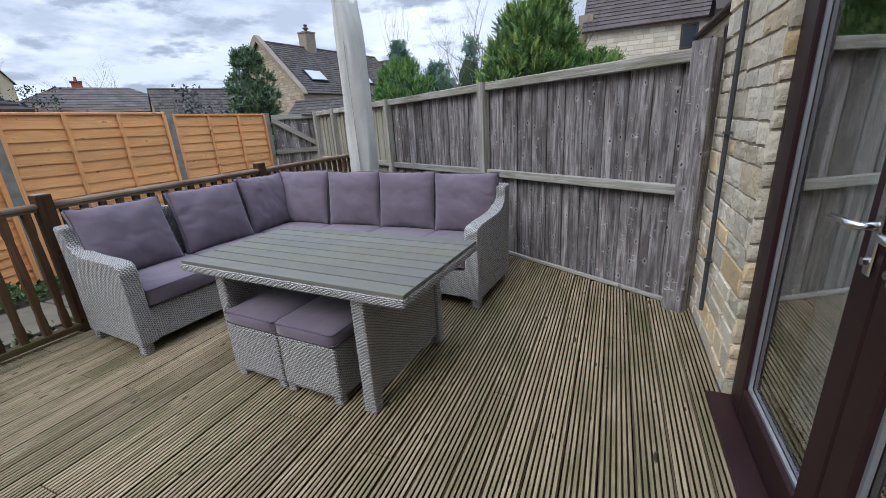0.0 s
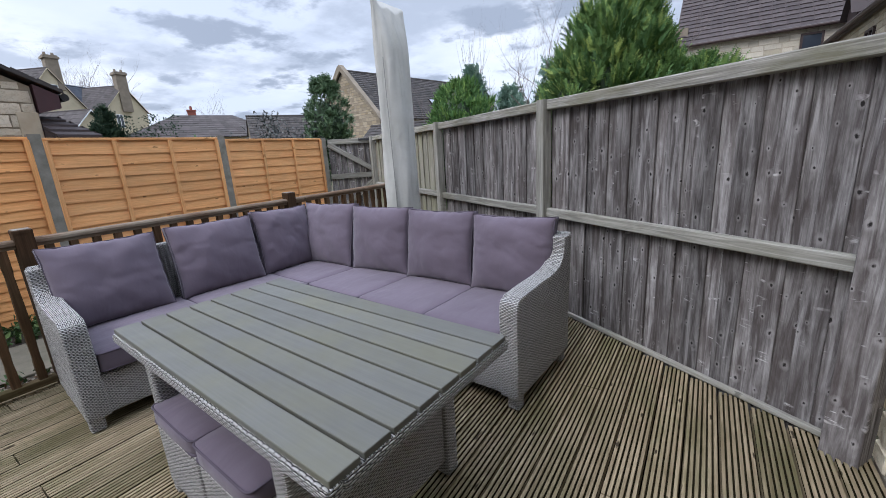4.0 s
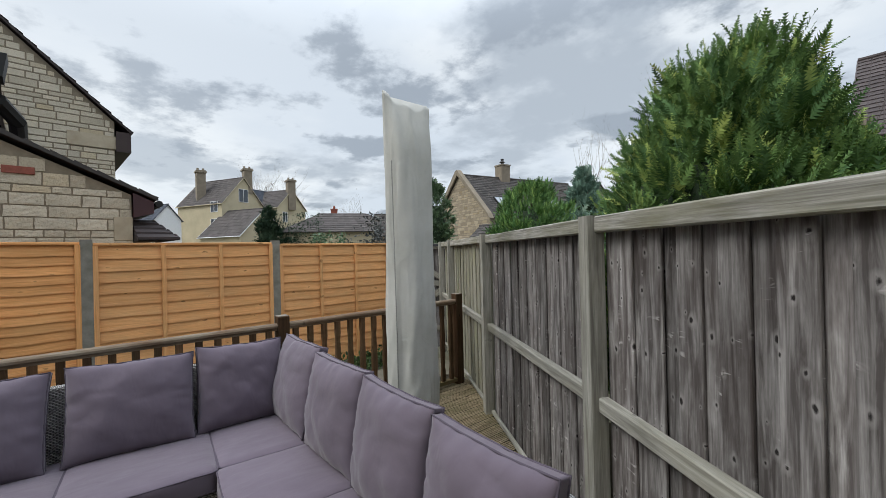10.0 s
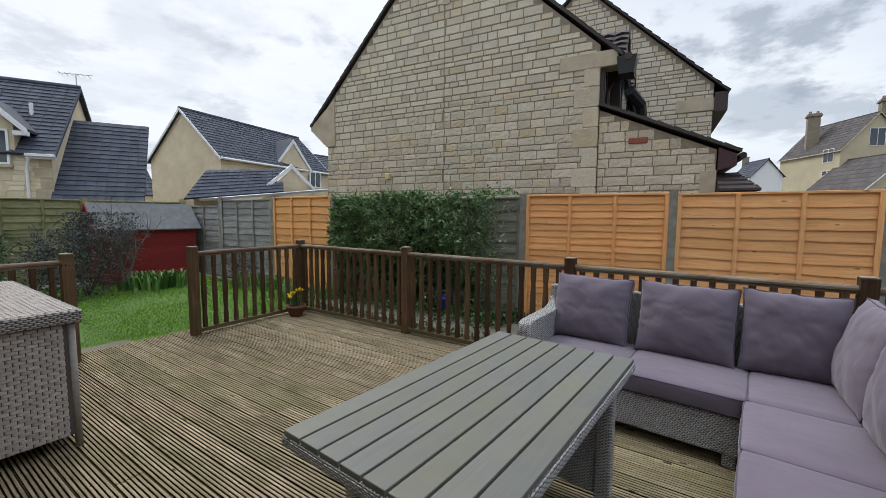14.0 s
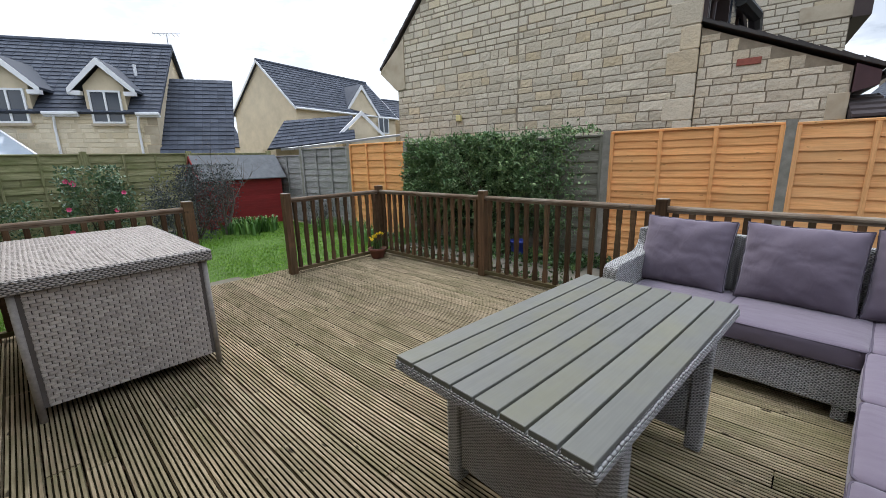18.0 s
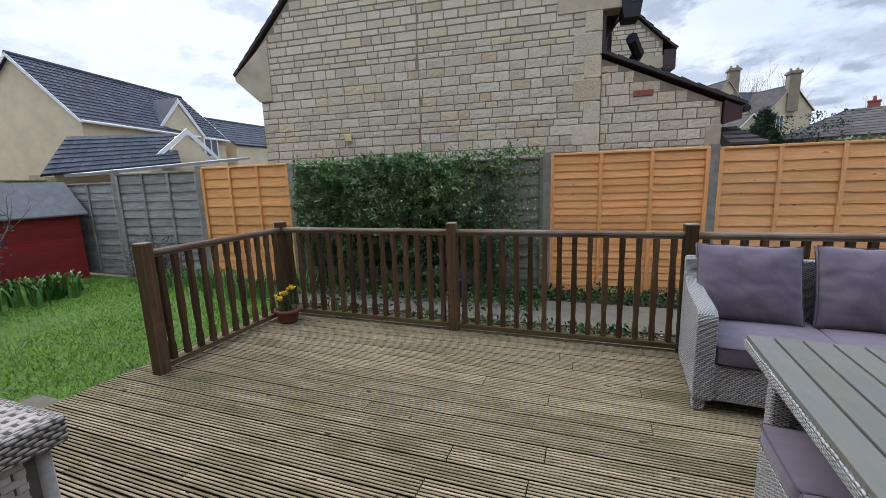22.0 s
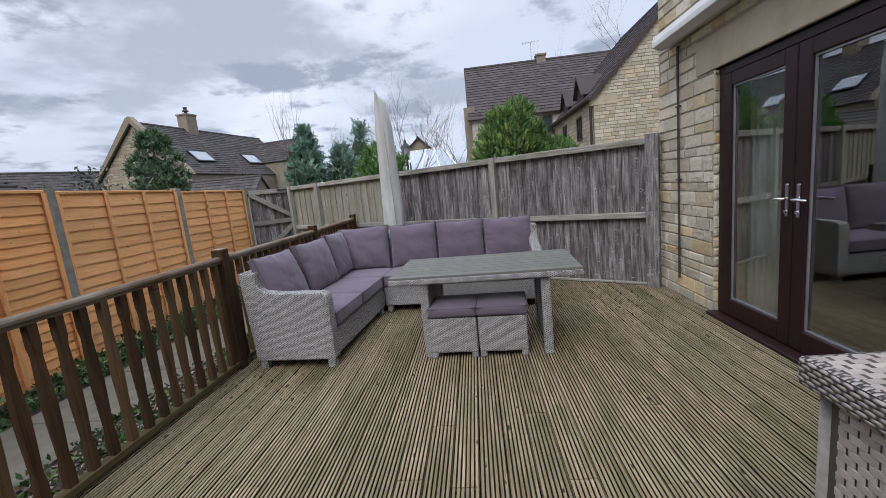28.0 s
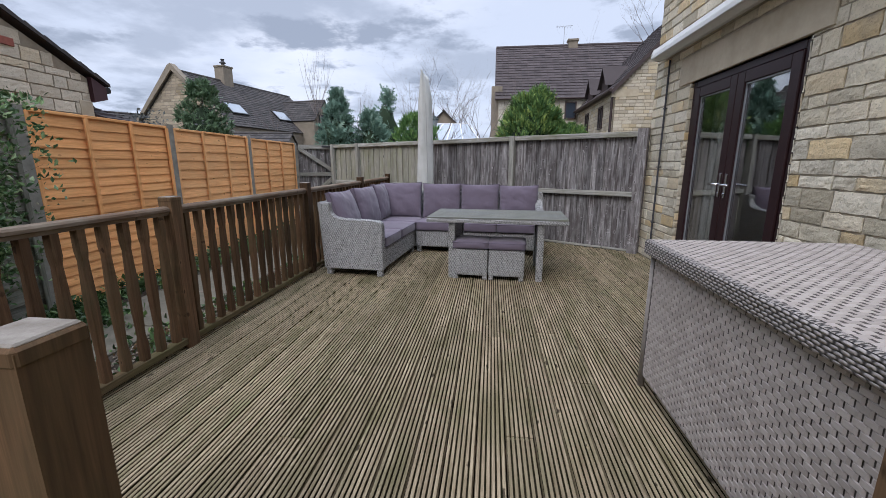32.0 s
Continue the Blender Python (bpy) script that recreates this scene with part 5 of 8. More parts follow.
def split_stones(stones, parent, to_world, mat, limit, near, prefix):
    """The nearest stones become parts of their own, the rest one mesh."""
    stones = sorted(stones, key=near)
    for k, (u, z, l, h) in enumerate(stones[:limit]):
        ql, qh, sd = quant(l), quant(h, 0.005), k % 4
        me = shared((prefix, ql, qh, sd), lambda: stone_mesh(ql, qh, sd * 3.1), mat)
        part("stone_block", me, mat, parent, m=to_world(u, z) @ Matrix.Diagonal((l / ql, 1, h / qh, 1)))
    vs, fs = [], []
    for k, (u, z, l, h) in enumerate(stones[limit:]):
        m = to_world(u, z)
        n = len(vs)
        d = 0.009 + 0.004 * ((k * 7) % 5) / 5
        e = 0.006
        loc = [(0, 0, 0), (l, 0, 0), (l, 0, h), (0, 0, h), (e, -d, e), (l - e, -d, e), (l - e, -d, h - e), (e, -d, h - e)]
        vs += [tuple(m @ Vector(p)) for p in loc]
        fs += [[n + 4, n + 5, n + 6, n + 7], [n, n + 1, n + 5, n + 4], [n + 1, n + 2, n + 6, n + 5], [n + 2, n + 3, n + 7, n + 6], [n + 3, n, n + 4, n + 7]]
    return vs, fs


def house():
    h = thing("wall_house", "honey-coloured pitched limestone house wall", "wall", pose(WALL_X, 0, 0), kind="structure")
    t = 0.30
    x0, x1 = WALL_X + 0.016, WALL_X + t
    part("masonry", boxes((x0, x1, HOUSE_Y0, DOOR_Y0, GROUND, HOUSE_TOP), (x0, x1, DOOR_Y1, HOUSE_Y1, GROUND, HOUSE_TOP), (x0, x1, DOOR_Y0, DOOR_Y1, DOOR_TOP, HOUSE_TOP), (x1, 8.0, HOUSE_Y1 - t, HOUSE_Y1, GROUND, HOUSE_TOP)), M_MORTAR, h, m=Matrix())
    part("lintel", boxes((WALL_X - 0.006, WALL_X + 0.10, 0.42, 2.55, DOOR_TOP, 2.385), bevel=0.006), M_LINTEL, h, "smooth cream stone lintel", Matrix())
    # reveal stones of the door opening
    rr = random.Random(5)
    z = 0.0
    while z < DOOR_TOP - 0.03:
        hh = min(rr.choice((0.08, 0.095, 0.11, 0.13)), DOOR_TOP - z)
        for y, s in ((DOOR_Y1, -1), (DOOR_Y0, 1)):
            ql = 0.045
            face = Matrix.Translation((WALL_X + 0.005, y, z + 0.006)) if s < 0 else Matrix.Translation((WALL_X + 0.05, y, z + 0.006)) @ Matrix.Rotation(radians(180), 4, "Z")
            part("quoin", shared(("quoin", round(hh, 3), s), lambda: stone_mesh(ql, hh - 0.012, 3.7 + s), M_STONE), M_STONE, h, m=face)
        z += hh

    def inside(a, b, zz, zt):
        spans = [(a, b)]
        out = []
        hole = None
        if zz < DOOR_TOP - 0.01:
            hole = (DOOR_Y0 + 0.0, DOOR_Y1 - 0.0)
        elif zz < 2.385:
            hole = (0.42, 2.55)
        # u runs along -y from the far corner
        ya, yb = HOUSE_Y1 - b, HOUSE_Y1 - a
        if hole is None:
            return [(a, b)]
        if yb > hole[1]:
            out.append((HOUSE_Y1 - yb, HOUSE_Y1 - max(ya, hole[1])))
        if ya < hole[0]:
            out.append((HOUSE_Y1 - min(yb, hole[0]), HOUSE_Y1 - ya))
        return out

    stones = list(courses(0.0, HOUSE_Y1 + 3.2, 0.0, 3.3, random.Random(21), inside, 0.26, (0.085, 0.10, 0.115, 0.135), 0.013))
    world_of = lambda u, z: Matrix.Translation((WALL_X + 0.016, HOUSE_Y1 - u, z)) @ Matrix.Rotation(radians(-90), 4, "Z")
    near = lambda s: abs(HOUSE_Y1 - s[0] - 0.6) * 0.55 + abs(s[1] - 1.2) * 0.8
    v, f = split_stones(stones, h, world_of, M_STONE, 300, near, "house")
    tagged(raw("masonry_face", v, f, M_STONE_I, h), kind="stuff")
    # unseen flat slab far above, added to close the light over the wall
    part("eaves", boxes((WALL_X - 0.35, 8.0, HOUSE_Y0, HOUSE_Y1 + 0.1, HOUSE_TOP, HOUSE_TOP + 0.12)), M_FASCIA, h, m=Matrix())


def french_door():
    xo = WALL_X + 0.035
    d = thing("door_1", "dark rosewood double french door, shut, with chrome handles", "door", pose(xo, 1.43, 0.0), kind="structure")
    y0, y1, zt, zb = DOOR_Y0 + 0.018, DOOR_Y1 - 0.018, DOOR_TOP - 0.004, 0.03
    fr = 0.065
    part("door_frame", boxes((xo, xo + 0.07, y0, y0 + fr, zb, zt), (xo, xo + 0.07, y1 - fr, y1, zb, zt), (xo, xo + 0.07, y0 + fr, y1 - fr, zt - fr, zt), bevel=0.005), M_DOOR, d, m=Matrix())
    part("sill", boxes((WALL_X - 0.065, xo + 0.09, y0 - 0.012, y1 + 0.012, -0.004, zb), bevel=0.006), M_DOOR, d, "dark brown sill", Matrix())
    mid = (y0 + y1) / 2
    st, top, bot = 0.105, 0.10, 0.15
    for a, b in ((y0 + fr + 0.003, mid - 0.003), (mid + 0.003, y1 - fr - 0.003)):
        z0, z1 = zb + 0.006, zt - fr - 0.004
        leaf = part("door_leaf", boxes((xo - 0.012, xo + 0.05, a, a + st, z0, z1), (xo - 0.012, xo + 0.05, b - st, b, z0, z1), (xo - 0.012, xo + 0.05, a + st, b - st, z1 - top, z1), (xo - 0.012, xo + 0.05, a + st, b - st, z0, z0 + bot), bevel=0.006), M_DOOR, d, m=Matrix())
        g = part("pane", boxes((xo + 0.018, xo + 0.024, a + st - 0.01, b - st + 0.01, z0 + bot - 0.01, z1 - top + 0.01)), M_GLASS, leaf, m=Matrix())
        g.visible_shadow = False
        e = 0.012
        part("glazing_bead", boxes((xo + 0.004, xo + 0.016, a + st, a + st + e, z0 + bot, z1 - top), (xo + 0.004, xo + 0.016, b - st - e, b - st, z0 + bot, z1 - top), (xo + 0.004, xo + 0.016, a + st + e, b - st - e, z1 - top - e, z1 - top), (xo + 0.004, xo + 0.016, a + st + e, b - st - e, z0 + bot, z0 + bot + e)), M_METAL, leaf, "pale glazing spacer", Matrix())
        hy = (b - 0.045) if b < mid + 0.01 else (a + 0.045)
        s = -1 if b < mid + 0.01 else 1
        part("handle", tube([(xo - 0.012, hy, 1.06), (xo - 0.055, hy, 1.06), (xo - 0.06, hy + s * 0.02, 1.06), (xo - 0.058, hy + s * 0.115, 1.058)], [0.011, 0.01, 0.010, 0.008], 8), M_CHROME, leaf, "chrome lever handle", Matrix(), True)
        part("backplate", boxes((xo - 0.019, xo - 0.012, hy - 0.016, hy + 0.016, 0.94, 1.16), bevel=0.004), M_CHROME, leaf, "chrome backplate", Matrix())
        part("lock", tube([(xo - 0.012, hy, 0.975), (xo - 0.03, hy, 0.975)], 0.01, 10), M_CHROME, leaf, m=Matrix())
    for z in (0.35, 1.2, 1.85):
        part("hinge", tube([(xo - 0.004, y1 - fr + 0.004, z), (xo - 0.004, y1 - fr + 0.004, z + 0.08)], 0.008, 8), M_DOOR, d, m=Matrix())


def room():
    """The dim room behind the glass: walls, floor, curtain and a low table."""
    x0, x1, y0, y1 = WALL_X + 0.30, WALL_X + 4.2, -1.2, 3.0
    w = thing("room_interior", "dim plastered living room behind the glass", "room", pose(x0 + 2, 1, 0), kind="structure")
    part("wall_room", boxes((x0, x1, y0 - 0.1, y0, 0, 2.35), (x0, x1, y1, y1 + 0.1, 0, 2.35), (x1, x1 + 0.1, y0, y1, 0, 2.35)), M_ROOMWALL, w, m=Matrix())
    part("floor_room", boxes((WALL_X + 0.22, x1, y0, y1, -0.05, 0.0)), M_ROOMFLOOR, w, m=Matrix())
    part("ceiling_room", boxes((WALL_X + 0.3, x1, y0, y1, 2.35, 2.45)), M_ROOMWALL, w, m=Matrix())

    def curtain(ya, yb, label):
        bm = bmesh.new()
        n = 40
        vs = []
        for k in range(n + 1):
            y = ya + (yb - ya) * k / n
            x = WALL_X + 0.25 + 0.028 * math.sin(k * 1.15) + 0.01 * math.sin(k * 0.37)
            vs.append([bm.verts.new((x, y, z)) for z in (0.03, 0.8, 1.5, 2.2)])
        for a, b in zip(vs, vs[1:]):
            for j in range(3):
                bm.faces.new((a[j], b[j], b[j + 1], a[j + 1]))
        c = thing("curtain", label, "curtain", pose(WALL_X + 0.25, ya, 0.03))
        part("cloth", bm, M_CURTAIN, c, m=Matrix(), smooth=True)
        part("rod", tube([(WALL_X + 0.25, ya - 0.05, 2.22), (WALL_X + 0.25, yb + 0.05, 2.22)], 0.012, 8), M_METAL, c, m=Matrix())

    curtain(1.86, 2.22, "pale cream curtain drawn back inside the door")
    t = thing("coffee_table", "low dark wooden table inside the room", "table", pose(2.9, 1.7, 0))
    part("tabletop", boxes((2.6, 3.2, 1.3, 2.2, 0.40, 0.44), bevel=0.008), M_ROOMFLOOR, t, m=Matrix())
    for x in (2.64, 3.12):
        for y in (1.34, 2.12):
            part("leg", boxes((x, x + 0.05, y, y + 0.05, 0, 0.40)), M_ROOMFLOOR, t, m=Matrix())


def wall_fittings():
    a = thing("awning", "closed white awning cassette fixed to the stone wall", "awning", pose(WALL_X, 1.4, 2.5))
    pts = [(0.015, -0.055), (-0.06, -0.075), (-0.125, -0.05), (-0.145, 0.0), (-0.125, 0.06), (-0.06, 0.09), (0.015, 0.09)]
    bm = prism(pts, "y", -1.4, 3.02)
    bmesh.ops.translate(bm, vec=(WALL_X - 0.02, 0, 2.56), verts=bm.verts)
    part("cassette", bm, M_AWNING, a, m=Matrix(), smooth=False)
    for y in (3.02, -1.414):
        bm = prism([(p[0] * 1.05, p[1] * 1.06) for p in pts], "y", y, y + 0.014)
        bmesh.ops.translate(bm, vec=(WALL_X - 0.02, 0, 2.56), verts=bm.verts)
        part("end_cap", bm, M_AWNING, a, m=Matrix())
    part("front_bar", boxes((WALL_X - 0.185, WALL_X - 0.16, -1.38, 3.0, 2.50, 2.545), bevel=0.006), M_AWNING, a, m=Matrix())
    c = thing("wall_cable", "dark cable conduit running up the stone wall", "cable", pose(WALL_X, 2.83, 0.2))
    part("conduit", tube([(WALL_X - 0.018, 2.83, 0.20), (WALL_X - 0.018, 2.835, 1.3), (WALL_X - 0.018, 2.84, 2.46)], 0.012, 8), M_CABLE, c, m=Matrix())
    for z in (0.5, 1.2, 1.9):
        part("clip", boxes((WALL_X - 0.034, WALL_X, 2.81, 2.86, z, z + 0.014)), M_CABLE, c, m=Matrix())


# ---- neighbouring houses ----
def roof_slab(corners, rows, mat, thick=0.05, cols=0, step=0.024, roll=0.12):
    """A tiled slope. corners: lower left, lower right, upper right, upper left; each course lies over the one below, cut into tiles."""
    a, b, c, d = (Vector(p) for p in corners)
    nrm = (b - a).cross(d - a).normalized()
    vs, fs = [], []
    cols = cols or max(2, int((b - a).length / 0.33))
    for j in range(rows):
        t0, t1 = j / rows, (j + 1.12) / rows
        t1 = min(t1, 1.0)
        for i in range(cols):
            s0, s1 = i / cols, (i + 1) / cols
            at = lambda s, t: (a + (b - a) * s) * (1 - t) + (d + (c - d) * s) * t
            mid = (s0 + s1) / 2
            lo, hi = nrm * (step * 1.5), nrm * 0.004
            k = len(vs)
            e = (s1 - s0) * 0.04
            vs += [at(s0 + e, t0) + lo * (0.95 - roll), at(mid, t0) + lo * (0.95 + roll), at(s1 - e, t0) + lo * (0.95 - roll), at(s1 - e, t1) + hi * 0.6, at(mid, t1) + hi * 2, at(s0 + e, t1) + hi * 0.6, at(s0 + e, t0), at(mid, t0), at(s1 - e, t0)]
            fs += [[k, k + 1, k + 4, k + 5], [k + 1, k + 2, k + 3, k + 4], [k + 6, k + 7, k + 1, k], [k + 7, k + 8, k + 2, k + 1]]
    k = len(vs)
    vs += [a, b, c, d, a - nrm * thick, b - nrm * thick, c - nrm * thick, d - nrm * thick]
    fs += [[k, k + 1, k + 2, k + 3], [k + 7, k + 6, k + 5, k + 4], [k, k + 4, k + 5, k + 1], [k + 1, k + 5, k + 6, k + 2], [k + 2, k + 6, k + 7, k + 3], [k + 3, k + 7, k + 4, k]]
    return [tuple(v) for v in vs], fs


def window(parent, m, w, h, frame_mat, label="", bars=1, depth=0.05):
    """A window in the local x-z plane facing -y, its lower left corner at m."""
    f = 0.055
    win = part("window", boxes((0, w, -depth, 0.02, 0, f), (0, w, -depth, 0.02, h - f, h), (0, f, -depth, 0.02, f, h - f), (w - f, w, -depth, 0.02, f, h - f), *[(w * (k + 1) / (bars + 1) - f / 2, w * (k + 1) / (bars + 1) + f / 2, -depth, 0.02, f, h - f) for k in range(bars)]), frame_mat, parent, label, m)
    n = bars + 1
    for k in range(n):
        part("pane", boxes((w * k / n + f * 0.4, w * (k + 1) / n - f * 0.4, -0.02, -0.01, f * 0.5, h - f * 0.5)), M_FARGLASS, win, m=m)
    return win


def gable_house(name, label, m, L, W, eave, ridge, wall, roof, rows=14, over=0.18, base=None, category="house", verge=None, cols=0, gutters=True):
    """A plain house: ridge along local x from 0 to L, the walls W apart in y, on the ground; gives the Empty."""
    base = GROUND - 0.05 if base is None else base
    h = thing(name, label, category, m)
    hw = W / 2
    part("wall", prism([(-hw, base), (hw, base), (hw, eave), (0, ridge - 0.06), (-hw, eave)], "x", 0, L), wall, h, m=m)
    s = (ridge - eave) / hw
    eo = eave - s * over
    for sgn in (-1, 1):
        y = sgn * (hw + over)
        cs = [(-over, y, eo), (L + over, y, eo), (L + over, 0, ridge), (-over, 0, ridge)]
        if sgn > 0:
            cs = [cs[1], cs[0], cs[3], cs[2]]
        v, f = roof_slab(cs, rows, roof, cols=cols)
        raw("roof", v, f, roof, h, m=m)
    part("ridge_cap", tube([(-over, 0, ridge + 0.0), (L + over, 0, ridge + 0.0)], 0.09, 8), roof, h, m=m)
    if verge:
        for x in (-over - 0.02, L + over):
            for sgn in (-1, 1):
                part("bargeboard", prism([(sgn * (hw + over), eo - 0.10), (sgn * (hw + over), eo + 0.02), (0, ridge + 0.02), (0, ridge - 0.12)], "x", x, x + 0.03), verge, h, m=m)
        for sgn in (-1, 1) if gutters else ():
            part("gutter", tube([(-over, sgn * (hw + over + 0.04), eo - 0.02), (L + over, sgn * (hw + over + 0.04), eo - 0.02)], 0.055, 8), verge, h, m=m)
    return h


def chimney(parent, m, w, d, h, mat, pots=1, label="stone chimney stack"):
    c = part("chimney", boxes((-w / 2, w / 2, -d / 2, d / 2, -0.6, h), (-w / 2 - 0.05, w / 2 + 0.05, -d / 2 - 0.05, d / 2 + 0.05, h, h + 0.1)), mat, parent, label, m)
    for k in range(pots):
        part("chimney_pot", lathe([(0.11, h + 0.1), (0.12, h + 0.16), (0.09, h + 0.42), (0.11, h + 0.45)], 10), M_AIRBRICK, c, m=m @ pose((k - (pots - 1) / 2) * 0.3, 0, 0))


def aerial(parent, m, h=1.2):
    a = part("aerial", tube([(0, 0, 0), (0, 0, h)], 0.015, 5), M_METAL, parent, "thin metal television aerial", m)
    part("boom", tube([(-0.45, 0, h), (0.45, 0, h + 0.05)], 0.012, 5), M_METAL, a, m=m)
    for k in range(6):
        part("element", tube([(-0.4 + 0.15 * k, -0.22, h), (-0.4 + 0.15 * k, 0.22, h)], 0.008, 4), M_METAL, a, m=m)


def neighbour():
    """The stone gable close behind the lap fence, with its lean-to."""
    n = thing("neighbour_house", "pitched limestone gable house with dark tiled roof", "house", pose(gable_x(-2), -2, GROUND))
    ang = math.degrees(math.atan2(1, NS))
    y0, y1, apex, az = -4.96, 1.13, -1.87, 7.16
    cl, sl = math.sin(radians(ang)), math.cos(radians(ang))
    g = Matrix.Translation((gable_x(0), 0, 0)) @ Matrix.Rotation(radians(ang), 4, "Z")
    # local x runs along the gable towards +y, local -y faces the garden
    zl = lambda y: az - 0.12 - 1.0 * (apex - y) if y < apex else az - 0.12 - 0.93 * (y - apex)
    part("wall", prism([(y0, GROUND - 0.05), (y1, GROUND - 0.05), (y1, zl(y1)), (apex, az - 0.12), (y0, zl(y0))], "y", 0.016, 9.0), M_NMORTAR, n, m=g)

    def inside(a, b, z, zt):
        out = []
        lo = max(a, apex - (az - 0.14 - zt) / 1.0, y0)
        hi = min(b, apex + (az - 0.14 - zt) / 0.93, y1)
        if hi > lo:
            cut = -1.80
            if lo < cut - 0.02 and hi > cut + 0.02:
                out = [(lo, cut), (cut, hi)]
            else:
                out = [(lo, hi)]
        return out

    st = list(courses(y0, y1 - 0.0, 0.9, az - 0.2, random.Random(31), inside, 0.31, (0.095, 0.105, 0.115, 0.145, 0.155, 0.17), 0.017))
    to = lambda u, z: g @ Matrix.Translation((u, 0.016, z))
    v, f = split_stones(st, n, to, M_NSTONE, 300, lambda s: abs(s[1] - 2.4) + abs(s[0] + 1) * 0.25, "neigh")
    tagged(raw("masonry_face", v, f, M_NSTONE_I, n), kind="stuff")
    # big quoins, kneelers and the slit at the top
    e0, e1 = apex - 3.62, apex + 3.36
    zr = lambda y: az - 1.0 * (apex - y) if y < apex else az - 0.93 * (y - apex)
    z, k = 0.9, 0
    while z < 3.9:
        l = 0.40 if k % 2 else 0.24
        part("quoin", boxes((y1 - l, y1 + 0.012, -0.006, 0.06, z + 0.008, z + 0.328), bevel=0.008), M_NSTONE, n, m=g)
        z, k = z + 0.336, k + 1
    part("kneeler", prism([(y0 - 0.02, 3.02), (y0 + 0.25, 3.02), (y0 + 0.25, 4.1), (e0 + 0.02, zr(e0) - 0.02), (e0 + 0.02, zr(e0) - 0.10)], "y", -0.02, 0.5), M_LINTEL, n, "smooth stone kneeler", g)
    for a, b, zz in ((y1 - 0.65, y1 + 0.28, 3.88),):
        part("kneeler", boxes((a, b, -0.012, 0.3, zz, zz + 0.26), bevel=0.01), M_LINTEL, n, "smooth stone kneeler", g)
    part("slit_vent", boxes((apex + 0.03, apex + 0.19, -0.01, 0.05, 5.55, 6.15)), M_LINTEL, n, "tall stone slit vent", g)
    part("slit", boxes((apex + 0.085, apex + 0.135, -0.013, 0.02, 5.65, 6.05)), M_SEAL, n, m=g)
    # roof: verge tiles towards the garden, slopes running away
    for cs in ([(e0, 9.0, zr(e0)), (e0, -0.04, zr(e0)), (apex, -0.04, az), (apex, 9.0, az)], [(e1, -0.04, zr(e1)), (e1, 9.0, zr(e1)), (apex, 9.0, az), (apex, -0.04, az)]):
        v, f = roof_slab(cs, 20, M_TILE_BROWN, 0.03)
        raw("roof", v, f, M_TILE_BROWN, n, m=g)
    for a, b in ((e0, apex), (apex, e1)):
        cnt = 26
        for k in range(cnt):
            p, q = a + (b - a) * k / cnt, a + (b - a) * (k + 1) / cnt
            part("verge_tile", prism([(p, zr(p) - 0.012), (q, zr(q) - 0.012), (q, zr(q) + 0.02), (p, zr(p) + 0.035)], "y", -0.042, -0.005), M_TILE_MOSS, n, m=g)
    # lean-to beside it
    l0, l1 = y1 + 0.02, 2.84
    zt = lambda y: 3.30 - 0.455 * (y - l0)
    part("lean_to_wall", prism([(l0, GROUND - 0.05), (l1, GROUND - 0.05), (l1, zt(l1) - 0.1), (l0, zt(l0) - 0.1)], "y", 0.05, 6.0), M_NMORTAR, n, m=g)

    def inside2(a, b, z, zz):
        hi = min(b, l0 + (3.20 - zz) / 0.455, l1)
        return [(max(a, l0), hi)] if hi > a else []

    st = list(courses(l0, l1, 0.9, 3.2, random.Random(35), inside2, 0.31, (0.095, 0.105, 0.115, 0.145, 0.155, 0.17), 0.017))
    to2 = lambda u, z: g @ Matrix.Translation((u, 0.05, z))
    v, f = split_stones(st, n, to2, M_NSTONE, 60, lambda s: -s[1], "neigh")
    tagged(raw("masonry_face", v, f, M_NSTONE_I, n), kind="stuff")
    for z, l in ((1.45, 0.2), (1.79, 0.2)):
        part("quoin", boxes((l1 - l, l1 + 0.01, 0.03, 0.10, z, z + 0.33), bevel=0.006), M_LINTEL, n, m=g)
    part("air_brick", boxes((1.62, 1.90, 0.02, 0.045, 2.60, 2.69), bevel=0.004), M_AIRBRICK, n, "red clay air brick", g)
    ve = 3.14
    v, f = roof_slab([(ve, 0.0, zt(ve)), (ve, 6.0, zt(ve)), (l0, 6.0, zt(l0)), (l0, 0.0, zt(l0))], 8, M_TILE_BROWN, 0.03)
    raw("lean_to_roof", v, f, M_TILE_BROWN, n, m=g)
    for k in range(9):
        p, q = l0 + (ve - l0) * k / 9, l0 + (ve - l0) * (k + 1) / 9
        part("verge_tile", prism([(p, zt(p) - 0.03), (q, zt(q) - 0.03), (q, zt(q) + 0.012), (p, zt(p) + 0.032)], "y", -0.03, -0.004), M_TILE_MOSS, n, m=g)
    part("boxed_eave", prism([(l1 + 0.015, zt(l1) - 0.42), (ve - 0.05, zt(l1) - 0.35), (ve - 0.05, zt(ve) - 0.05), (l1 + 0.015, zt(l1) - 0.075)], "y", 0.0, 3.0), M_PURPLE, n, "maroon boxed eave", g)
    part("gutter", tube([(ve + 0.02, 0.03, zt(ve) - 0.07), (ve + 0.02, 6, zt(ve) - 0.07)], 0.05, 8), M_SEAL, n, m=g)
    # tiled porch roof round the corner
    porch = part("porch_roof", prism([(-0.28, 1.78), (1.5, 1.78), (1.5, 2.08), (0.36, 2.08)], "x", l1 + 0.02, l1 + 0.28), M_TILE_BROWN, n, "small tiled porch roof", g)
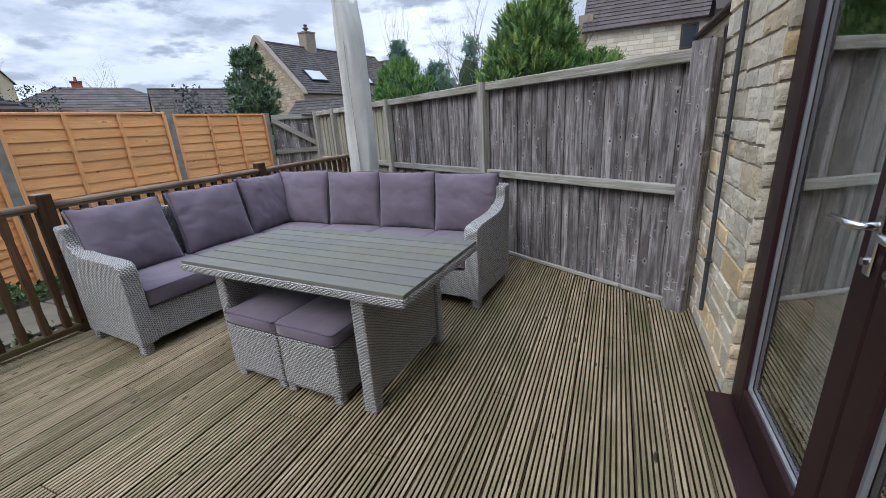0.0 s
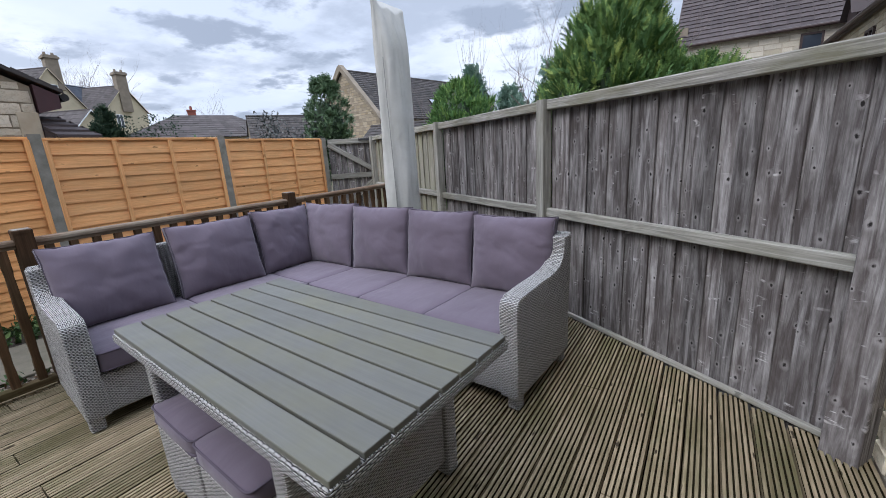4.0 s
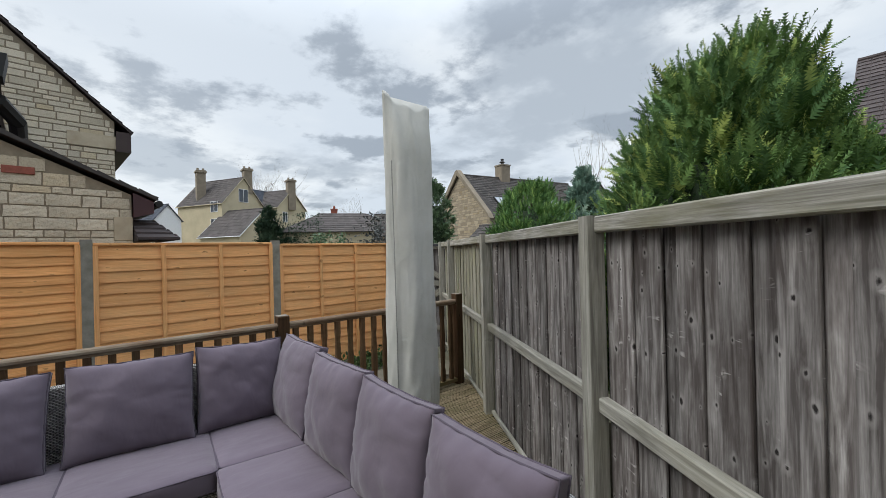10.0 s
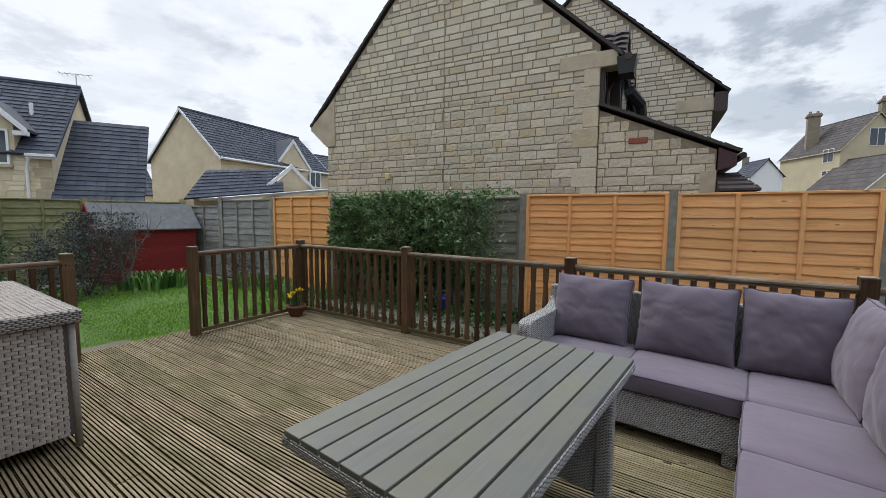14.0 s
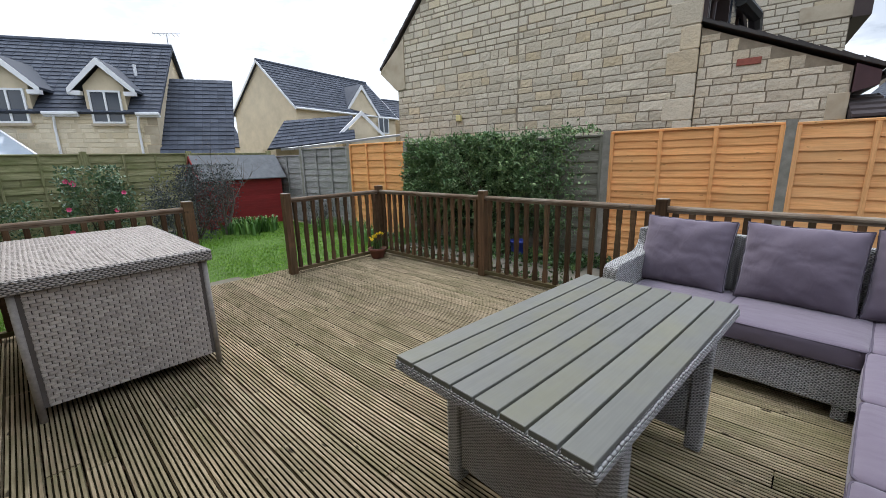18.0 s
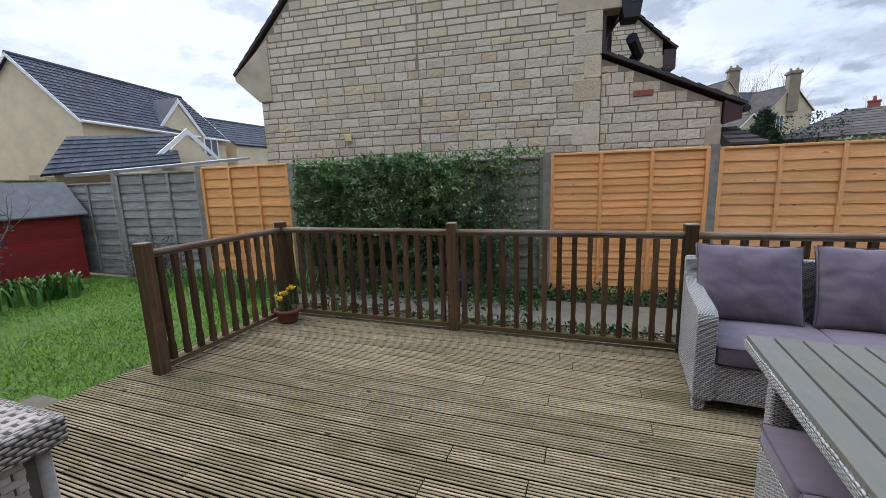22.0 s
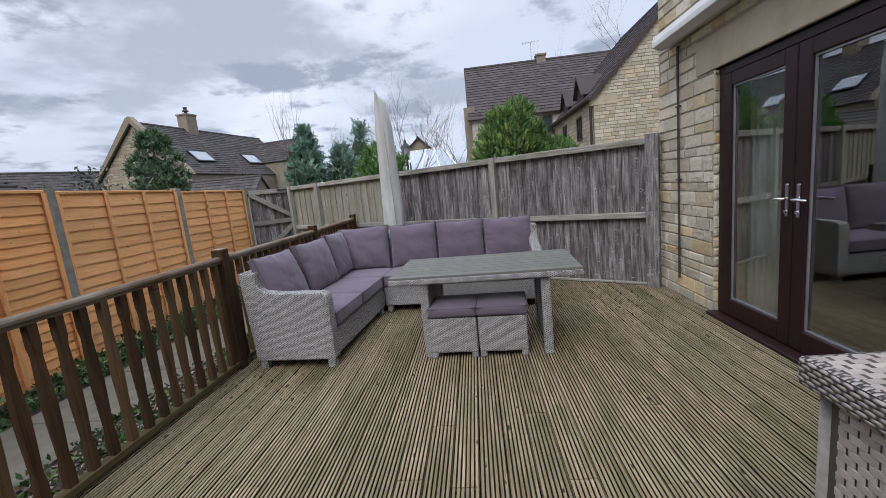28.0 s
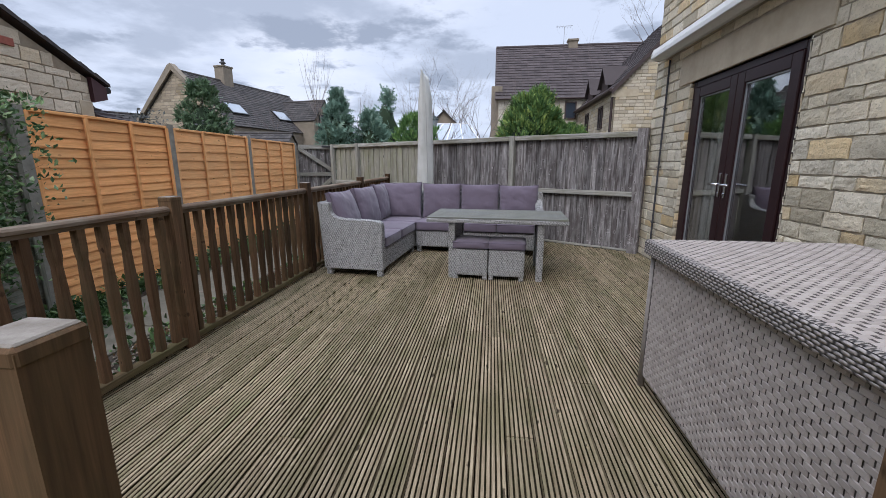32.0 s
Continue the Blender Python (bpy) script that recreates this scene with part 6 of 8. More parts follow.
    for j in range(4):
        t, u = j / 4, (j + 1.1) / 4
        p, q = Vector((0, -0.30 + 0.65 * t, 1.83 + 0.30 * t)), Vector((0, -0.30 + 0.65 * u, 1.80 + 0.30 * u))
        e, d = l1 + 0.52 - 0.22 * t, l1 + 0.52 - 0.22 * u
        part("tile_course", prism([(p.y, p.z), (q.y, q.z), (q.y, q.z - 0.03), (p.y, p.z - 0.035)], "x", l1 + 0.02, (e + d) / 2), M_TILE_BROWN, porch, m=g)
        part("tile_course", prism([(e, p.z), (d, q.z), (d, q.z - 0.03), (e, p.z - 0.035)], "y", (p.y + q.y) / 2, 1.5), M_TILE_BROWN, porch, m=g)
    part("wall_light", boxes((-3.23, -3.11, -0.07, 0.0, 2.19, 2.32), bevel=0.012), M_VENT, n, "small yellowed plastic vent cowl", g)
    # side wall with its dark dormers
    for d0 in (0.9, 3.4):
        dm = part("dormer", boxes((y1 - 0.7, y1 + 0.26, d0, d0 + 1.25, 3.25, 4.35)), M_FASCIA, n, "dark brown dormer", g)
        part("dormer_window", boxes((y1 + 0.26, y1 + 0.29, d0 + 0.12, d0 + 1.13, 3.42, 4.2)), M_FARGLASS, dm, m=g)
        for e0_, e1_ in ((d0 - 0.18, d0 + 0.62), (d0 + 1.43, d0 + 0.62)):
            cs = [(y1 - 1.2, e0_, 4.26), (y1 + 0.34, e0_, 4.26), (y1 + 0.34, e1_, 5.02), (y1 - 1.2, e1_, 5.02)]
            if e0_ > e1_:
                cs = [cs[1], cs[0], cs[3], cs[2]]
            v, f = roof_slab(cs, 5, M_TILE_BROWN, 0.03, 6, 0.04, 0.3)
            raw("dormer_roof", v, f, M_TILE_BROWN, dm, m=g)
        part("dormer_gable", prism([(d0 - 0.1, 4.26), (d0 + 1.35, 4.26), (d0 + 0.62, 4.98)], "x", y1 + 0.2, y1 + 0.30), M_FASCIA, dm, m=g)
    part("gutter", tube([(y1 + 0.44, -0.05, 3.98), (y1 + 0.44, 0.75, 3.98)], 0.06, 8), M_FASCIA, n, m=g)
    part("net_curtain", boxes((y1 + 0.02, y1 + 0.05, 0.12, 0.5, 3.35, 3.95)), M_CURTAIN, n, "pale net curtain in the side window", g)
    part("window_frame", boxes((y1 + 0.01, y1 + 0.07, 0.06, 0.12, 3.28, 4.0), (y1 + 0.01, y1 + 0.07, 0.5, 0.56, 3.28, 4.0), (y1 + 0.01, y1 + 0.06, 0.28, 0.33, 3.28, 4.0)), M_FASCIA, n, m=g)
    part("hopper", prism([(y1 + 0.30, 3.72), (y1 + 0.52, 3.72), (y1 + 0.56, 4.0), (y1 + 0.26, 4.0)], "y", -0.04, 0.3), M_SEAL, n, "black plastic rain hopper", g)
    part("lower_gutter", tube([(y1 + 0.46, 0.2, 3.5), (y1 + 0.62, 0.5, 3.34), (y1 + 0.62, 1.3, 3.3)], 0.09, 8), M_SEAL, n, m=g)
    part("downpipe", tube([(y1 + 0.40, 0.35, 3.95), (y1 + 0.10, 0.4, 3.6), (y1 + 0.08, 0.4, 2.9)], 0.04, 8), M_FASCIA, n, m=g)
    # the second gable further back
    m2 = Matrix.Translation((-11.25, 0, 0)) @ Matrix.Rotation(radians(ang), 4, "Z")
    b = thing("neighbour_house", "limestone gable of a house further back", "house", m2)
    ap, ah = -0.55, 7.95
    zz = lambda y: ah - 0.95 * abs(y - ap)
    part("wall", prism([(-4.0, GROUND - 0.05), (2.72, GROUND - 0.05), (2.72, zz(2.72) - 0.1), (ap, ah - 0.1), (-4.0, zz(-4.0) - 0.1)], "y", 0.016, 8), M_NMORTAR, b, m=m2)

    def inside3(a, c, z, zt2):
        lo, hi = max(a, -4.0, ap - (ah - 0.15 - zt2) / 0.95), min(c, 2.72, ap + (ah - 0.15 - zt2) / 0.95)
        return [(lo, hi)] if hi > lo else []

    st = list(courses(-4.0, 2.72, 2.2, ah - 0.2, random.Random(37), inside3, 0.34, (0.10, 0.115, 0.15, 0.17), 0.02))
    v, f = split_stones(st, b, lambda u, z: m2 @ Matrix.Translation((u, 0.016, z)), M_NSTONE, 0, lambda s: 0, "nb")
    tagged(raw("masonry_face", v, f, M_NSTONE_I, b), kind="stuff")
    for sgn, ye in ((-1, -4.3), (1, 3.05)):
        cs = [(ye, 8, zz(ye)), (ye, -0.08, zz(ye)), (ap, -0.08, ah), (ap, 8, ah)]
        if sgn > 0:
            cs = [cs[1], cs[0], cs[3], cs[2]]
        v, f = roof_slab(cs, 18, M_TILE_BROWN, 0.04)
        raw("roof", v, f, M_TILE_BROWN, b, m=m2)
    part("eave_box", boxes((2.74, 3.02, -0.05, 4.0, 4.05, 4.52)), M_FASCIA, b, m=m2)
    part("dormer", prism([(1.2, 5.9), (2.0, 5.85), (2.0, 5.2), (1.75, 5.3)], "y", 1.2, 2.2), M_TILE_BROWN, b, "small tiled dormer", m2)
    part("kneeler", boxes((1.9, 2.9, -0.012, 0.3, 4.1, 4.4)), M_LINTEL, b, m=m2)


def house_b():
    """Brown-tiled house and its stone gable wing beyond the grey fence."""
    m = pose(-0.55, 22.7, 0)
    b = gable_house("house_behind", "pale stone house with a brown tiled roof", m, 16, 7.6, 4.55, 7.8, M_PALEWALL, M_TILE_BROWN, 20, 0.15, verge=M_FASCIA, cols=48)
    st = list(courses(-0.5, 15.4, 0.2, 4.5, random.Random(43), lambda a, c, z, zt: [(a, c)] if c > a else [], 0.42, (0.17, 0.19), 0.02))
    v, f = split_stones(st, b, lambda u, z: Matrix.Translation((u, 18.9, z)), M_BSTONE_I, 0, lambda s: 0, "hb")
    tagged(raw("masonry_face", v, f, M_PALESTONE_I, b), kind="stuff")
    window(b, Matrix.Translation((2.75, 18.86, 3.42)), 0.55, 0.82, M_FASCIA, "dark brown casement window", 0)
    chimney(b, pose(3.6, 22.7, 7.75), 0.5, 0.45, 0.25, M_FARSTONE, 0, "short dark chimney")
    aerial(b, pose(3.1, 22.7, 7.8), 1.0)
    part("chimney", boxes((-0.9, -0.35, 19.2, 19.9, 0, 5.1)), M_FARSTONE, b, "stone chimney at the end wall", Matrix())
    w = thing("gable_wing", "honey stone gable wing with brown verge tiles", "house", pose(6.5, 12.6, 0))
    x0, x1, ap, ah, y = 3.40, 9.9, 6.65, 7.35, 12.6
    zz = lambda x: ah - 1.07 * abs(x - ap)
    g = pose(0, y, 0)
    part("wall", prism([(x0, GROUND - 0.05), (x1, GROUND - 0.05), (x1, zz(x1) - 0.1), (ap, ah - 0.1), (x0, zz(x0) - 0.1)], "y", 0.016, 6.2), M_NMORTAR, w, m=g)

    def inside(a, c, z, zt):
        lo, hi = max(a, x0, ap - (ah - 0.15 - zt) / 1.07), min(c, x1, ap + (ah - 0.15 - zt) / 1.07)
        return [(lo, hi)] if hi > lo else []

    st = list(courses(x0, x1, 1.2, ah - 0.2, random.Random(41), inside, 0.30, (0.10, 0.115, 0.13), 0.013))
    v, f = split_stones(st, w, lambda u, z: g @ Matrix.Translation((u, 0.016, z)), M_NSTONE, 0, lambda s: 0, "bw")
    tagged(raw("masonry_face", v, f, M_BSTONE_I, w), kind="stuff")
    st = list(courses(0.02, 6.1, 0.6, 3.66, random.Random(42), lambda a, c, z, zt: [(a, c)] if c > a else [], 0.36, (0.12, 0.14, 0.15), 0.014))
    v, f = split_stones(st, w, lambda u, z: Matrix.Translation((x0, y + 6.2, 0)) @ Matrix.Rotation(radians(-90), 4, "Z") @ Matrix.Translation((u, 0, z)), M_NSTONE, 0, lambda s: 0, "bs")
    tagged(raw("masonry_side", v, f, M_BSTONE_I, w), kind="stuff")
    for xe in (x0 - 0.16, x1 + 0.3):
        cs = [(xe, 6.2, zz(xe)), (xe, -0.1, zz(xe)), (ap, -0.1, ah), (ap, 6.2, ah)]
        if xe > ap:
            cs = [cs[1], cs[0], cs[3], cs[2]]
        v, f = roof_slab(cs, 20, M_TILE_BROWN, 0.09)
        raw("roof", v, f, M_TILE_BROWN, w, m=g)
        part("verge_board", prism([(xe, zz(xe) - 0.14), (xe, zz(xe) + 0.04), (ap, ah + 0.04), (ap, ah - 0.14)], "y", -0.13, -0.1), M_FASCIA, w, "dark brown bargeboard", g)
    part("kneeler", boxes((x0 - 0.1, x0 + 0.75, -0.01, 0.2, 3.5, 3.74)), M_LINTEL, w, "smooth stone kneeler", g)
    part("slit_vent", boxes((ap - 0.95, ap - 0.75, -0.015, 0.05, 4.85, 5.5)), M_LINTEL, w, "stone slit vent", g)
    part("gutter", tube([(x0 - 0.21, -0.1, 3.72), (x0 - 0.21, 6.0, 3.72)], 0.06, 8), M_FASCIA, w, m=g)
    part("downpipe", tube([(x0 - 0.08, 0.1, 3.5), (x0 - 0.08, 0.1, -0.1)], 0.045, 8), M_FASCIA, w, m=g)
    for d0 in (1.3, 3.6):
        d = part("dormer", prism([(d0, 3.75), (d0 + 0.9, 3.75), (d0 + 0.9, 4.25), (d0 + 0.45, 4.75), (d0, 4.25)], "x", x0 + 0.05, x0 + 1.2), M_FASCIA, w, "dark tiled dormer", g)
        part("dormer_roof", prism([(d0 - 0.14, 4.10), (d0 + 0.45, 4.86), (d0 + 1.04, 4.10), (d0 + 0.45, 4.76)], "x", x0 - 0.08, x0 + 1.4), M_TILE_BROWN, d, m=g)
        window(w, g @ Matrix.Translation((x0 - 0.005, d0 + 0.75, 2.55)) @ Matrix.Rotation(radians(-90), 4, "Z"), 0.6, 0.85, M_FASCIA, "dark brown window", 1)
    s = thing("lean_roof", "small dull red tiled roof below the window", "roof", pose(2.4, 17.6, 2.2))
    v, f = roof_slab([(2.45, 17.4, 2.30), (3.35, 17.4, 2.30), (3.35, 18.8, 2.95), (2.45, 18.8, 2.95)], 6, M_TILE_RED, 0.05, 6)
    raw("slope", v, f, M_TILE_RED, s)
    part("wall", boxes((2.5, 3.3, 17.6, 18.8, GROUND - 0.05, 2.36)), M_RENDER, s, m=Matrix())


def house_c():
    """Old stone house with mossy tiles and roof lights, far beyond the gate."""
    ang = 80.0
    m = Matrix.Translation((-21.3, 22.6, 0)) @ Matrix.Rotation(radians(ang), 4, "Z")
    h = gable_house("old_stone_house", "old stone house with mossy tiled roof and roof lights", m, 11.3, 7.4, 3.75, 7.15, M_FARSTONE, M_TILE_MOSS, 22, 0.12, cols=34)
    part("coping", prism([(-3.9, 3.6), (-3.7, 3.95), (0, 7.5), (0.25, 7.4), (3.8, 3.95), (3.9, 3.6), (0, 7.1)], "x", -0.22, 0.16), M_FARSTONE, h, "stone gable coping", m)
    gin = lambda a, b, z, zt: [(max(a, -3.7 + max(0, zt - 3.75) * 1.09), min(b, 3.7 - max(0, zt - 3.75) * 1.09))] if min(b, 3.7 - max(0, zt - 3.75) * 1.09) > max(a, -3.7 + max(0, zt - 3.75) * 1.09) else []
    st = list(courses(-3.7, 3.7, 1.6, 6.9, random.Random(61), gin, 0.42, (0.15, 0.18, 0.22), 0.03))
    v, f = split_stones(st, h, lambda u, z: m @ Matrix.Translation((0, 0, 0)) @ Matrix.Rotation(radians(-90), 4, "Z") @ Matrix.Translation((u, 0, z)), M_CSTONE_I, 0, lambda k: 0, "hc")
    tagged(raw("masonry_face", v, f, M_CSTONE_I, h), kind="stuff")
    chimney(h, m @ pose(4.1, 0, 7.1), 0.85, 0.8, 1.0, M_FARSTONE, 0)
    part("chimney_cowl", lathe([(0.12, 0), (0.12, 0.2), (0.22, 0.22), (0.22, 0.26), (0.1, 0.36), (0.14, 0.5)], 10), M_CABLE, h, m=m @ pose(4.1, 0, 8.2))
    s = (7.15 - 3.75) / 3.7
    for u in (2.2, 6.9):
        tilt = m @ Matrix.Translation((u, -2.55, 3.75 + s * 1.15 + 0.1)) @ Matrix.Rotation(math.atan(s), 4, "X")
        part("roof_light", boxes((-0.75, 0.75, -0.55, 0.55, 0, 0.06)), M_SEAL, h, "dark framed roof light", tilt)
        part("roof_light_pane", boxes((-0.66, 0.66, -0.46, 0.46, 0.06, 0.07)), M_SKYPANE, h, m=tilt)
    g = gable_house("stone_wing", "stone cross wing with a dark window", m @ pose(9.4, 0, 0) @ Matrix.Rotation(radians(-90), 4, "Z"), 4.9, 3.2, 4.7, 6.35, M_FARSTONE, M_TILE_MOSS, 10, 0.1)
    window(g, m @ pose(8.5, -4.92, 4.05), 1.6, 1.1, M_SEAL, "dark framed window", 2)
    # low extension before the gable
    e = gable_house("stone_outbuilding", "low stone outbuilding with mossy tiles", Matrix.Translation((-16.2, 19.6, 0)) @ Matrix.Rotation(radians(10), 4, "Z"), 3.8, 3.0, 2.0, 2.95, M_FARSTONE, M_TILE_MOSS, 6, 0.1)


def far_houses():
    # cream house with two gables and tall chimneys
    turn = Matrix.Rotation(radians(207.7), 4, "Z")
    g1 = gable_house("gabled_house", "cream stone house with twin gables and chimneys", Matrix.Translation((-62, 17.5, 0)) @ turn, 9, 7.0, 8.9, 12.8, M_FARCREAM, M_TILE_FAR, 12, 0.2, verge=M_FARCREAM)
    face = Matrix.Translation((-62, 17.5, 0)) @ Matrix.Rotation(radians(207.7 - 90), 4, "Z")
    window(g1, face @ pose(-0.8, -0.01, 9.2), 1.6, 1.9, M_WHITE, "white sash window", 1)
    for z in (5.2, 7.6):
        window(g1, Matrix.Translation((-62, 17.5, 0)) @ turn @ Matrix.Translation((2.2, 3.51, z)) @ Matrix.Rotation(radians(180), 4, "Z"), 1.4, 1.5, M_WHITE, "white bay window", 1)
    g2 = gable_house("gabled_house", "cream stone cross wing beside the gabled house", Matrix.Translation((-64, 25.1, 0)) @ turn, 8, 6.2, 8.9, 11.9, M_FARCREAM, M_TILE_FAR, 12, 0.2, verge=M_FARCREAM)
    window(g2, Matrix.Translation((-64, 25.1, 0)) @ Matrix.Rotation(radians(117.7), 4, "Z") @ pose(-2.0, -0.01, 6.6), 1.0, 1.6, M_WHITE, "white sash window", 1)
    link = gable_house("house_range", "slate-roofed range joining the twin gables", Matrix.Translation((-66.5, 17.0, 0)) @ Matrix.Rotation(radians(117.7), 4, "Z"), 10, 6, 8.6, 12.1, M_FARCREAM, M_TILE_GREY, 12, 0.2)
    for x, y, z, hh in ((-66, 12.8, 11.5, 2.1), (-63, 18.3, 12.6, 1.35), (-64, 25.0, 10.6, 2.5)):
        c = part("chimney", boxes((-0.58, 0.58, -0.58, 0.58, -2.0, hh), (-0.72, 0.72, -0.72, 0.72, hh, hh + 0.22), (-0.62, 0.62, -0.62, 0.62, hh + 0.22, hh + 0.36)), M_FARSTONE, link, "tall corniced stone chimney", pose(x, y, z))
        for d in (-0.35, 0.35):
            part("chimney_pot", lathe([(0.16, hh + 0.36), (0.14, hh + 0.7)], 8), M_FARSTONE, c, m=pose(x, y + d, z))
    p = gable_house("house_porch", "tiled porch wing of the gabled house", Matrix.Translation((-55, 18.2, 0)) @ turn, 7, 7.4, 4.2, 7.7, M_FARCREAM, M_TILE_FAR, 8, 0.3, verge=M_WHITE)
    # hipped bungalow roof
    c = Vector((-40.5, 22.6, 0))
    hip = thing("bungalow", "bungalow with a dark hipped tile roof", "house", Matrix.Translation(c))
    w, l, e, r = 4.2, 6.6, 3.7, 5.95
    ms = Matrix.Translation(c) @ Matrix.Rotation(radians(65), 4, "Z")
    part("wall", boxes((-l + 0.4, l - 0.4, -w + 0.4, w - 0.4, GROUND - 0.05, e)), M_FARCREAM, hip, m=ms)
    for cs in ([(-l, -w, e), (l, -w, e), (2.4, 0, r), (-2.4, 0, r)], [(l, w, e), (-l, w, e), (-2.4, 0, r), (2.4, 0, r)], [(l, -w, e), (l, w, e), (2.4, 0, r), (2.4, 0, r)], [(-l, w, e), (-l, -w, e), (-2.4, 0, r), (-2.4, 0, r)]):
        v, f = roof_slab(cs, 10, M_TILE_FAR, 0.05, 14)
        raw("roof", v, f, M_TILE_FAR, hip, m=ms)
    chimney(hip, ms @ pose(-1.0, 0.3, r - 0.2), 0.7, 0.6, 0.6, M_AIRBRICK, 1, "small brick chimney")
    # small house with a long low roof left of the old stone house
    s = gable_house("stone_cottage", "low stone cottage with a dark slate roof", Matrix.Translation((-31.6, 21.4, 0)) @ Matrix.Rotation(radians(62), 4, "Z"), 9.5, 4.2, 3.0, 5.0, M_FARSTONE, M_TILE_MOSS, 10, 0.1)
    chimney(s, Matrix.Translation((-27.2, 29.5, 5.0)), 0.6, 0.6, 0.5, M_FARSTONE, 1)
    # white rendered house seen past the lean-to
    q = gable_house("white_house", "small white rendered house far down the street", Matrix.Translation((-60, 8.2, 0)) @ Matrix.Rotation(radians(206), 4, "Z"), 4, 3.4, 6.3, 8.2, M_WHITE, M_TILE_GREY, 8, 0.2)
    chimney(q, Matrix.Translation((-64, 6.3, 8.2)), 0.7, 0.7, 0.7, M_FARSTONE, 2, "brick chimney with pots")
    part("wall_end", boxes((-0.3, 0.3, -0.3, 0.3, 0, 0.6)), M_FARCREAM, q, m=Matrix.Translation((-64, 6.3, 7.4)))
    # glazed conservatory roof and a lantern beyond the fence
    k = thing("conservatory", "glazed conservatory roof with white bars", "conservatory", pose(-2.8, 15.5, 0))
    v, f = [(-4.2, 14.2, 2.0), (-1.2, 14.2, 2.0), (-1.9, 16.2, 3.0), (-3.4, 16.2, 3.0), (-4.2, 18.2, 2.0), (-1.2, 18.2, 2.0)], [[0, 1, 2, 3], [1, 5, 2], [4, 0, 3], [5, 4, 3, 2]]
    raw("glass_roof", v, f, M_SKYPANE, k)
    for a, b in ((0, 3), (1, 2), (2, 3), (0, 1), (4, 3), (5, 2), (1, 5), (0, 4)):
        part("glazing_bar", tube([v[a], v[b]], 0.035, 5), M_WHITE, k, m=Matrix())
    for t in (0.25, 0.5, 0.75):
        a, b = Vector(v[0]).lerp(Vector(v[1]), t), Vector(v[3]).lerp(Vector(v[2]), t)
        part("glazing_bar", tube([a, b], 0.028, 5), M_WHITE, k, m=Matrix())
    part("wall", boxes((-4.2, -1.2, 14.2, 18.2, GROUND - 0.05, 2.0)), M_RENDER, k, m=Matrix())
    g = gable_house("stone_garage", "small stone gable beyond the conservatory", Matrix.Translation((-4.3, 27.0, 0)) @ Matrix.Rotation(radians(90), 4, "Z"), 5, 4.2, 3.0, 4.9, M_FARSTONE, M_TILE_MOSS, 8, 0.15)
    lamp = thing("street_lamp", "dark iron street lantern on a post", "street lamp", pose(-3.2, 14.0, GROUND))
    lm = pose(-3.16, 14.0, 0)
    part("post", tube([(0, 0, GROUND), (0, 0, 2.55)], 0.045, 8), M_LANTERN, lamp, m=lm)
    part("lantern_glass", lathe([(0.10, 2.58), (0.17, 2.95)], 6), M_SKYPANE, lamp, m=lm)
    part("lantern_roof", lathe([(0.21, 2.95), (0.20, 2.98), (0.09, 3.10), (0.03, 3.14), (0.035, 3.2), (0.01, 3.28)], 6), M_LANTERN, lamp, m=lm)
    part("lantern_base", lathe([(0.05, 2.50), (0.11, 2.54), (0.11, 2.58)], 6), M_LANTERN, lamp, m=lm)


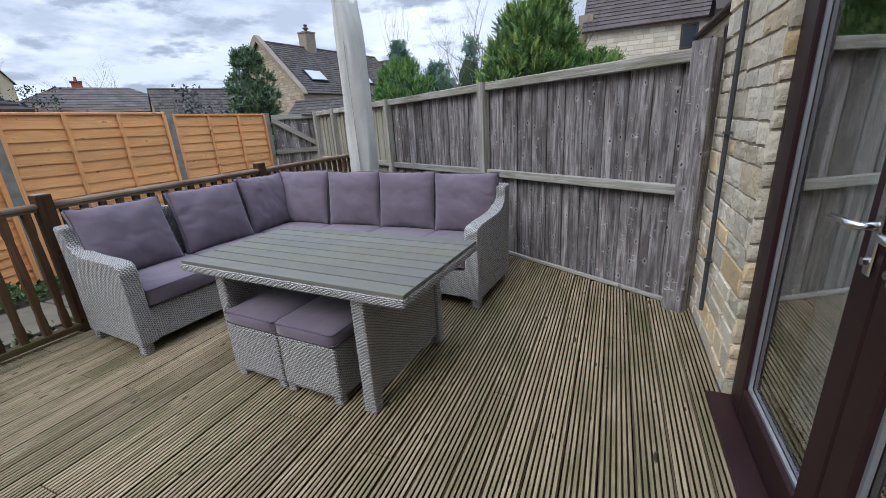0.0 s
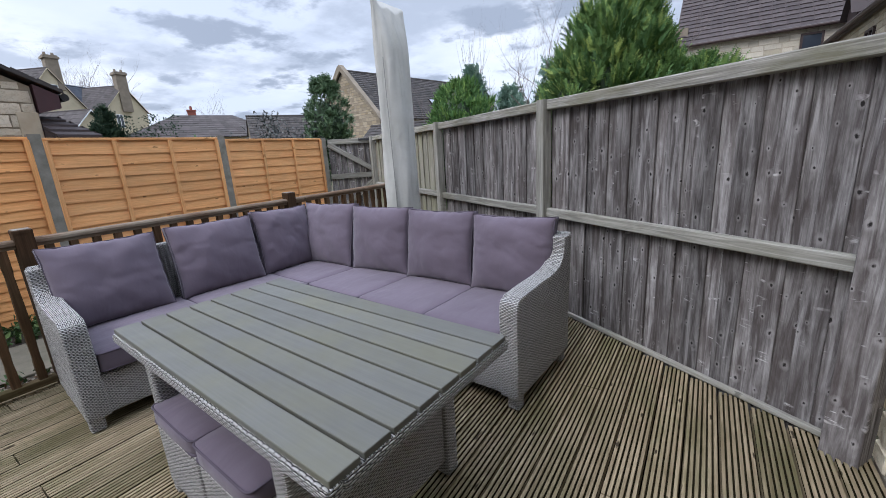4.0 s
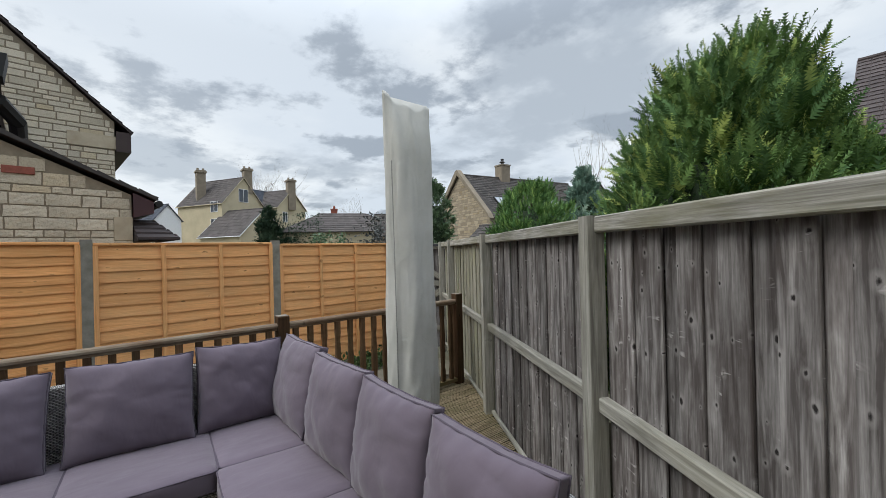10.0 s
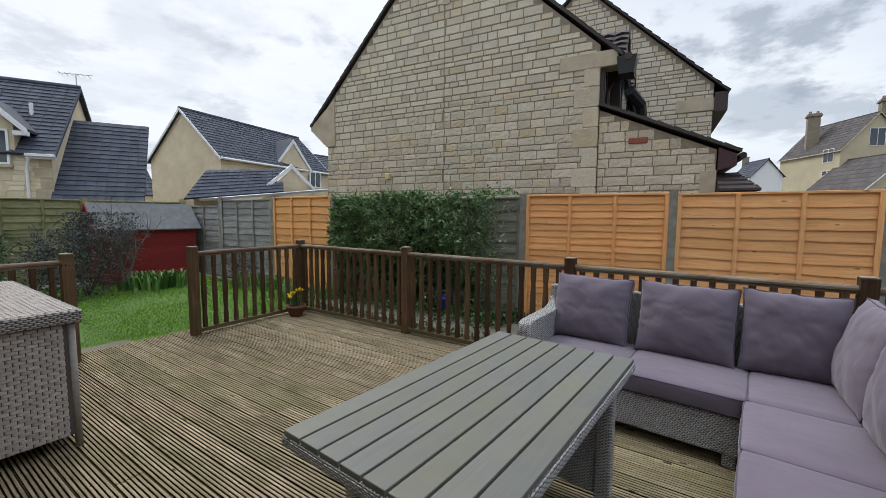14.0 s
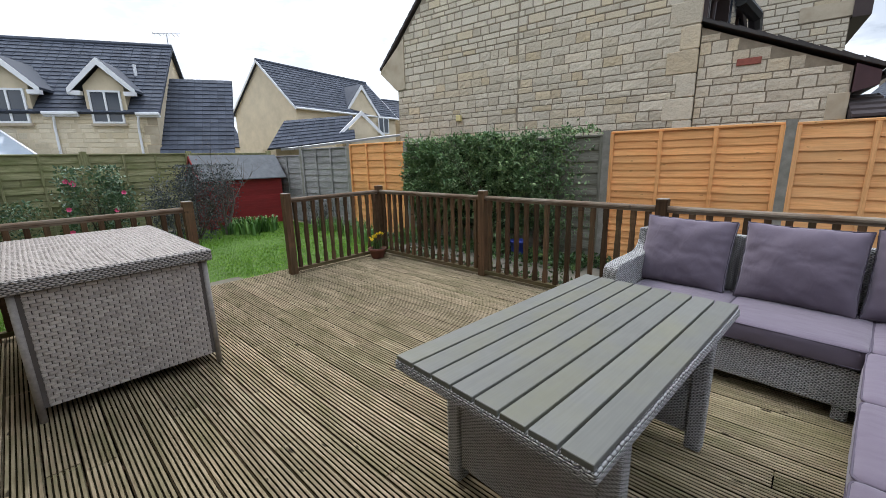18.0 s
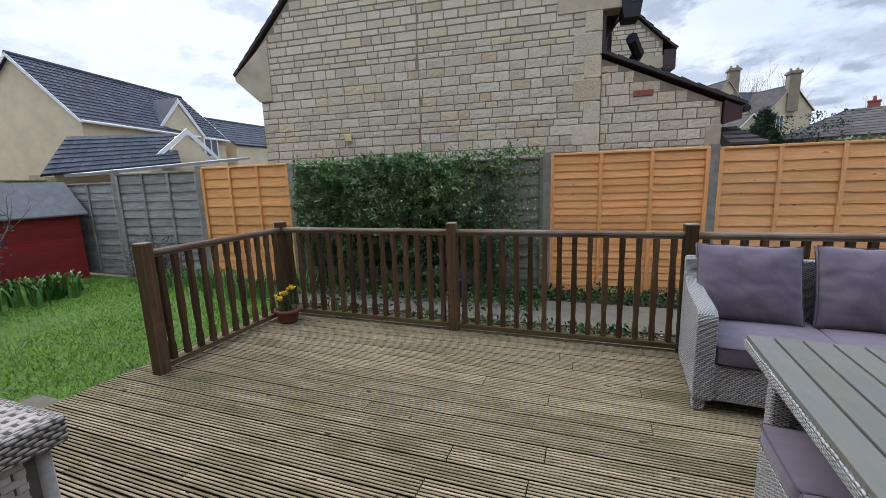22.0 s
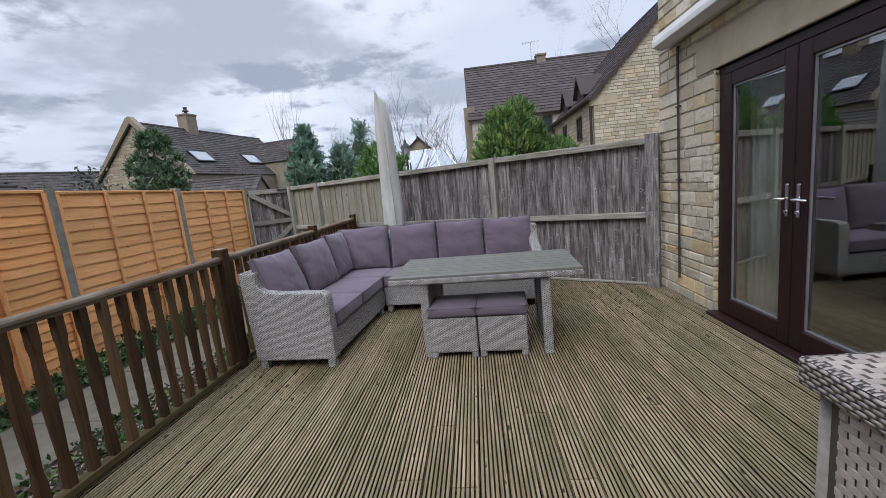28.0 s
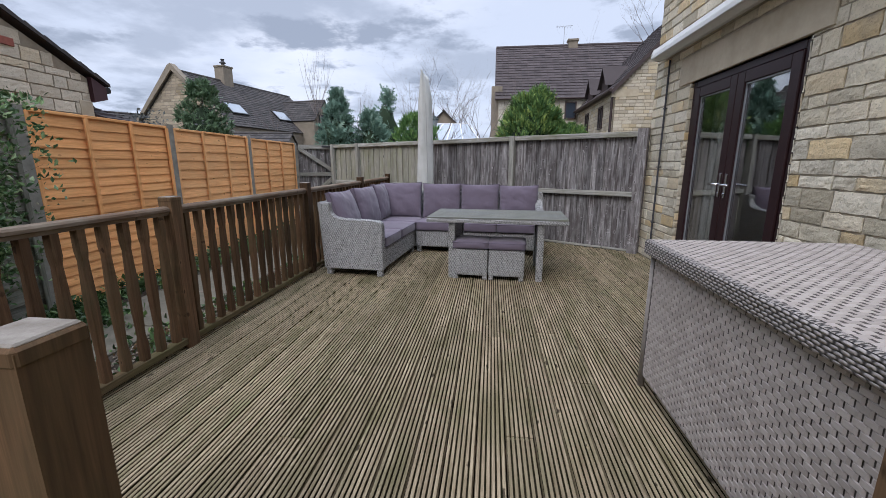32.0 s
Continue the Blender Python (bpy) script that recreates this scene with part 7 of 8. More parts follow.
def estate_houses():
    """Modern houses beyond the garden end: pale stone walls, grey tiles, white bargeboards."""
    # the nearest one in its own frame: x runs along its eaves, -y back to the ridge
    q = pose(-2.69, -13.14, 0, 0, 0, -28)
    h = gable_house("estate_house", "pale stone house with grey tiles and white dormers", q @ pose(0.12, -2.9, 0), 12, 5.55, 3.16, 5.72, M_RENDER, M_TILE_GREY, 19, 0.12, verge=M_TILE_GREY, cols=42, gutters=False)
    for x0, x1 in ((-0.02, 0.62), (2.12, 2.98), (4.5, 5.36), (6.88, 12.1)):
        part("gutter", boxes((x0, x1, -0.10, 0.02, 2.93, 3.06), (x0, x1, 0.02, 0.10, 2.99, 3.07), bevel=0.01), M_WHITE, h, "white gutter and fascia", q)
    st = list(courses(0.14, 9.0, 1.2, 3.05, random.Random(51), lambda a, c, z, zt: [(a, c)] if c > a else [], 0.34, (0.12, 0.15, 0.18), 0.014))
    v, f = split_stones(st, h, lambda u, z: q @ Matrix.Translation((u + 0.0, -0.125, z)) @ Matrix.Rotation(radians(180), 4, "Z") @ Matrix.Translation((-0.3, 0, 0)), M_ESTONE_I, 0, lambda k: 0, "es")
    tagged(raw("masonry_face", v, f, M_ESTONE_I, h), kind="stuff")

    def dormer(x):
        d = part("dormer", prism([(x - 0.52, 3.0), (x + 0.52, 3.0), (x + 0.52, 3.85), (x, 4.40), (x - 0.52, 3.85)], "y", -0.105, -1.9), M_RENDER, h, "stone dormer with a white gable", q)
        for k in (-1, 1):
            part("dormer_roof", prism([(x + k * 0.84, 3.68), (x + k * 0.86, 3.75), (x, 4.64), (x, 4.54)], "y", 0.06, -2.6), M_TILE_GREY, d, m=q)
            part("bargeboard", prism([(x + k * 0.86, 3.57), (x + k * 0.86, 3.74), (x, 4.64), (x, 4.43)], "y", 0.06, 0.09), M_WHITE, d, m=q)
            part("soffit_box", boxes((x + k * 0.70 - 0.15, x + k * 0.70 + 0.15, -0.12, 0.06, 3.56, 3.68)), M_WHITE, d, m=q)
        window(d, q @ Matrix.Translation((x + 0.42, -0.095, 2.74)) @ Matrix.Rotation(radians(180), 4, "Z"), 0.84, 0.98, M_WHITE, "white casement window", 1)
        part("sill", boxes((x - 0.47, x + 0.47, -0.105, -0.03, 2.66, 2.735)), M_LINTEL, d, m=q)

    for x in (1.38, 3.75, 6.12):
        dormer(x)
    for x in (0.55, 2.70, 5.0):
        part("downpipe", tube([(x, 0.06, 2.95), (x + 0.08, -0.06, 2.6), (x + 0.09, -0.06, GROUND)], 0.035, 6), M_WHITE, h, "white downpipe", q)
    part("soil_vent", tube([(0.88, -1.5, 4.25), (0.88, -1.5, 4.78)], 0.05, 8), M_WHITE, h, "white vent pipe", q)
    aerial(h, q @ pose(0.1, -2.9, 5.6) @ Matrix.Rotation(radians(180), 4, "Z"), 0.55)
    for k in range(9):
        part("quoin", boxes((0.10, 0.38 + 0.12 * (k % 2), -0.14, -0.10, 0.3 + 0.3 * k, 0.58 + 0.3 * k)), M_LINTEL, h, m=q)
    # lower roof beside it
    a = thing("side_roof", "grey tiled lower roof joined to the house", "roof", q @ pose(-1, -1, 0))
    v, f = roof_slab([(0.12, 0.25, 1.6), (-2.08, 0.25, 1.6), (-1.95, -2.4, 4.52), (0.3, -2.4, 4.52)], 19, M_TILE_GREY, 0.06, 9)
    raw("slope", v, f, M_TILE_GREY, a, m=q)
    part("wall", boxes((-1.9, 0.05, -2.3, -0.05, GROUND - 0.05, 1.6)), M_RENDER, a, m=q)
    # white-framed conservatory before the house
    c = thing("conservatory", "white-framed conservatory roof beside the house", "conservatory", q @ pose(4, 1.5, 0))
    v = [(2.35, 1.9, 1.70), (6.5, 1.9, 1.70), (6.5, 0.3, 2.5), (3.9, 0.3, 2.5)]
    raw("glass_roof", v, [[3, 2, 1, 0]], M_SKYPANE, c, m=q)
    for t in (0, 0.2, 0.4, 0.6, 0.8, 1):
        part("glazing_bar", tube([Vector(v[0]).lerp(Vector(v[1]), t), Vector(v[3]).lerp(Vector(v[2]), t)], 0.03, 5), M_WHITE, c, m=q)
    part("wall", boxes((2.4, 6.5, 0.3, 1.85, GROUND - 0.05, 1.68)), M_WHITE, c, m=q)
    # gable-end house turned sideways
    m = Matrix.Translation((-8.7, -19.0, 0)) @ Matrix.Rotation(radians(180 + 12), 4, "Z")
    g = gable_house("estate_house", "pale stone gable-end house with grey tiles", m, 7.9, 5.0, 4.15, 6.5, M_RENDER, M_TILE_GREY, 16, 0.15, verge=M_WHITE, cols=26)
    x, y = -13.9, -17.55
    part("cross_gable", prism([(x - 1.1, 1.0), (x + 1.1, 1.0), (x + 1.1, 4.1), (x, 5.45), (x - 1.1, 4.1)], "y", y, y - 2), M_RENDER, g, "stone cross gable", Matrix())
    for s in (-1, 1):
        part("bargeboard", prism([(x + s * 1.35, 3.75), (x + s * 1.35, 3.95), (x, 5.72), (x, 5.45)], "y", y + 0.02, y + 0.06), M_WHITE, g, "white bargeboard", Matrix())
        part("cross_roof", prism([(x + s * 1.35, 3.88), (x + s * 1.37, 3.95), (x, 5.75), (x, 5.65)], "y", y + 0.05, y - 2.2), M_TILE_GREY, g, m=Matrix())
    window(g, Matrix.Translation((-14.9, -17.4, 3.0)) @ Matrix.Rotation(radians(180), 4, "Z"), 0.8, 0.95, M_WHITE, "white casement window", 1)
    # lower garage in front with a white gable
    k = thing("garage", "grey tiled garage with a small white gable", "garage", pose(-8, -13, 0))
    v, f = roof_slab([(-5.7, -12.3, 1.9), (-9.6, -12.3, 2.35), (-10.3, -13.4, 3.45), (-7.0, -13.4, 3.05)], 8, M_TILE_GREY, 0.05, 14)
    raw("slope", v, f, M_TILE_GREY, k)
    part("gable", prism([(-11.2, 1.0), (-9.2, 1.0), (-9.2, 2.45), (-10.25, 3.35), (-11.2, 2.55)], "y", -12.7, -13.3), M_RENDER, k, "stone gable", Matrix())
    for s, e in ((-1, -11.5), (1, -9.0)):
        part("bargeboard", prism([(e, 2.42), (e, 2.58), (-10.25, 3.58), (-10.25, 3.38)], "y", -12.66, -12.62), M_WHITE, k, "white bargeboard", Matrix())
    part("wall", boxes((-9.5, -6.2, -13.9, -12.7, GROUND - 0.05, 1.95)), M_RENDER, k, m=Matrix())
    part("flat_roof", prism([(-11.6, 2.55), (-6.2, 1.93), (-6.2, 1.85), (-11.6, 2.47)], "y", -11.2, -12.3), M_METAL, k, "pale sheet roof", Matrix())
    r = gable_house("estate_house", "grey-tiled house far beyond", Matrix.Translation((-17.5, -20.5, 0)) @ Matrix.Rotation(radians(180), 4, "Z"), 9, 5, 3.9, 5.5, M_RENDER, M_TILE_GREY, 10, 0.1)
    d = gable_house("estate_house", "distant grey roof with a white gable window", Matrix.Translation((-10.5, -29.0, 0)) @ Matrix.Rotation(radians(0), 4, "Z"), 3.5, 4, 2.6, 4.6, M_RENDER, M_TILE_GREY, 8, 0.1)
    window(d, Matrix.Translation((-8.0, -26.9, 2.2)) @ Matrix.Rotation(radians(180), 4, "Z"), 0.9, 1.0, M_WHITE, "white arched window", 1)


# ---- plants, paths and garden things ----
def limb_mesh(root, way, length, radius, depth, r, spread=0.5, sides=6, shrink=0.72, kids=3, rise=0.1):
    """A branching limb as one mesh: tapered, bent, forking."""
    vs, fs = [], []

    def grow(p, d, l, rad, lev):
        n = 4
        pts, rads = [p], [rad]
        q, e = p.copy(), d.copy()
        for k in range(n):
            e = (e + Vector((r.gauss(0, 0.10), r.gauss(0, 0.10), r.gauss(0, 0.06) + rise * 0.3))).normalized()
            q = q + e * (l / n)
            pts.append(q.copy())
            rads.append(rad * (1 - 0.55 * (k + 1) / n))
        sd = sides if lev > 1 else 4
        base = len(vs)
        for i, (c, rr) in enumerate(zip(pts, rads)):
            dd = (pts[min(i + 1, n)] - pts[max(i - 1, 0)]).normalized()
            s = dd.cross(Vector((0.31, 0.2, 0.93))).normalized()
            u = s.cross(dd)
            for k in range(sd):
                a = 2 * math.pi * k / sd
                vs.append(tuple(c + rr * (math.cos(a) * s + math.sin(a) * u)))
        for i in range(n):
            for k in range(sd):
                fs.append([base + i * sd + k, base + i * sd + (k + 1) % sd, base + (i + 1) * sd + (k + 1) % sd, base + (i + 1) * sd + k])
        if lev > 0:
            for j in range(kids):
                t = r.uniform(0.35, 1.0)
                i = min(int(t * n), n - 1)
                c = pts[i].lerp(pts[i + 1], t * n - i)
                side = Vector((r.gauss(0, 1), r.gauss(0, 1), r.gauss(0.2, 0.5))).normalized()
                nd = (e * (1 - spread) + side * spread + Vector((0, 0, rise))).normalized()
                grow(c, nd, l * shrink * r.uniform(0.7, 1.1), rads[i] * 0.6, lev - 1)

    grow(Vector(root), Vector(way).normalized(), length, radius, depth)
    return vs, fs


def bare_tree(x, y, h, label, seed, depth=4, radius=0.08, spread=0.42, stems=1, lean=0.0):
    r = random.Random(seed)
    t = thing("bare_tree", label, "tree", pose(x, y, GROUND))
    for k in range(stems):
        a = 2 * math.pi * k / max(stems, 1) + r.uniform(0, 1)
        way = (lean * math.cos(a), lean * math.sin(a), 1)
        v, f = limb_mesh((x, y, GROUND), way, h * 0.45, radius, depth, r, spread, 6, 0.74, 3, 0.22)
        raw("trunk" if k == 0 else "stem", v, f, M_TWIG, t)


def dome(n, h, rad, power, full=0.35):
    """Points on a lumpy dome that is widest at the share full of its height, and the ways out of it."""
    t = rng.uniform(0, 1, n) ** 1.15
    a = rng.uniform(0, 2 * np.pi, n)
    up = np.clip((t - full) / (1 - full), 0, 1)
    prof = np.where(t < full, 0.78 + 0.22 * t / full, (1 - up ** (1 / power)) ** 0.62)
    lump = 1 + 0.13 * np.sin(3 * a + 7 * t) + 0.09 * np.sin(5 * a - 12 * t) + 0.06 * np.sin(11 * a + 23 * t)
    rr = rad * prof * lump * rng.uniform(0.6, 1.0, n)
    p = np.stack([rr * np.cos(a), rr * np.sin(a), t * h], 1)
    o = np.stack([np.cos(a) * (1 - 0.7 * up), np.sin(a) * (1 - 0.7 * up), 0.35 + 0.9 * up], 1)
    return p, o / np.linalg.norm(o, axis=1)[:, None]


def fronds(p, o, length, lobes=6, width=0.34):
    """Feathery evergreen fronds: a curved rib with pointed lobes on both sides, shorter towards the tip."""
    n = len(p)
    o = o + 0.85 * rng.normal(size=(n, 3)) + np.array([0, 0, 0.1])
    o /= np.linalg.norm(o, axis=1)[:, None]
    s = np.cross(o, rng.normal(size=(n, 3)))
    s /= np.linalg.norm(s, axis=1)[:, None]
    up = np.cross(s, o)
    up *= np.sign(up[:, 2:3] + 1e-9)
    ln = (length * rng.uniform(0.55, 1.3, n))[:, None]
    bend = rng.uniform(-0.1, 0.3, n)[:, None]
    rib = [p + o * ln * (k / lobes) + up * ln * bend * (k / lobes) ** 2 for k in range(lobes + 1)]
    cols = list(rib)
    for k in range(lobes):
        f = k / lobes
        w = width * (1.0 - 0.8 * f) * (0.55 if k == 0 else 1.0)
        for sg in (-1, 1):
            cols.append(p + o * ln * (f + 1.35 / lobes) + s * ln * sg * w * rng.uniform(0.75, 1.2, n)[:, None] + up * ln * (bend * f * f + 0.06))
    m = len(cols)
    v = np.stack(cols, 1).reshape(-1, 3)
    tri = []
    for k in range(lobes):
        tri += [[k, k + 1, lobes + 1 + 2 * k], [k, lobes + 2 + 2 * k, k + 1]]
    f = (np.arange(n)[:, None, None] * m + np.array(tri)[None]).reshape(-1, 3)
    return v.tolist(), f.tolist()


def sprigs(p, o, length, pairs=9):
    """Flat feathery cypress sprays: a rib with pairs of scale-leaved side shoots that lean forward and shorten to the tip."""
    n = len(p)
    o = o + 0.34 * rng.normal(size=(n, 3)) + np.array([0, 0, 0.45])
    o /= np.linalg.norm(o, axis=1)[:, None]
    s = np.cross(o, rng.normal(size=(n, 3)))
    s /= np.linalg.norm(s, axis=1)[:, None]
    up = np.cross(s, o)
    ln = (length * rng.uniform(0.6, 1.25, n))[:, None]
    bend = rng.uniform(-0.15, 0.3, n)[:, None]
    cols = [p + o * ln * (k / pairs) + up * ln * bend * (k / pairs) ** 2 for k in range(pairs + 1)]
    tri = []
    for k in range(pairs):
        f = k / pairs
        for sg in (-1, 1):
            w = (0.30 * (1 - 0.8 * f)) * rng.uniform(0.7, 1.25, n)[:, None]
            cols.append(cols[k] + o * ln * (0.20 * (1 - 0.4 * f)) + s * ln * sg * w + up * ln * rng.uniform(-0.05, 0.09, n)[:, None])
            tri.append([k, k + 1, len(cols) - 1] if sg < 0 else [k + 1, k, len(cols) - 1])
    v = np.stack(cols, 1).reshape(-1, 3)
    f = (np.arange(n)[:, None, None] * len(cols) + np.array(tri)[None]).reshape(-1, 3)
    return v.tolist(), f.tolist()


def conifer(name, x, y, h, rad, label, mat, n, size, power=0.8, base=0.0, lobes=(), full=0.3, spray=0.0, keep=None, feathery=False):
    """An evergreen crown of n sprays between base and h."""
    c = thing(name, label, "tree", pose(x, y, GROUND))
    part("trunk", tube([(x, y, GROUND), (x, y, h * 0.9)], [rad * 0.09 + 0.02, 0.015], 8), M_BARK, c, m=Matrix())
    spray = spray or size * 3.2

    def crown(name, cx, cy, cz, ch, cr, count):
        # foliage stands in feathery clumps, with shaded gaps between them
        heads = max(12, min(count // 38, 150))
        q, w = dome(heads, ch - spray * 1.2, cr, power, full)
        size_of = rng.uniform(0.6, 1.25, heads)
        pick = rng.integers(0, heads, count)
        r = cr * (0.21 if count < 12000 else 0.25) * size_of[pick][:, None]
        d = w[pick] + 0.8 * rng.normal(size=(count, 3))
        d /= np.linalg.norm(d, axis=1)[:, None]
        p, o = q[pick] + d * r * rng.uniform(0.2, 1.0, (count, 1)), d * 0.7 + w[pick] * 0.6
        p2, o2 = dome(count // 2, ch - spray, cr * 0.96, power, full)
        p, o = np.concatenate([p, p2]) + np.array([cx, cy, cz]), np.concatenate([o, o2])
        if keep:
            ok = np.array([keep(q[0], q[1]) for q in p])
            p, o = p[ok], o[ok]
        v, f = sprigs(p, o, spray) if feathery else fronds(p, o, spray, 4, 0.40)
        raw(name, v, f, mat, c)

    crown("crown", x, y, base, h - base, rad, n)
    for lx, ly, lz, lh, lr in lobes:
        crown("side_branch", lx, ly, lz, lh, lr, int(n * 0.16))
    # dark heart painted as inner shade, so that no sky shows through the middle
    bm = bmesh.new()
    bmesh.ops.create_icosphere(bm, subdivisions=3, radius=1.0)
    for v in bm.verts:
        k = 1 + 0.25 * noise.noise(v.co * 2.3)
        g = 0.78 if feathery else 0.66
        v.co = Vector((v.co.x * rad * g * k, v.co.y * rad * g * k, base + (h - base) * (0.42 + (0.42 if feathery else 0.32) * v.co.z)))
    part("inner_foliage", bm, M_LEAFSHADE, c, m=pose(x, y, 0), smooth=True)
    return c


def shrub(x, y, z0, rx, ry, h, label, mat, n, size, seed=0, category="shrub", name="shrub", flowers=0):
    s = thing(name, label, category, pose(x, y, z0))
    r = random.Random(seed)
    st = []
    for k in range(5):
        st.append(limb_mesh((x + r.uniform(-0.05, 0.05), y + r.uniform(-0.05, 0.05), z0 - 0.02), (r.uniform(-0.6, 0.6), r.uniform(-0.6, 0.6), 1), h * 0.6, 0.016, 2, r, 0.5, 5, 0.7, 3, 0.1))
    for v, f in st:
        raw("stem", v, f, M_BARK, s)
    clumps = 26
    c = np.stack([rng.uniform(-1, 1, clumps) * rx, rng.uniform(-1, 1, clumps) * ry, rng.uniform(0.15, 0.9, clumps) * h], 1)
    pick = rng.integers(0, clumps, n)
    p = c[pick] + rng.normal(size=(n, 3)) * np.array([rx, ry, h]) * 0.17
    p[:, 2] = np.clip(p[:, 2], 0.02, h * 1.05)
    v, f = leaf_mesh(p + np.array([x, y, z0]), size, None, 0.3, 0.5)
    raw("leaves", v, f, mat, s)
    for k in range(flowers):
        q = c[k % clumps] * 1.05
        bm = bmesh.new()
        for j in range(7):
            a = 2 * math.pi * j / 7
            vs = [bm.verts.new(Vector(t)) for t in ((0, 0, 0), (0.035 * math.cos(a - 0.5), 0.035 * math.sin(a - 0.5), 0.02), (0.05 * math.cos(a), 0.05 * math.sin(a), 0.03), (0.035 * math.cos(a + 0.5), 0.035 * math.sin(a + 0.5), 0.02))]
            bm.faces.new(vs)
        part("flower", bm, M_PETAL, s, "deep pink camellia flower", Matrix.Translation((x + q[0], y + ry * 1.05, z0 + q[2])) @ Matrix.Rotation(radians(-80), 4, "X"))
    return s


def climber():
    """The clipped evergreen climber that hangs over the old panels."""
    c = thing("climbing_shrub", "dense dark green evergreen climber over the fence", "shrub", pose(-4.45, -1.7, GROUND))
    r = random.Random(3)
    st = []
    for y in (-2.9, -2.1, -1.3, -0.5):
        st.append(limb_mesh((lap_x(y) + 0.10, y, GROUND), (0.05, r.uniform(-0.3, 0.3), 1), 1.15, 0.02, 3, r, 0.45, 5, 0.7, 3, 0.1))
    for v, f in st:
        raw("stem", v, f, M_BARK, c)
    n = 40000
    y = rng.uniform(-3.02, 0.42, n)
    fade = np.clip((0.3 - y) / 0.75, 0.07, 1)
    keep = rng.uniform(0, 1, n) < fade
    y = y[keep]
    n = len(y)
    top = 1.72 + 0.06 * np.sin(3.1 * y) + 0.05 * np.sin(9.7 * y + 1) + 0.04 * np.sin(21 * y)
    low = 0.06 + 0.10 * np.sin(2.3 * y + 0.5) + 0.10 * np.sin(7 * y)
    z = low + (top - low) * rng.beta(1.35, 1.0, n)
    fx = np.array([lap_x(q) for q in y])
    bulge = (0.14 + 0.24 * np.clip((z - 0.35) / 0.6, 0, 1)) * np.sin(np.pi * np.clip((z - low) / (top - low + 0.35), 0.02, 1)) ** 0.6 + 0.07 * np.sin(5 * y + 4 * z) + 0.12 * np.sin(15 * y + 2.5 * np.sin(8 * z)) * np.sin(13 * z + 2 * np.sin(7 * y))
    x = fx + 0.06 + bulge * (0.55 + 0.5 * rng.uniform(0, 1, n))
    ok = (np.abs(y + 0.64) > 0.2) | (z > 0.2)
    x, y, z = x[ok], y[ok], z[ok]
    n = len(x)
    v, f = leaf_mesh(np.stack([x, y, z], 1), 0.052, np.tile(np.array([0.8, 0, 0.1]), (n, 1)), 0.25, 0.5)
    raw("leaves", v, f, M_HEDGE, c)
    # long loose shoots on top and at the ends
    n = 900
    y = rng.uniform(-3.1, 0.45, n)
    p = np.stack([np.array([lap_x(q) for q in y]) + rng.uniform(0.02, 0.42, n), y, 1.71 + rng.exponential(0.03, n)], 1)
    v, f = leaf_mesh(p, 0.06, None, 0.8, 0.45)
    raw("top_growth", v, f, M_HEDGE, c)
    # dark box behind the leaves, painted as the shade inside the climber
    part("inner_foliage", boxes((-4.60, -4.44, -2.85, -0.75, 0.25, 1.6), bevel=0.06), M_LEAFSHADE, c, m=Matrix.Rotation(radians(0), 4, "Z"))


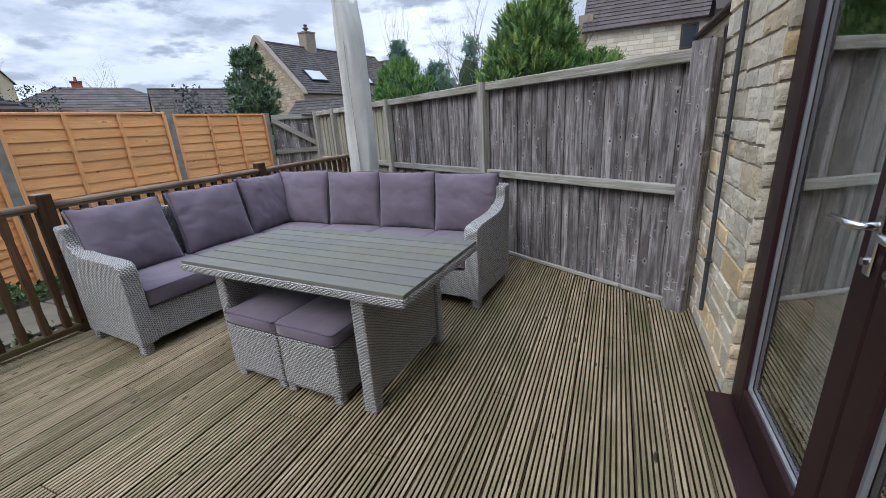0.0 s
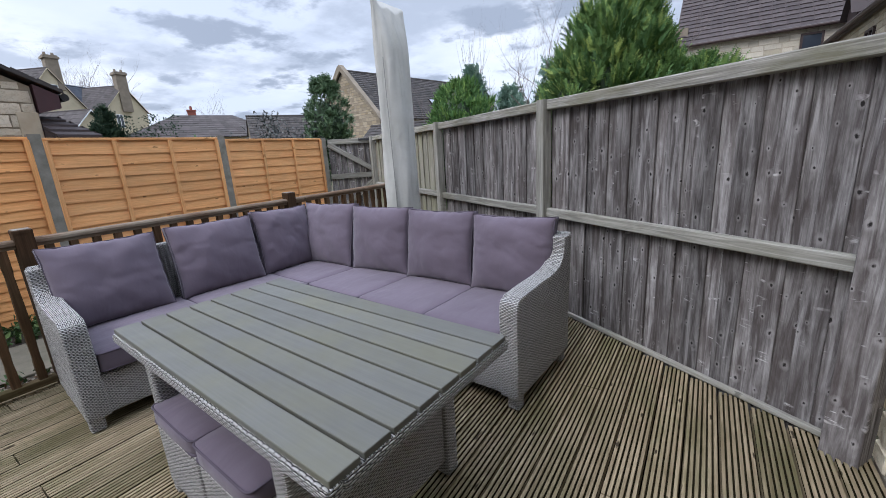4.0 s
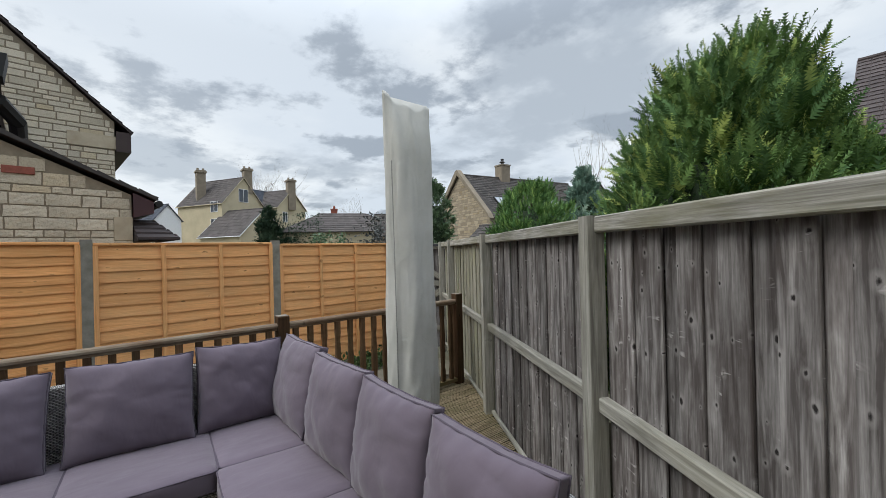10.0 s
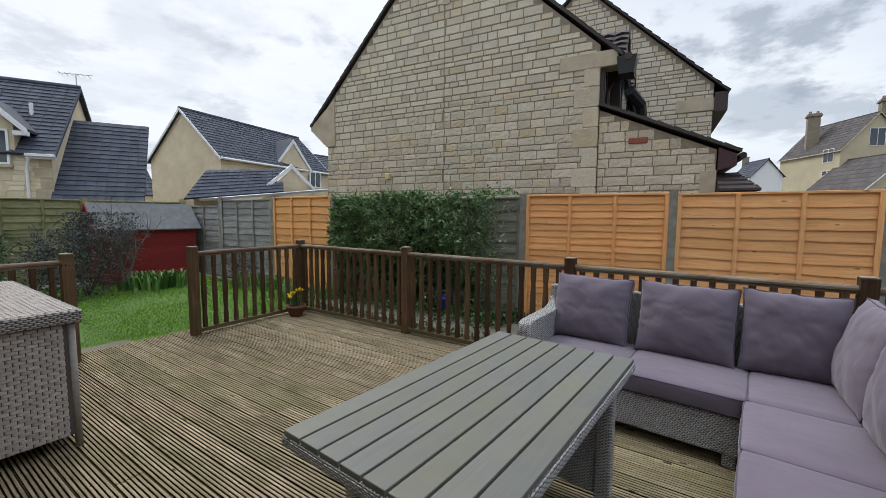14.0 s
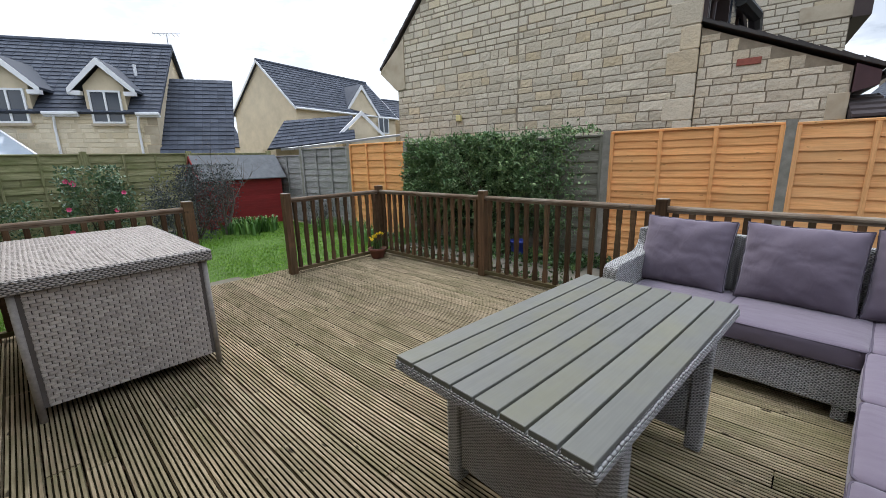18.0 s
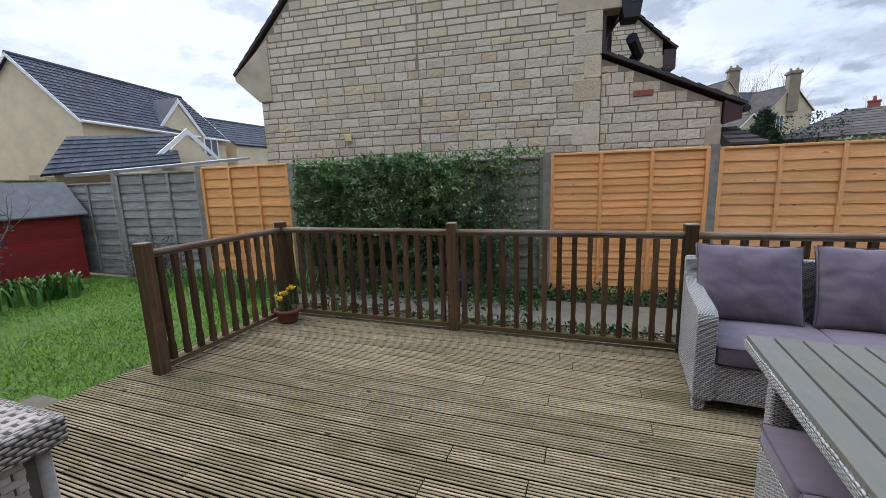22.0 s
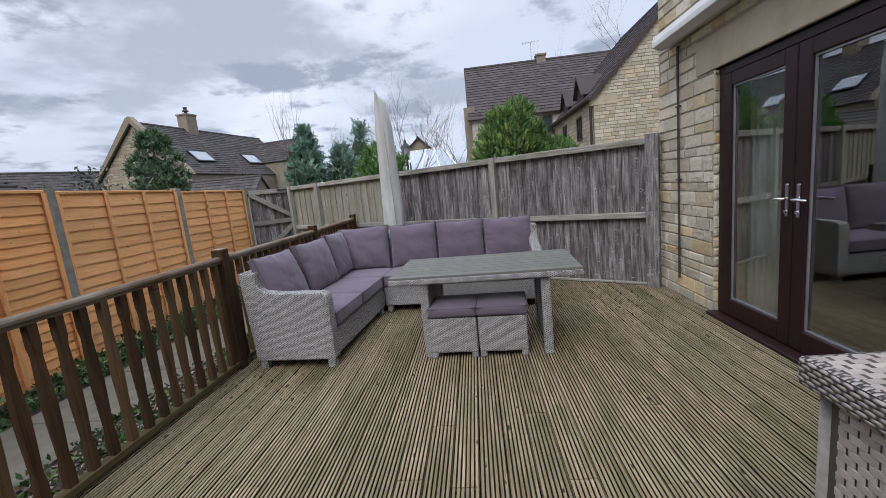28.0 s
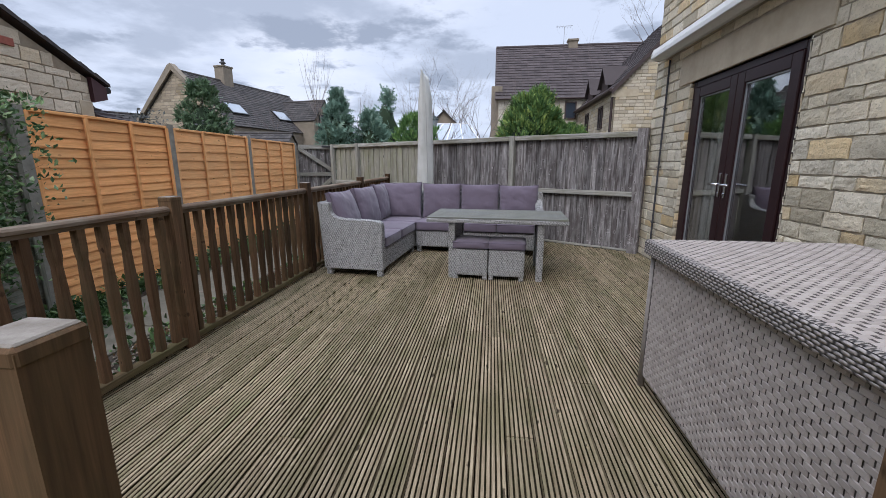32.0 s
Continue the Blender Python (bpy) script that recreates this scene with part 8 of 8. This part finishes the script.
def side_path():
    """Gravel strip, paving slabs and a planted bed between deck and lap fence."""
    g = thing("gravel_bed", "pale gravel strip littered with dead leaves", "gravel", pose(-3.2, 1.5, GROUND), kind="structure")
    part("soil", boxes((-3.56, -2.93, -2.6, 6.6, GROUND - 0.06, GROUND - 0.01)), M_SOIL, g, m=Matrix())
    vs, fs = [], []
    n = 5200
    px, py = rng.uniform(-3.54, -2.96, n), rng.uniform(-2.5, 5.6, n)
    s = rng.uniform(0.008, 0.021, n)
    oct_v = np.array([(1, 0, 0), (0, 1, 0), (-1, 0, 0), (0, -1, 0), (0, 0, 0.7), (0, 0, -0.7)])
    oct_f = [[0, 1, 4], [1, 2, 4], [2, 3, 4], [3, 0, 4], [1, 0, 5], [2, 1, 5], [3, 2, 5], [0, 3, 5]]
    for k in range(n):
        a = rng.uniform(0, 6.28)
        m = np.array([[math.cos(a), -math.sin(a) * 0.7, 0], [math.sin(a), math.cos(a) * 0.7, 0], [0, 0, 0.75]])
        q = oct_v @ m.T * s[k] + np.array([px[k], py[k], GROUND - 0.004 + rng.uniform(0, 0.008)])
        b = len(vs)
        vs += q.tolist()
        fs += [[i + b for i in t] for t in oct_f]
    tagged(raw("gravel", vs, fs, M_GRAVEL), "small pale garden pebbles", "gravel", kind="stuff")
    n = 1300
    p = np.stack([rng.uniform(-3.55, -2.96, n), rng.uniform(-2.5, 5.6, n), GROUND + rng.uniform(0.0, 0.02, n)], 1)
    v, f = leaf_mesh(p, 0.04, None, 0.0, 0.6)
    tagged(raw("fallen_leaves", v, f, M_DEADLEAF), "brown fallen leaves on gravel", "leaves", kind="stuff")
    path = thing("pavement", "worn concrete paving slabs beside the deck", "path", pose(-3.95, 1.5, GROUND), kind="structure")
    r = random.Random(9)
    y = -3.2
    while y < 6.4:
        l = 0.88
        part("paving_slab", boxes((-4.40, -3.56, y + 0.006, y + l - 0.006, -0.045, 0.012), bevel=0.006), M_PAVING, path, m=Matrix.Translation((r.uniform(-0.012, 0.012), 0, GROUND + r.uniform(-0.004, 0.006))))
        y += l
    bed = thing("flower_bed", "dark soil bed along the lap fence", "flower bed", pose(-4.6, 1.5, GROUND), kind="structure")
    part("soil", boxes((-5.4, -4.42, -9, 6.4, GROUND - 0.05, GROUND + 0.0)), M_SOIL, bed, m=Matrix())
    # plants of the bed
    n = 5200
    y = rng.uniform(-3.2, 6.1, n)
    fx = np.array([lap_x(q) for q in y])
    w = np.maximum(-4.44 - fx - 0.06, 0.05)
    p = np.stack([fx + 0.06 + w * rng.uniform(0, 1.1, n), y, GROUND + 0.02 + 0.10 * rng.beta(1, 2.5, n) * (1 + 0.9 * np.sin(4 * y) ** 2)], 1)
    v, f = leaf_mesh(p, 0.065, None, 0.5, 0.55)
    tagged(raw("groundcover", v, f, M_GRNCOVER), "low green ground cover along the fence", "plants", kind="stuff")
    n = 1500
    yy = rng.choice([-2.2, -1.6, -0.6, 0.1, 0.9, 1.3, 2.2, 3.0], n) + rng.normal(size=n) * 0.22
    p = np.stack([rng.uniform(-3.55, -3.0, n), yy, GROUND + 0.02 + 0.05 * rng.uniform(0, 1, n)], 1)
    v, f = leaf_mesh(p, 0.055, None, 0.5, 0.55)
    tagged(raw("weeds", v, f, M_GRNCOVER), "small weeds in the gravel", "plants", kind="stuff")
    # ivy and low growth creeping out from under the climber over the slabs
    n = 3600
    y = rng.uniform(-3.2, 0.5, n)
    p = np.stack([-4.45 + np.abs(rng.normal(size=n)) * 0.30, y, GROUND + 0.03 + 0.16 * rng.beta(1, 2.2, n)], 1)
    p = p[(np.abs(p[:, 1] + 0.64) > 0.19) | (p[:, 2] < GROUND + 0.06)]
    v, f = leaf_mesh(p, 0.06, None, 0.4, 0.6)
    tagged(raw("creeping_ivy", v, f, M_GRNCOVER), "dark ivy creeping over the path edge", "plants", kind="stuff")
    pot = thing("plant_pot", "blue glazed plant pot in the flower bed", "plant pot", pose(-4.36, -0.64, GROUND))
    part("pot", lathe([(0.085, 0), (0.11, 0.10), (0.133, 0.225), (0.144, 0.23), (0.144, 0.26), (0.128, 0.26), (0.118, 0.21)], 24), M_BLUEPOT, pot, m=pose(-4.36, -0.64, GROUND + 0.01), smooth=True)
    part("earth", lathe([(0.118, 0.21), (0.02, 0.22)], 16), M_SOIL, pot, m=pose(-4.36, -0.64, GROUND + 0.01))
    st = thing("paving_step", "stone slabs at the foot of the deck opening", "paving", pose(-0.2, -2.8, GROUND), kind="structure")
    for k, (a, b) in enumerate(((-1.0, -0.42), (-0.41, 0.2), (0.21, 0.8))):
        part("paving_slab", boxes((a, b, -3.02, -2.48, -0.04, 0.022), bevel=0.006), M_PAVING, st, m=Matrix.Translation((0, 0, GROUND + 0.004 * k)))


def blades(name, x, y, z0, n, h, rad, mat, parent, w=0.018):
    """Strap leaves that arch out of a clump."""
    vs, fs = [], []
    for k in range(n):
        a, l = rng.uniform(0, 6.28), h * rng.uniform(0.7, 1.15)
        out = rng.uniform(0.1, 0.55)
        b = np.array([x + rad * rng.normal(), y + rad * rng.normal(), z0])
        d, s = np.array([math.cos(a), math.sin(a), 0]), np.array([-math.sin(a), math.cos(a), 0]) * w / 2
        pts = [b, b + d * l * out * 0.25 + [0, 0, l * 0.5], b + d * l * out * 0.7 + [0, 0, l * 0.85], b + d * l * out * 1.1 + [0, 0, l * 0.9]]
        i = len(vs)
        for j, q in enumerate(pts):
            vs += [(q - s * (1 - j / 3.4)).tolist(), (q + s * (1 - j / 3.4)).tolist()]
        fs += [[i, i + 1, i + 3, i + 2], [i + 2, i + 3, i + 5, i + 4], [i + 4, i + 5, i + 7, i + 6]]
    return raw(name, vs, fs, mat, parent)


def daffodils():
    x, y = -2.62, -1.98
    p = thing("flower_pot", "terracotta pot of yellow daffodils on the deck", "plant pot", pose(x, y, 0))
    part("pot", lathe([(0.085, 0), (0.095, 0.03), (0.12, 0.11), (0.135, 0.115), (0.137, 0.15), (0.12, 0.15), (0.112, 0.125)], 24), M_TERRACOTTA, p, m=pose(x, y, 0), smooth=True)
    part("earth", lathe([(0.112, 0.125), (0.02, 0.135)], 16), M_SOIL, p, m=pose(x, y, 0))
    blades("leaves", x, y, 0.12, 46, 0.19, 0.045, M_GRNCOVER, p, 0.012)
    r = random.Random(8)
    for k in range(9):
        a, l = r.uniform(0, 6.28), r.uniform(0.14, 0.26)
        q = Vector((x + 0.10 * math.cos(a) * r.uniform(0.3, 1.3), y + 0.10 * math.sin(a) * r.uniform(0.3, 1.3), 0.12 + l))
        part("stem", tube([(x + 0.04 * math.cos(a), y + 0.04 * math.sin(a), 0.12), q - Vector((0, 0, 0.03)), q], 0.003, 5), M_GRNCOVER, p, m=Matrix())
        bm = bmesh.new()
        for j in range(6):
            b = 2 * math.pi * j / 6
            vs = [bm.verts.new(t) for t in ((0, 0, 0), (0.02 * math.cos(b - 0.45), 0.02 * math.sin(b - 0.45), 0.004), (0.036 * math.cos(b), 0.036 * math.sin(b), 0.0), (0.02 * math.cos(b + 0.45), 0.02 * math.sin(b + 0.45), 0.004))]
            bm.faces.new(vs)
        face = Matrix.Translation(q) @ Matrix.Rotation(r.uniform(0, 6.28), 4, "Z") @ Matrix.Rotation(radians(r.uniform(35, 85)), 4, "X")
        fl = part("flower", bm, M_YELLOW, p, "yellow daffodil", face)
        part("trumpet", lathe([(0.009, 0), (0.010, 0.015), (0.015, 0.026)], 8), M_YELLOW, fl, m=face)


def playhouse():
    """Red boarded playhouse with a grey felt roof."""
    x0, x1, y0, y1, e, rdg = -3.95, -2.12, -8.6, -7.72, 1.13, 1.60
    h = thing("playhouse", "red painted wooden playhouse with grey felt roof", "playhouse", pose(-3, -8.1, GROUND))
    yr = (y0 + y1) / 2
    part("frame", prism([(y0 + 0.02, GROUND), (y1 - 0.02, GROUND), (y1 - 0.02, e), (yr, rdg - 0.04), (y0 + 0.02, e)], "x", x0 + 0.02, x1 - 0.02), M_REDWOOD, h, m=Matrix())
    n = 10
    for k in range(n):
        z = GROUND + (e - GROUND) * (k + 0.5) / n
        hh = (e - GROUND) / n
        for a, b in (((x0, y1, z), (x1, y1, z)), ((x1, y1, z), (x1, y0, z))):
            stick("cladding_board", a, b, 0.014, round(hh + 0.006, 3), M_REDWOOD, h)
    for j in range(3):
        z0 = e + (rdg - e) * j / 3.4
        z1 = e + (rdg - e) * (j + 1) / 3.4
        half = (y1 - y0) / 2 * (1 - (j + 0.7) / 3.6)
        stick("cladding_board", (x1, yr + half, (z0 + z1) / 2), (x1, yr - half, (z0 + z1) / 2), 0.014, round(z1 - z0, 3), M_REDWOOD, h)
    for s in (-1, 1):
        ye = y1 + 0.10 if s > 0 else y0 - 0.10
        bm = prism([(ye, e - 0.10), (ye, e - 0.075), (yr, rdg + 0.03), (yr, rdg)], "x", x0 - 0.10, x1 + 0.12)
        part("roof", bm, M_FELT, h, "grey mineral felt roof", Matrix())
        part("bargeboard", prism([(ye, e - 0.16), (ye, e - 0.08), (yr, rdg + 0.02), (yr, rdg - 0.07)], "x", x1 + 0.12, x1 + 0.14), M_REDWOOD, h, m=Matrix())


def planting():
    climber()
    behind = lambda x, y: y > fence_y(x) + 0.2
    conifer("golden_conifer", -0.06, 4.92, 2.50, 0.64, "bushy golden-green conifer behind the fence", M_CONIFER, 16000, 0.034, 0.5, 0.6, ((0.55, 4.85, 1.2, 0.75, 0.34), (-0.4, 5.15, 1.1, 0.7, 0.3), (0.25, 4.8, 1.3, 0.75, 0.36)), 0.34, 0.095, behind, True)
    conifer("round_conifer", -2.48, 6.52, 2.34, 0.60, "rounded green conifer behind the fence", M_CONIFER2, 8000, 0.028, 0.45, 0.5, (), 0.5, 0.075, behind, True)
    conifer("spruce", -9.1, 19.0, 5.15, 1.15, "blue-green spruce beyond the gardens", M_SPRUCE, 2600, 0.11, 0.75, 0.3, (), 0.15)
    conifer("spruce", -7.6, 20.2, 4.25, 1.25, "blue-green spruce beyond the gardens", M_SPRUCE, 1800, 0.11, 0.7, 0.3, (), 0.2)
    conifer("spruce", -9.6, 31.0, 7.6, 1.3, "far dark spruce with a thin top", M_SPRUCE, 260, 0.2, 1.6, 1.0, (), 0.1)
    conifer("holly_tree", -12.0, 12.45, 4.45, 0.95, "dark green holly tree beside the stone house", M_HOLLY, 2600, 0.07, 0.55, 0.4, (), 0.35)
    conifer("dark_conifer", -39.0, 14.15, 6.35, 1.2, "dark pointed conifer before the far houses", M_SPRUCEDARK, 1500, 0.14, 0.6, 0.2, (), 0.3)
    shrub(-12.6, 10.6, GROUND, 1.1, 1.1, 2.85, "loose grey-green shrub beyond the fence", M_OLIVE, 2600, 0.13, 2)
    shrub(-39.0, 17.1, GROUND, 1.5, 1.5, 5.3, "dark evergreen shrub before the far houses", M_SPRUCEDARK, 3200, 0.2, 3)
    shrub(-31.5, 17.2, GROUND, 1.5, 1.5, 3.1, "dark evergreen shrub before the bungalow", M_HOLLY, 1500, 0.3, 4)
    shrub(-30.0, 3.2, GROUND, 1.4, 1.4, 3.0, "dark evergreen shrub in the street", M_HOLLY, 1200, 0.3, 5)
    # garden end
    shrub(-1.60, -6.75, GROUND, 0.72, 0.5, 1.45, "grey-leaved bushy garden shrub", M_OLIVE, 11000, 0.045, 6)
    shrub(-0.2, -7.9, GROUND, 0.55, 0.4, 1.45, "camellia bush with deep pink flowers by the fence", M_HOLLY, 3200, 0.075, 7, flowers=7)
    shrub(1.5, -8.0, GROUND, 0.8, 0.4, 0.9, "low evergreen bush by the garden fence", M_HOLLY, 2200, 0.07, 8)
    shrub(-4.0, -6.0, GROUND, 0.25, 0.5, 0.75, "twiggy shrub beside the grey panel", M_OLIVE, 700, 0.04, 9)
    bare_tree(-2.15, -6.8, 2.3, "small bare garden tree before the playhouse", 61, 4, 0.035, 0.6, 2, 0.15)
    c = thing("daffodil_clump", "green strap leaves of a daffodil clump", "plants", pose(-2.6, -6.9, GROUND))
    for x, y in ((-2.45, -6.7), (-2.85, -6.6)):
        blades("leaves", x, y, GROUND, 130, 0.36, 0.16, M_STRAP, c, 0.06)
    c = thing("daffodil_clump", "green strap leaves beside the path", "plants", pose(-3.9, -4.2, GROUND))
    for x, y in ((-3.9, -5.4), (-4.0, -4.6), (-3.7, -3.6), (-4.15, -3.0)):
        blades("leaves", x, y, GROUND, 110, 0.32, 0.18, M_STRAP, c, 0.026)
    # bare trees against the sky
    bare_tree(-14.7, 29.7, 12.0, "tall slim bare tree against the sky", 71, 3, 0.10, 0.28)
    bare_tree(-2.9, 13.2, 5.6, "spreading bare tree before the brown roof", 72, 5, 0.06, 0.55, 2, 0.25)
    bare_tree(-1.2, 15.8, 6.0, "spreading bare tree before the brown roof", 73, 5, 0.05, 0.55, 2, 0.2)
    bare_tree(-11.0, 27.0, 8.4, "bare tree beyond the gardens", 74, 4, 0.09, 0.4)
    bare_tree(-14.5, 24.0, 6.2, "bare tree beside the old stone house", 75, 4, 0.06, 0.45)
    bare_tree(-4.0, 34.0, 9.0, "far leafless bare tree", 76, 4, 0.12, 0.45)
    bare_tree(-78.0, 26.0, 20.0, "large bare tree behind the gabled house", 77, 5, 0.35, 0.45, 2, 0.3)
    bare_tree(-52.0, 28.0, 10.5, "far bare tree behind the bungalow", 78, 4, 0.2, 0.5, 2, 0.3)
    bare_tree(-24.0, 17.5, 6.5, "bare tree beside the cottage", 79, 4, 0.07, 0.5)
    bare_tree(9.5, 20.0, 11.5, "bare tree behind the gable wing", 80, 5, 0.12, 0.5)


# ---- build ----
sofa()
table()
stool(-0.985, 1.85, TABLE_YAW, "grey wicker footstool tucked under the table")
stool(-0.592, 1.824, TABLE_YAW, "grey wicker footstool tucked under the table")
storage_box()
parasol()
daffodils()
french_door()
room()
wall_fittings()
planting()
playhouse()
side_path()
far_houses()
estate_houses()
house_c()
house_b()
neighbour()
rails()
closeboard_fence()
gate()
lap_fence()
deck()
house()
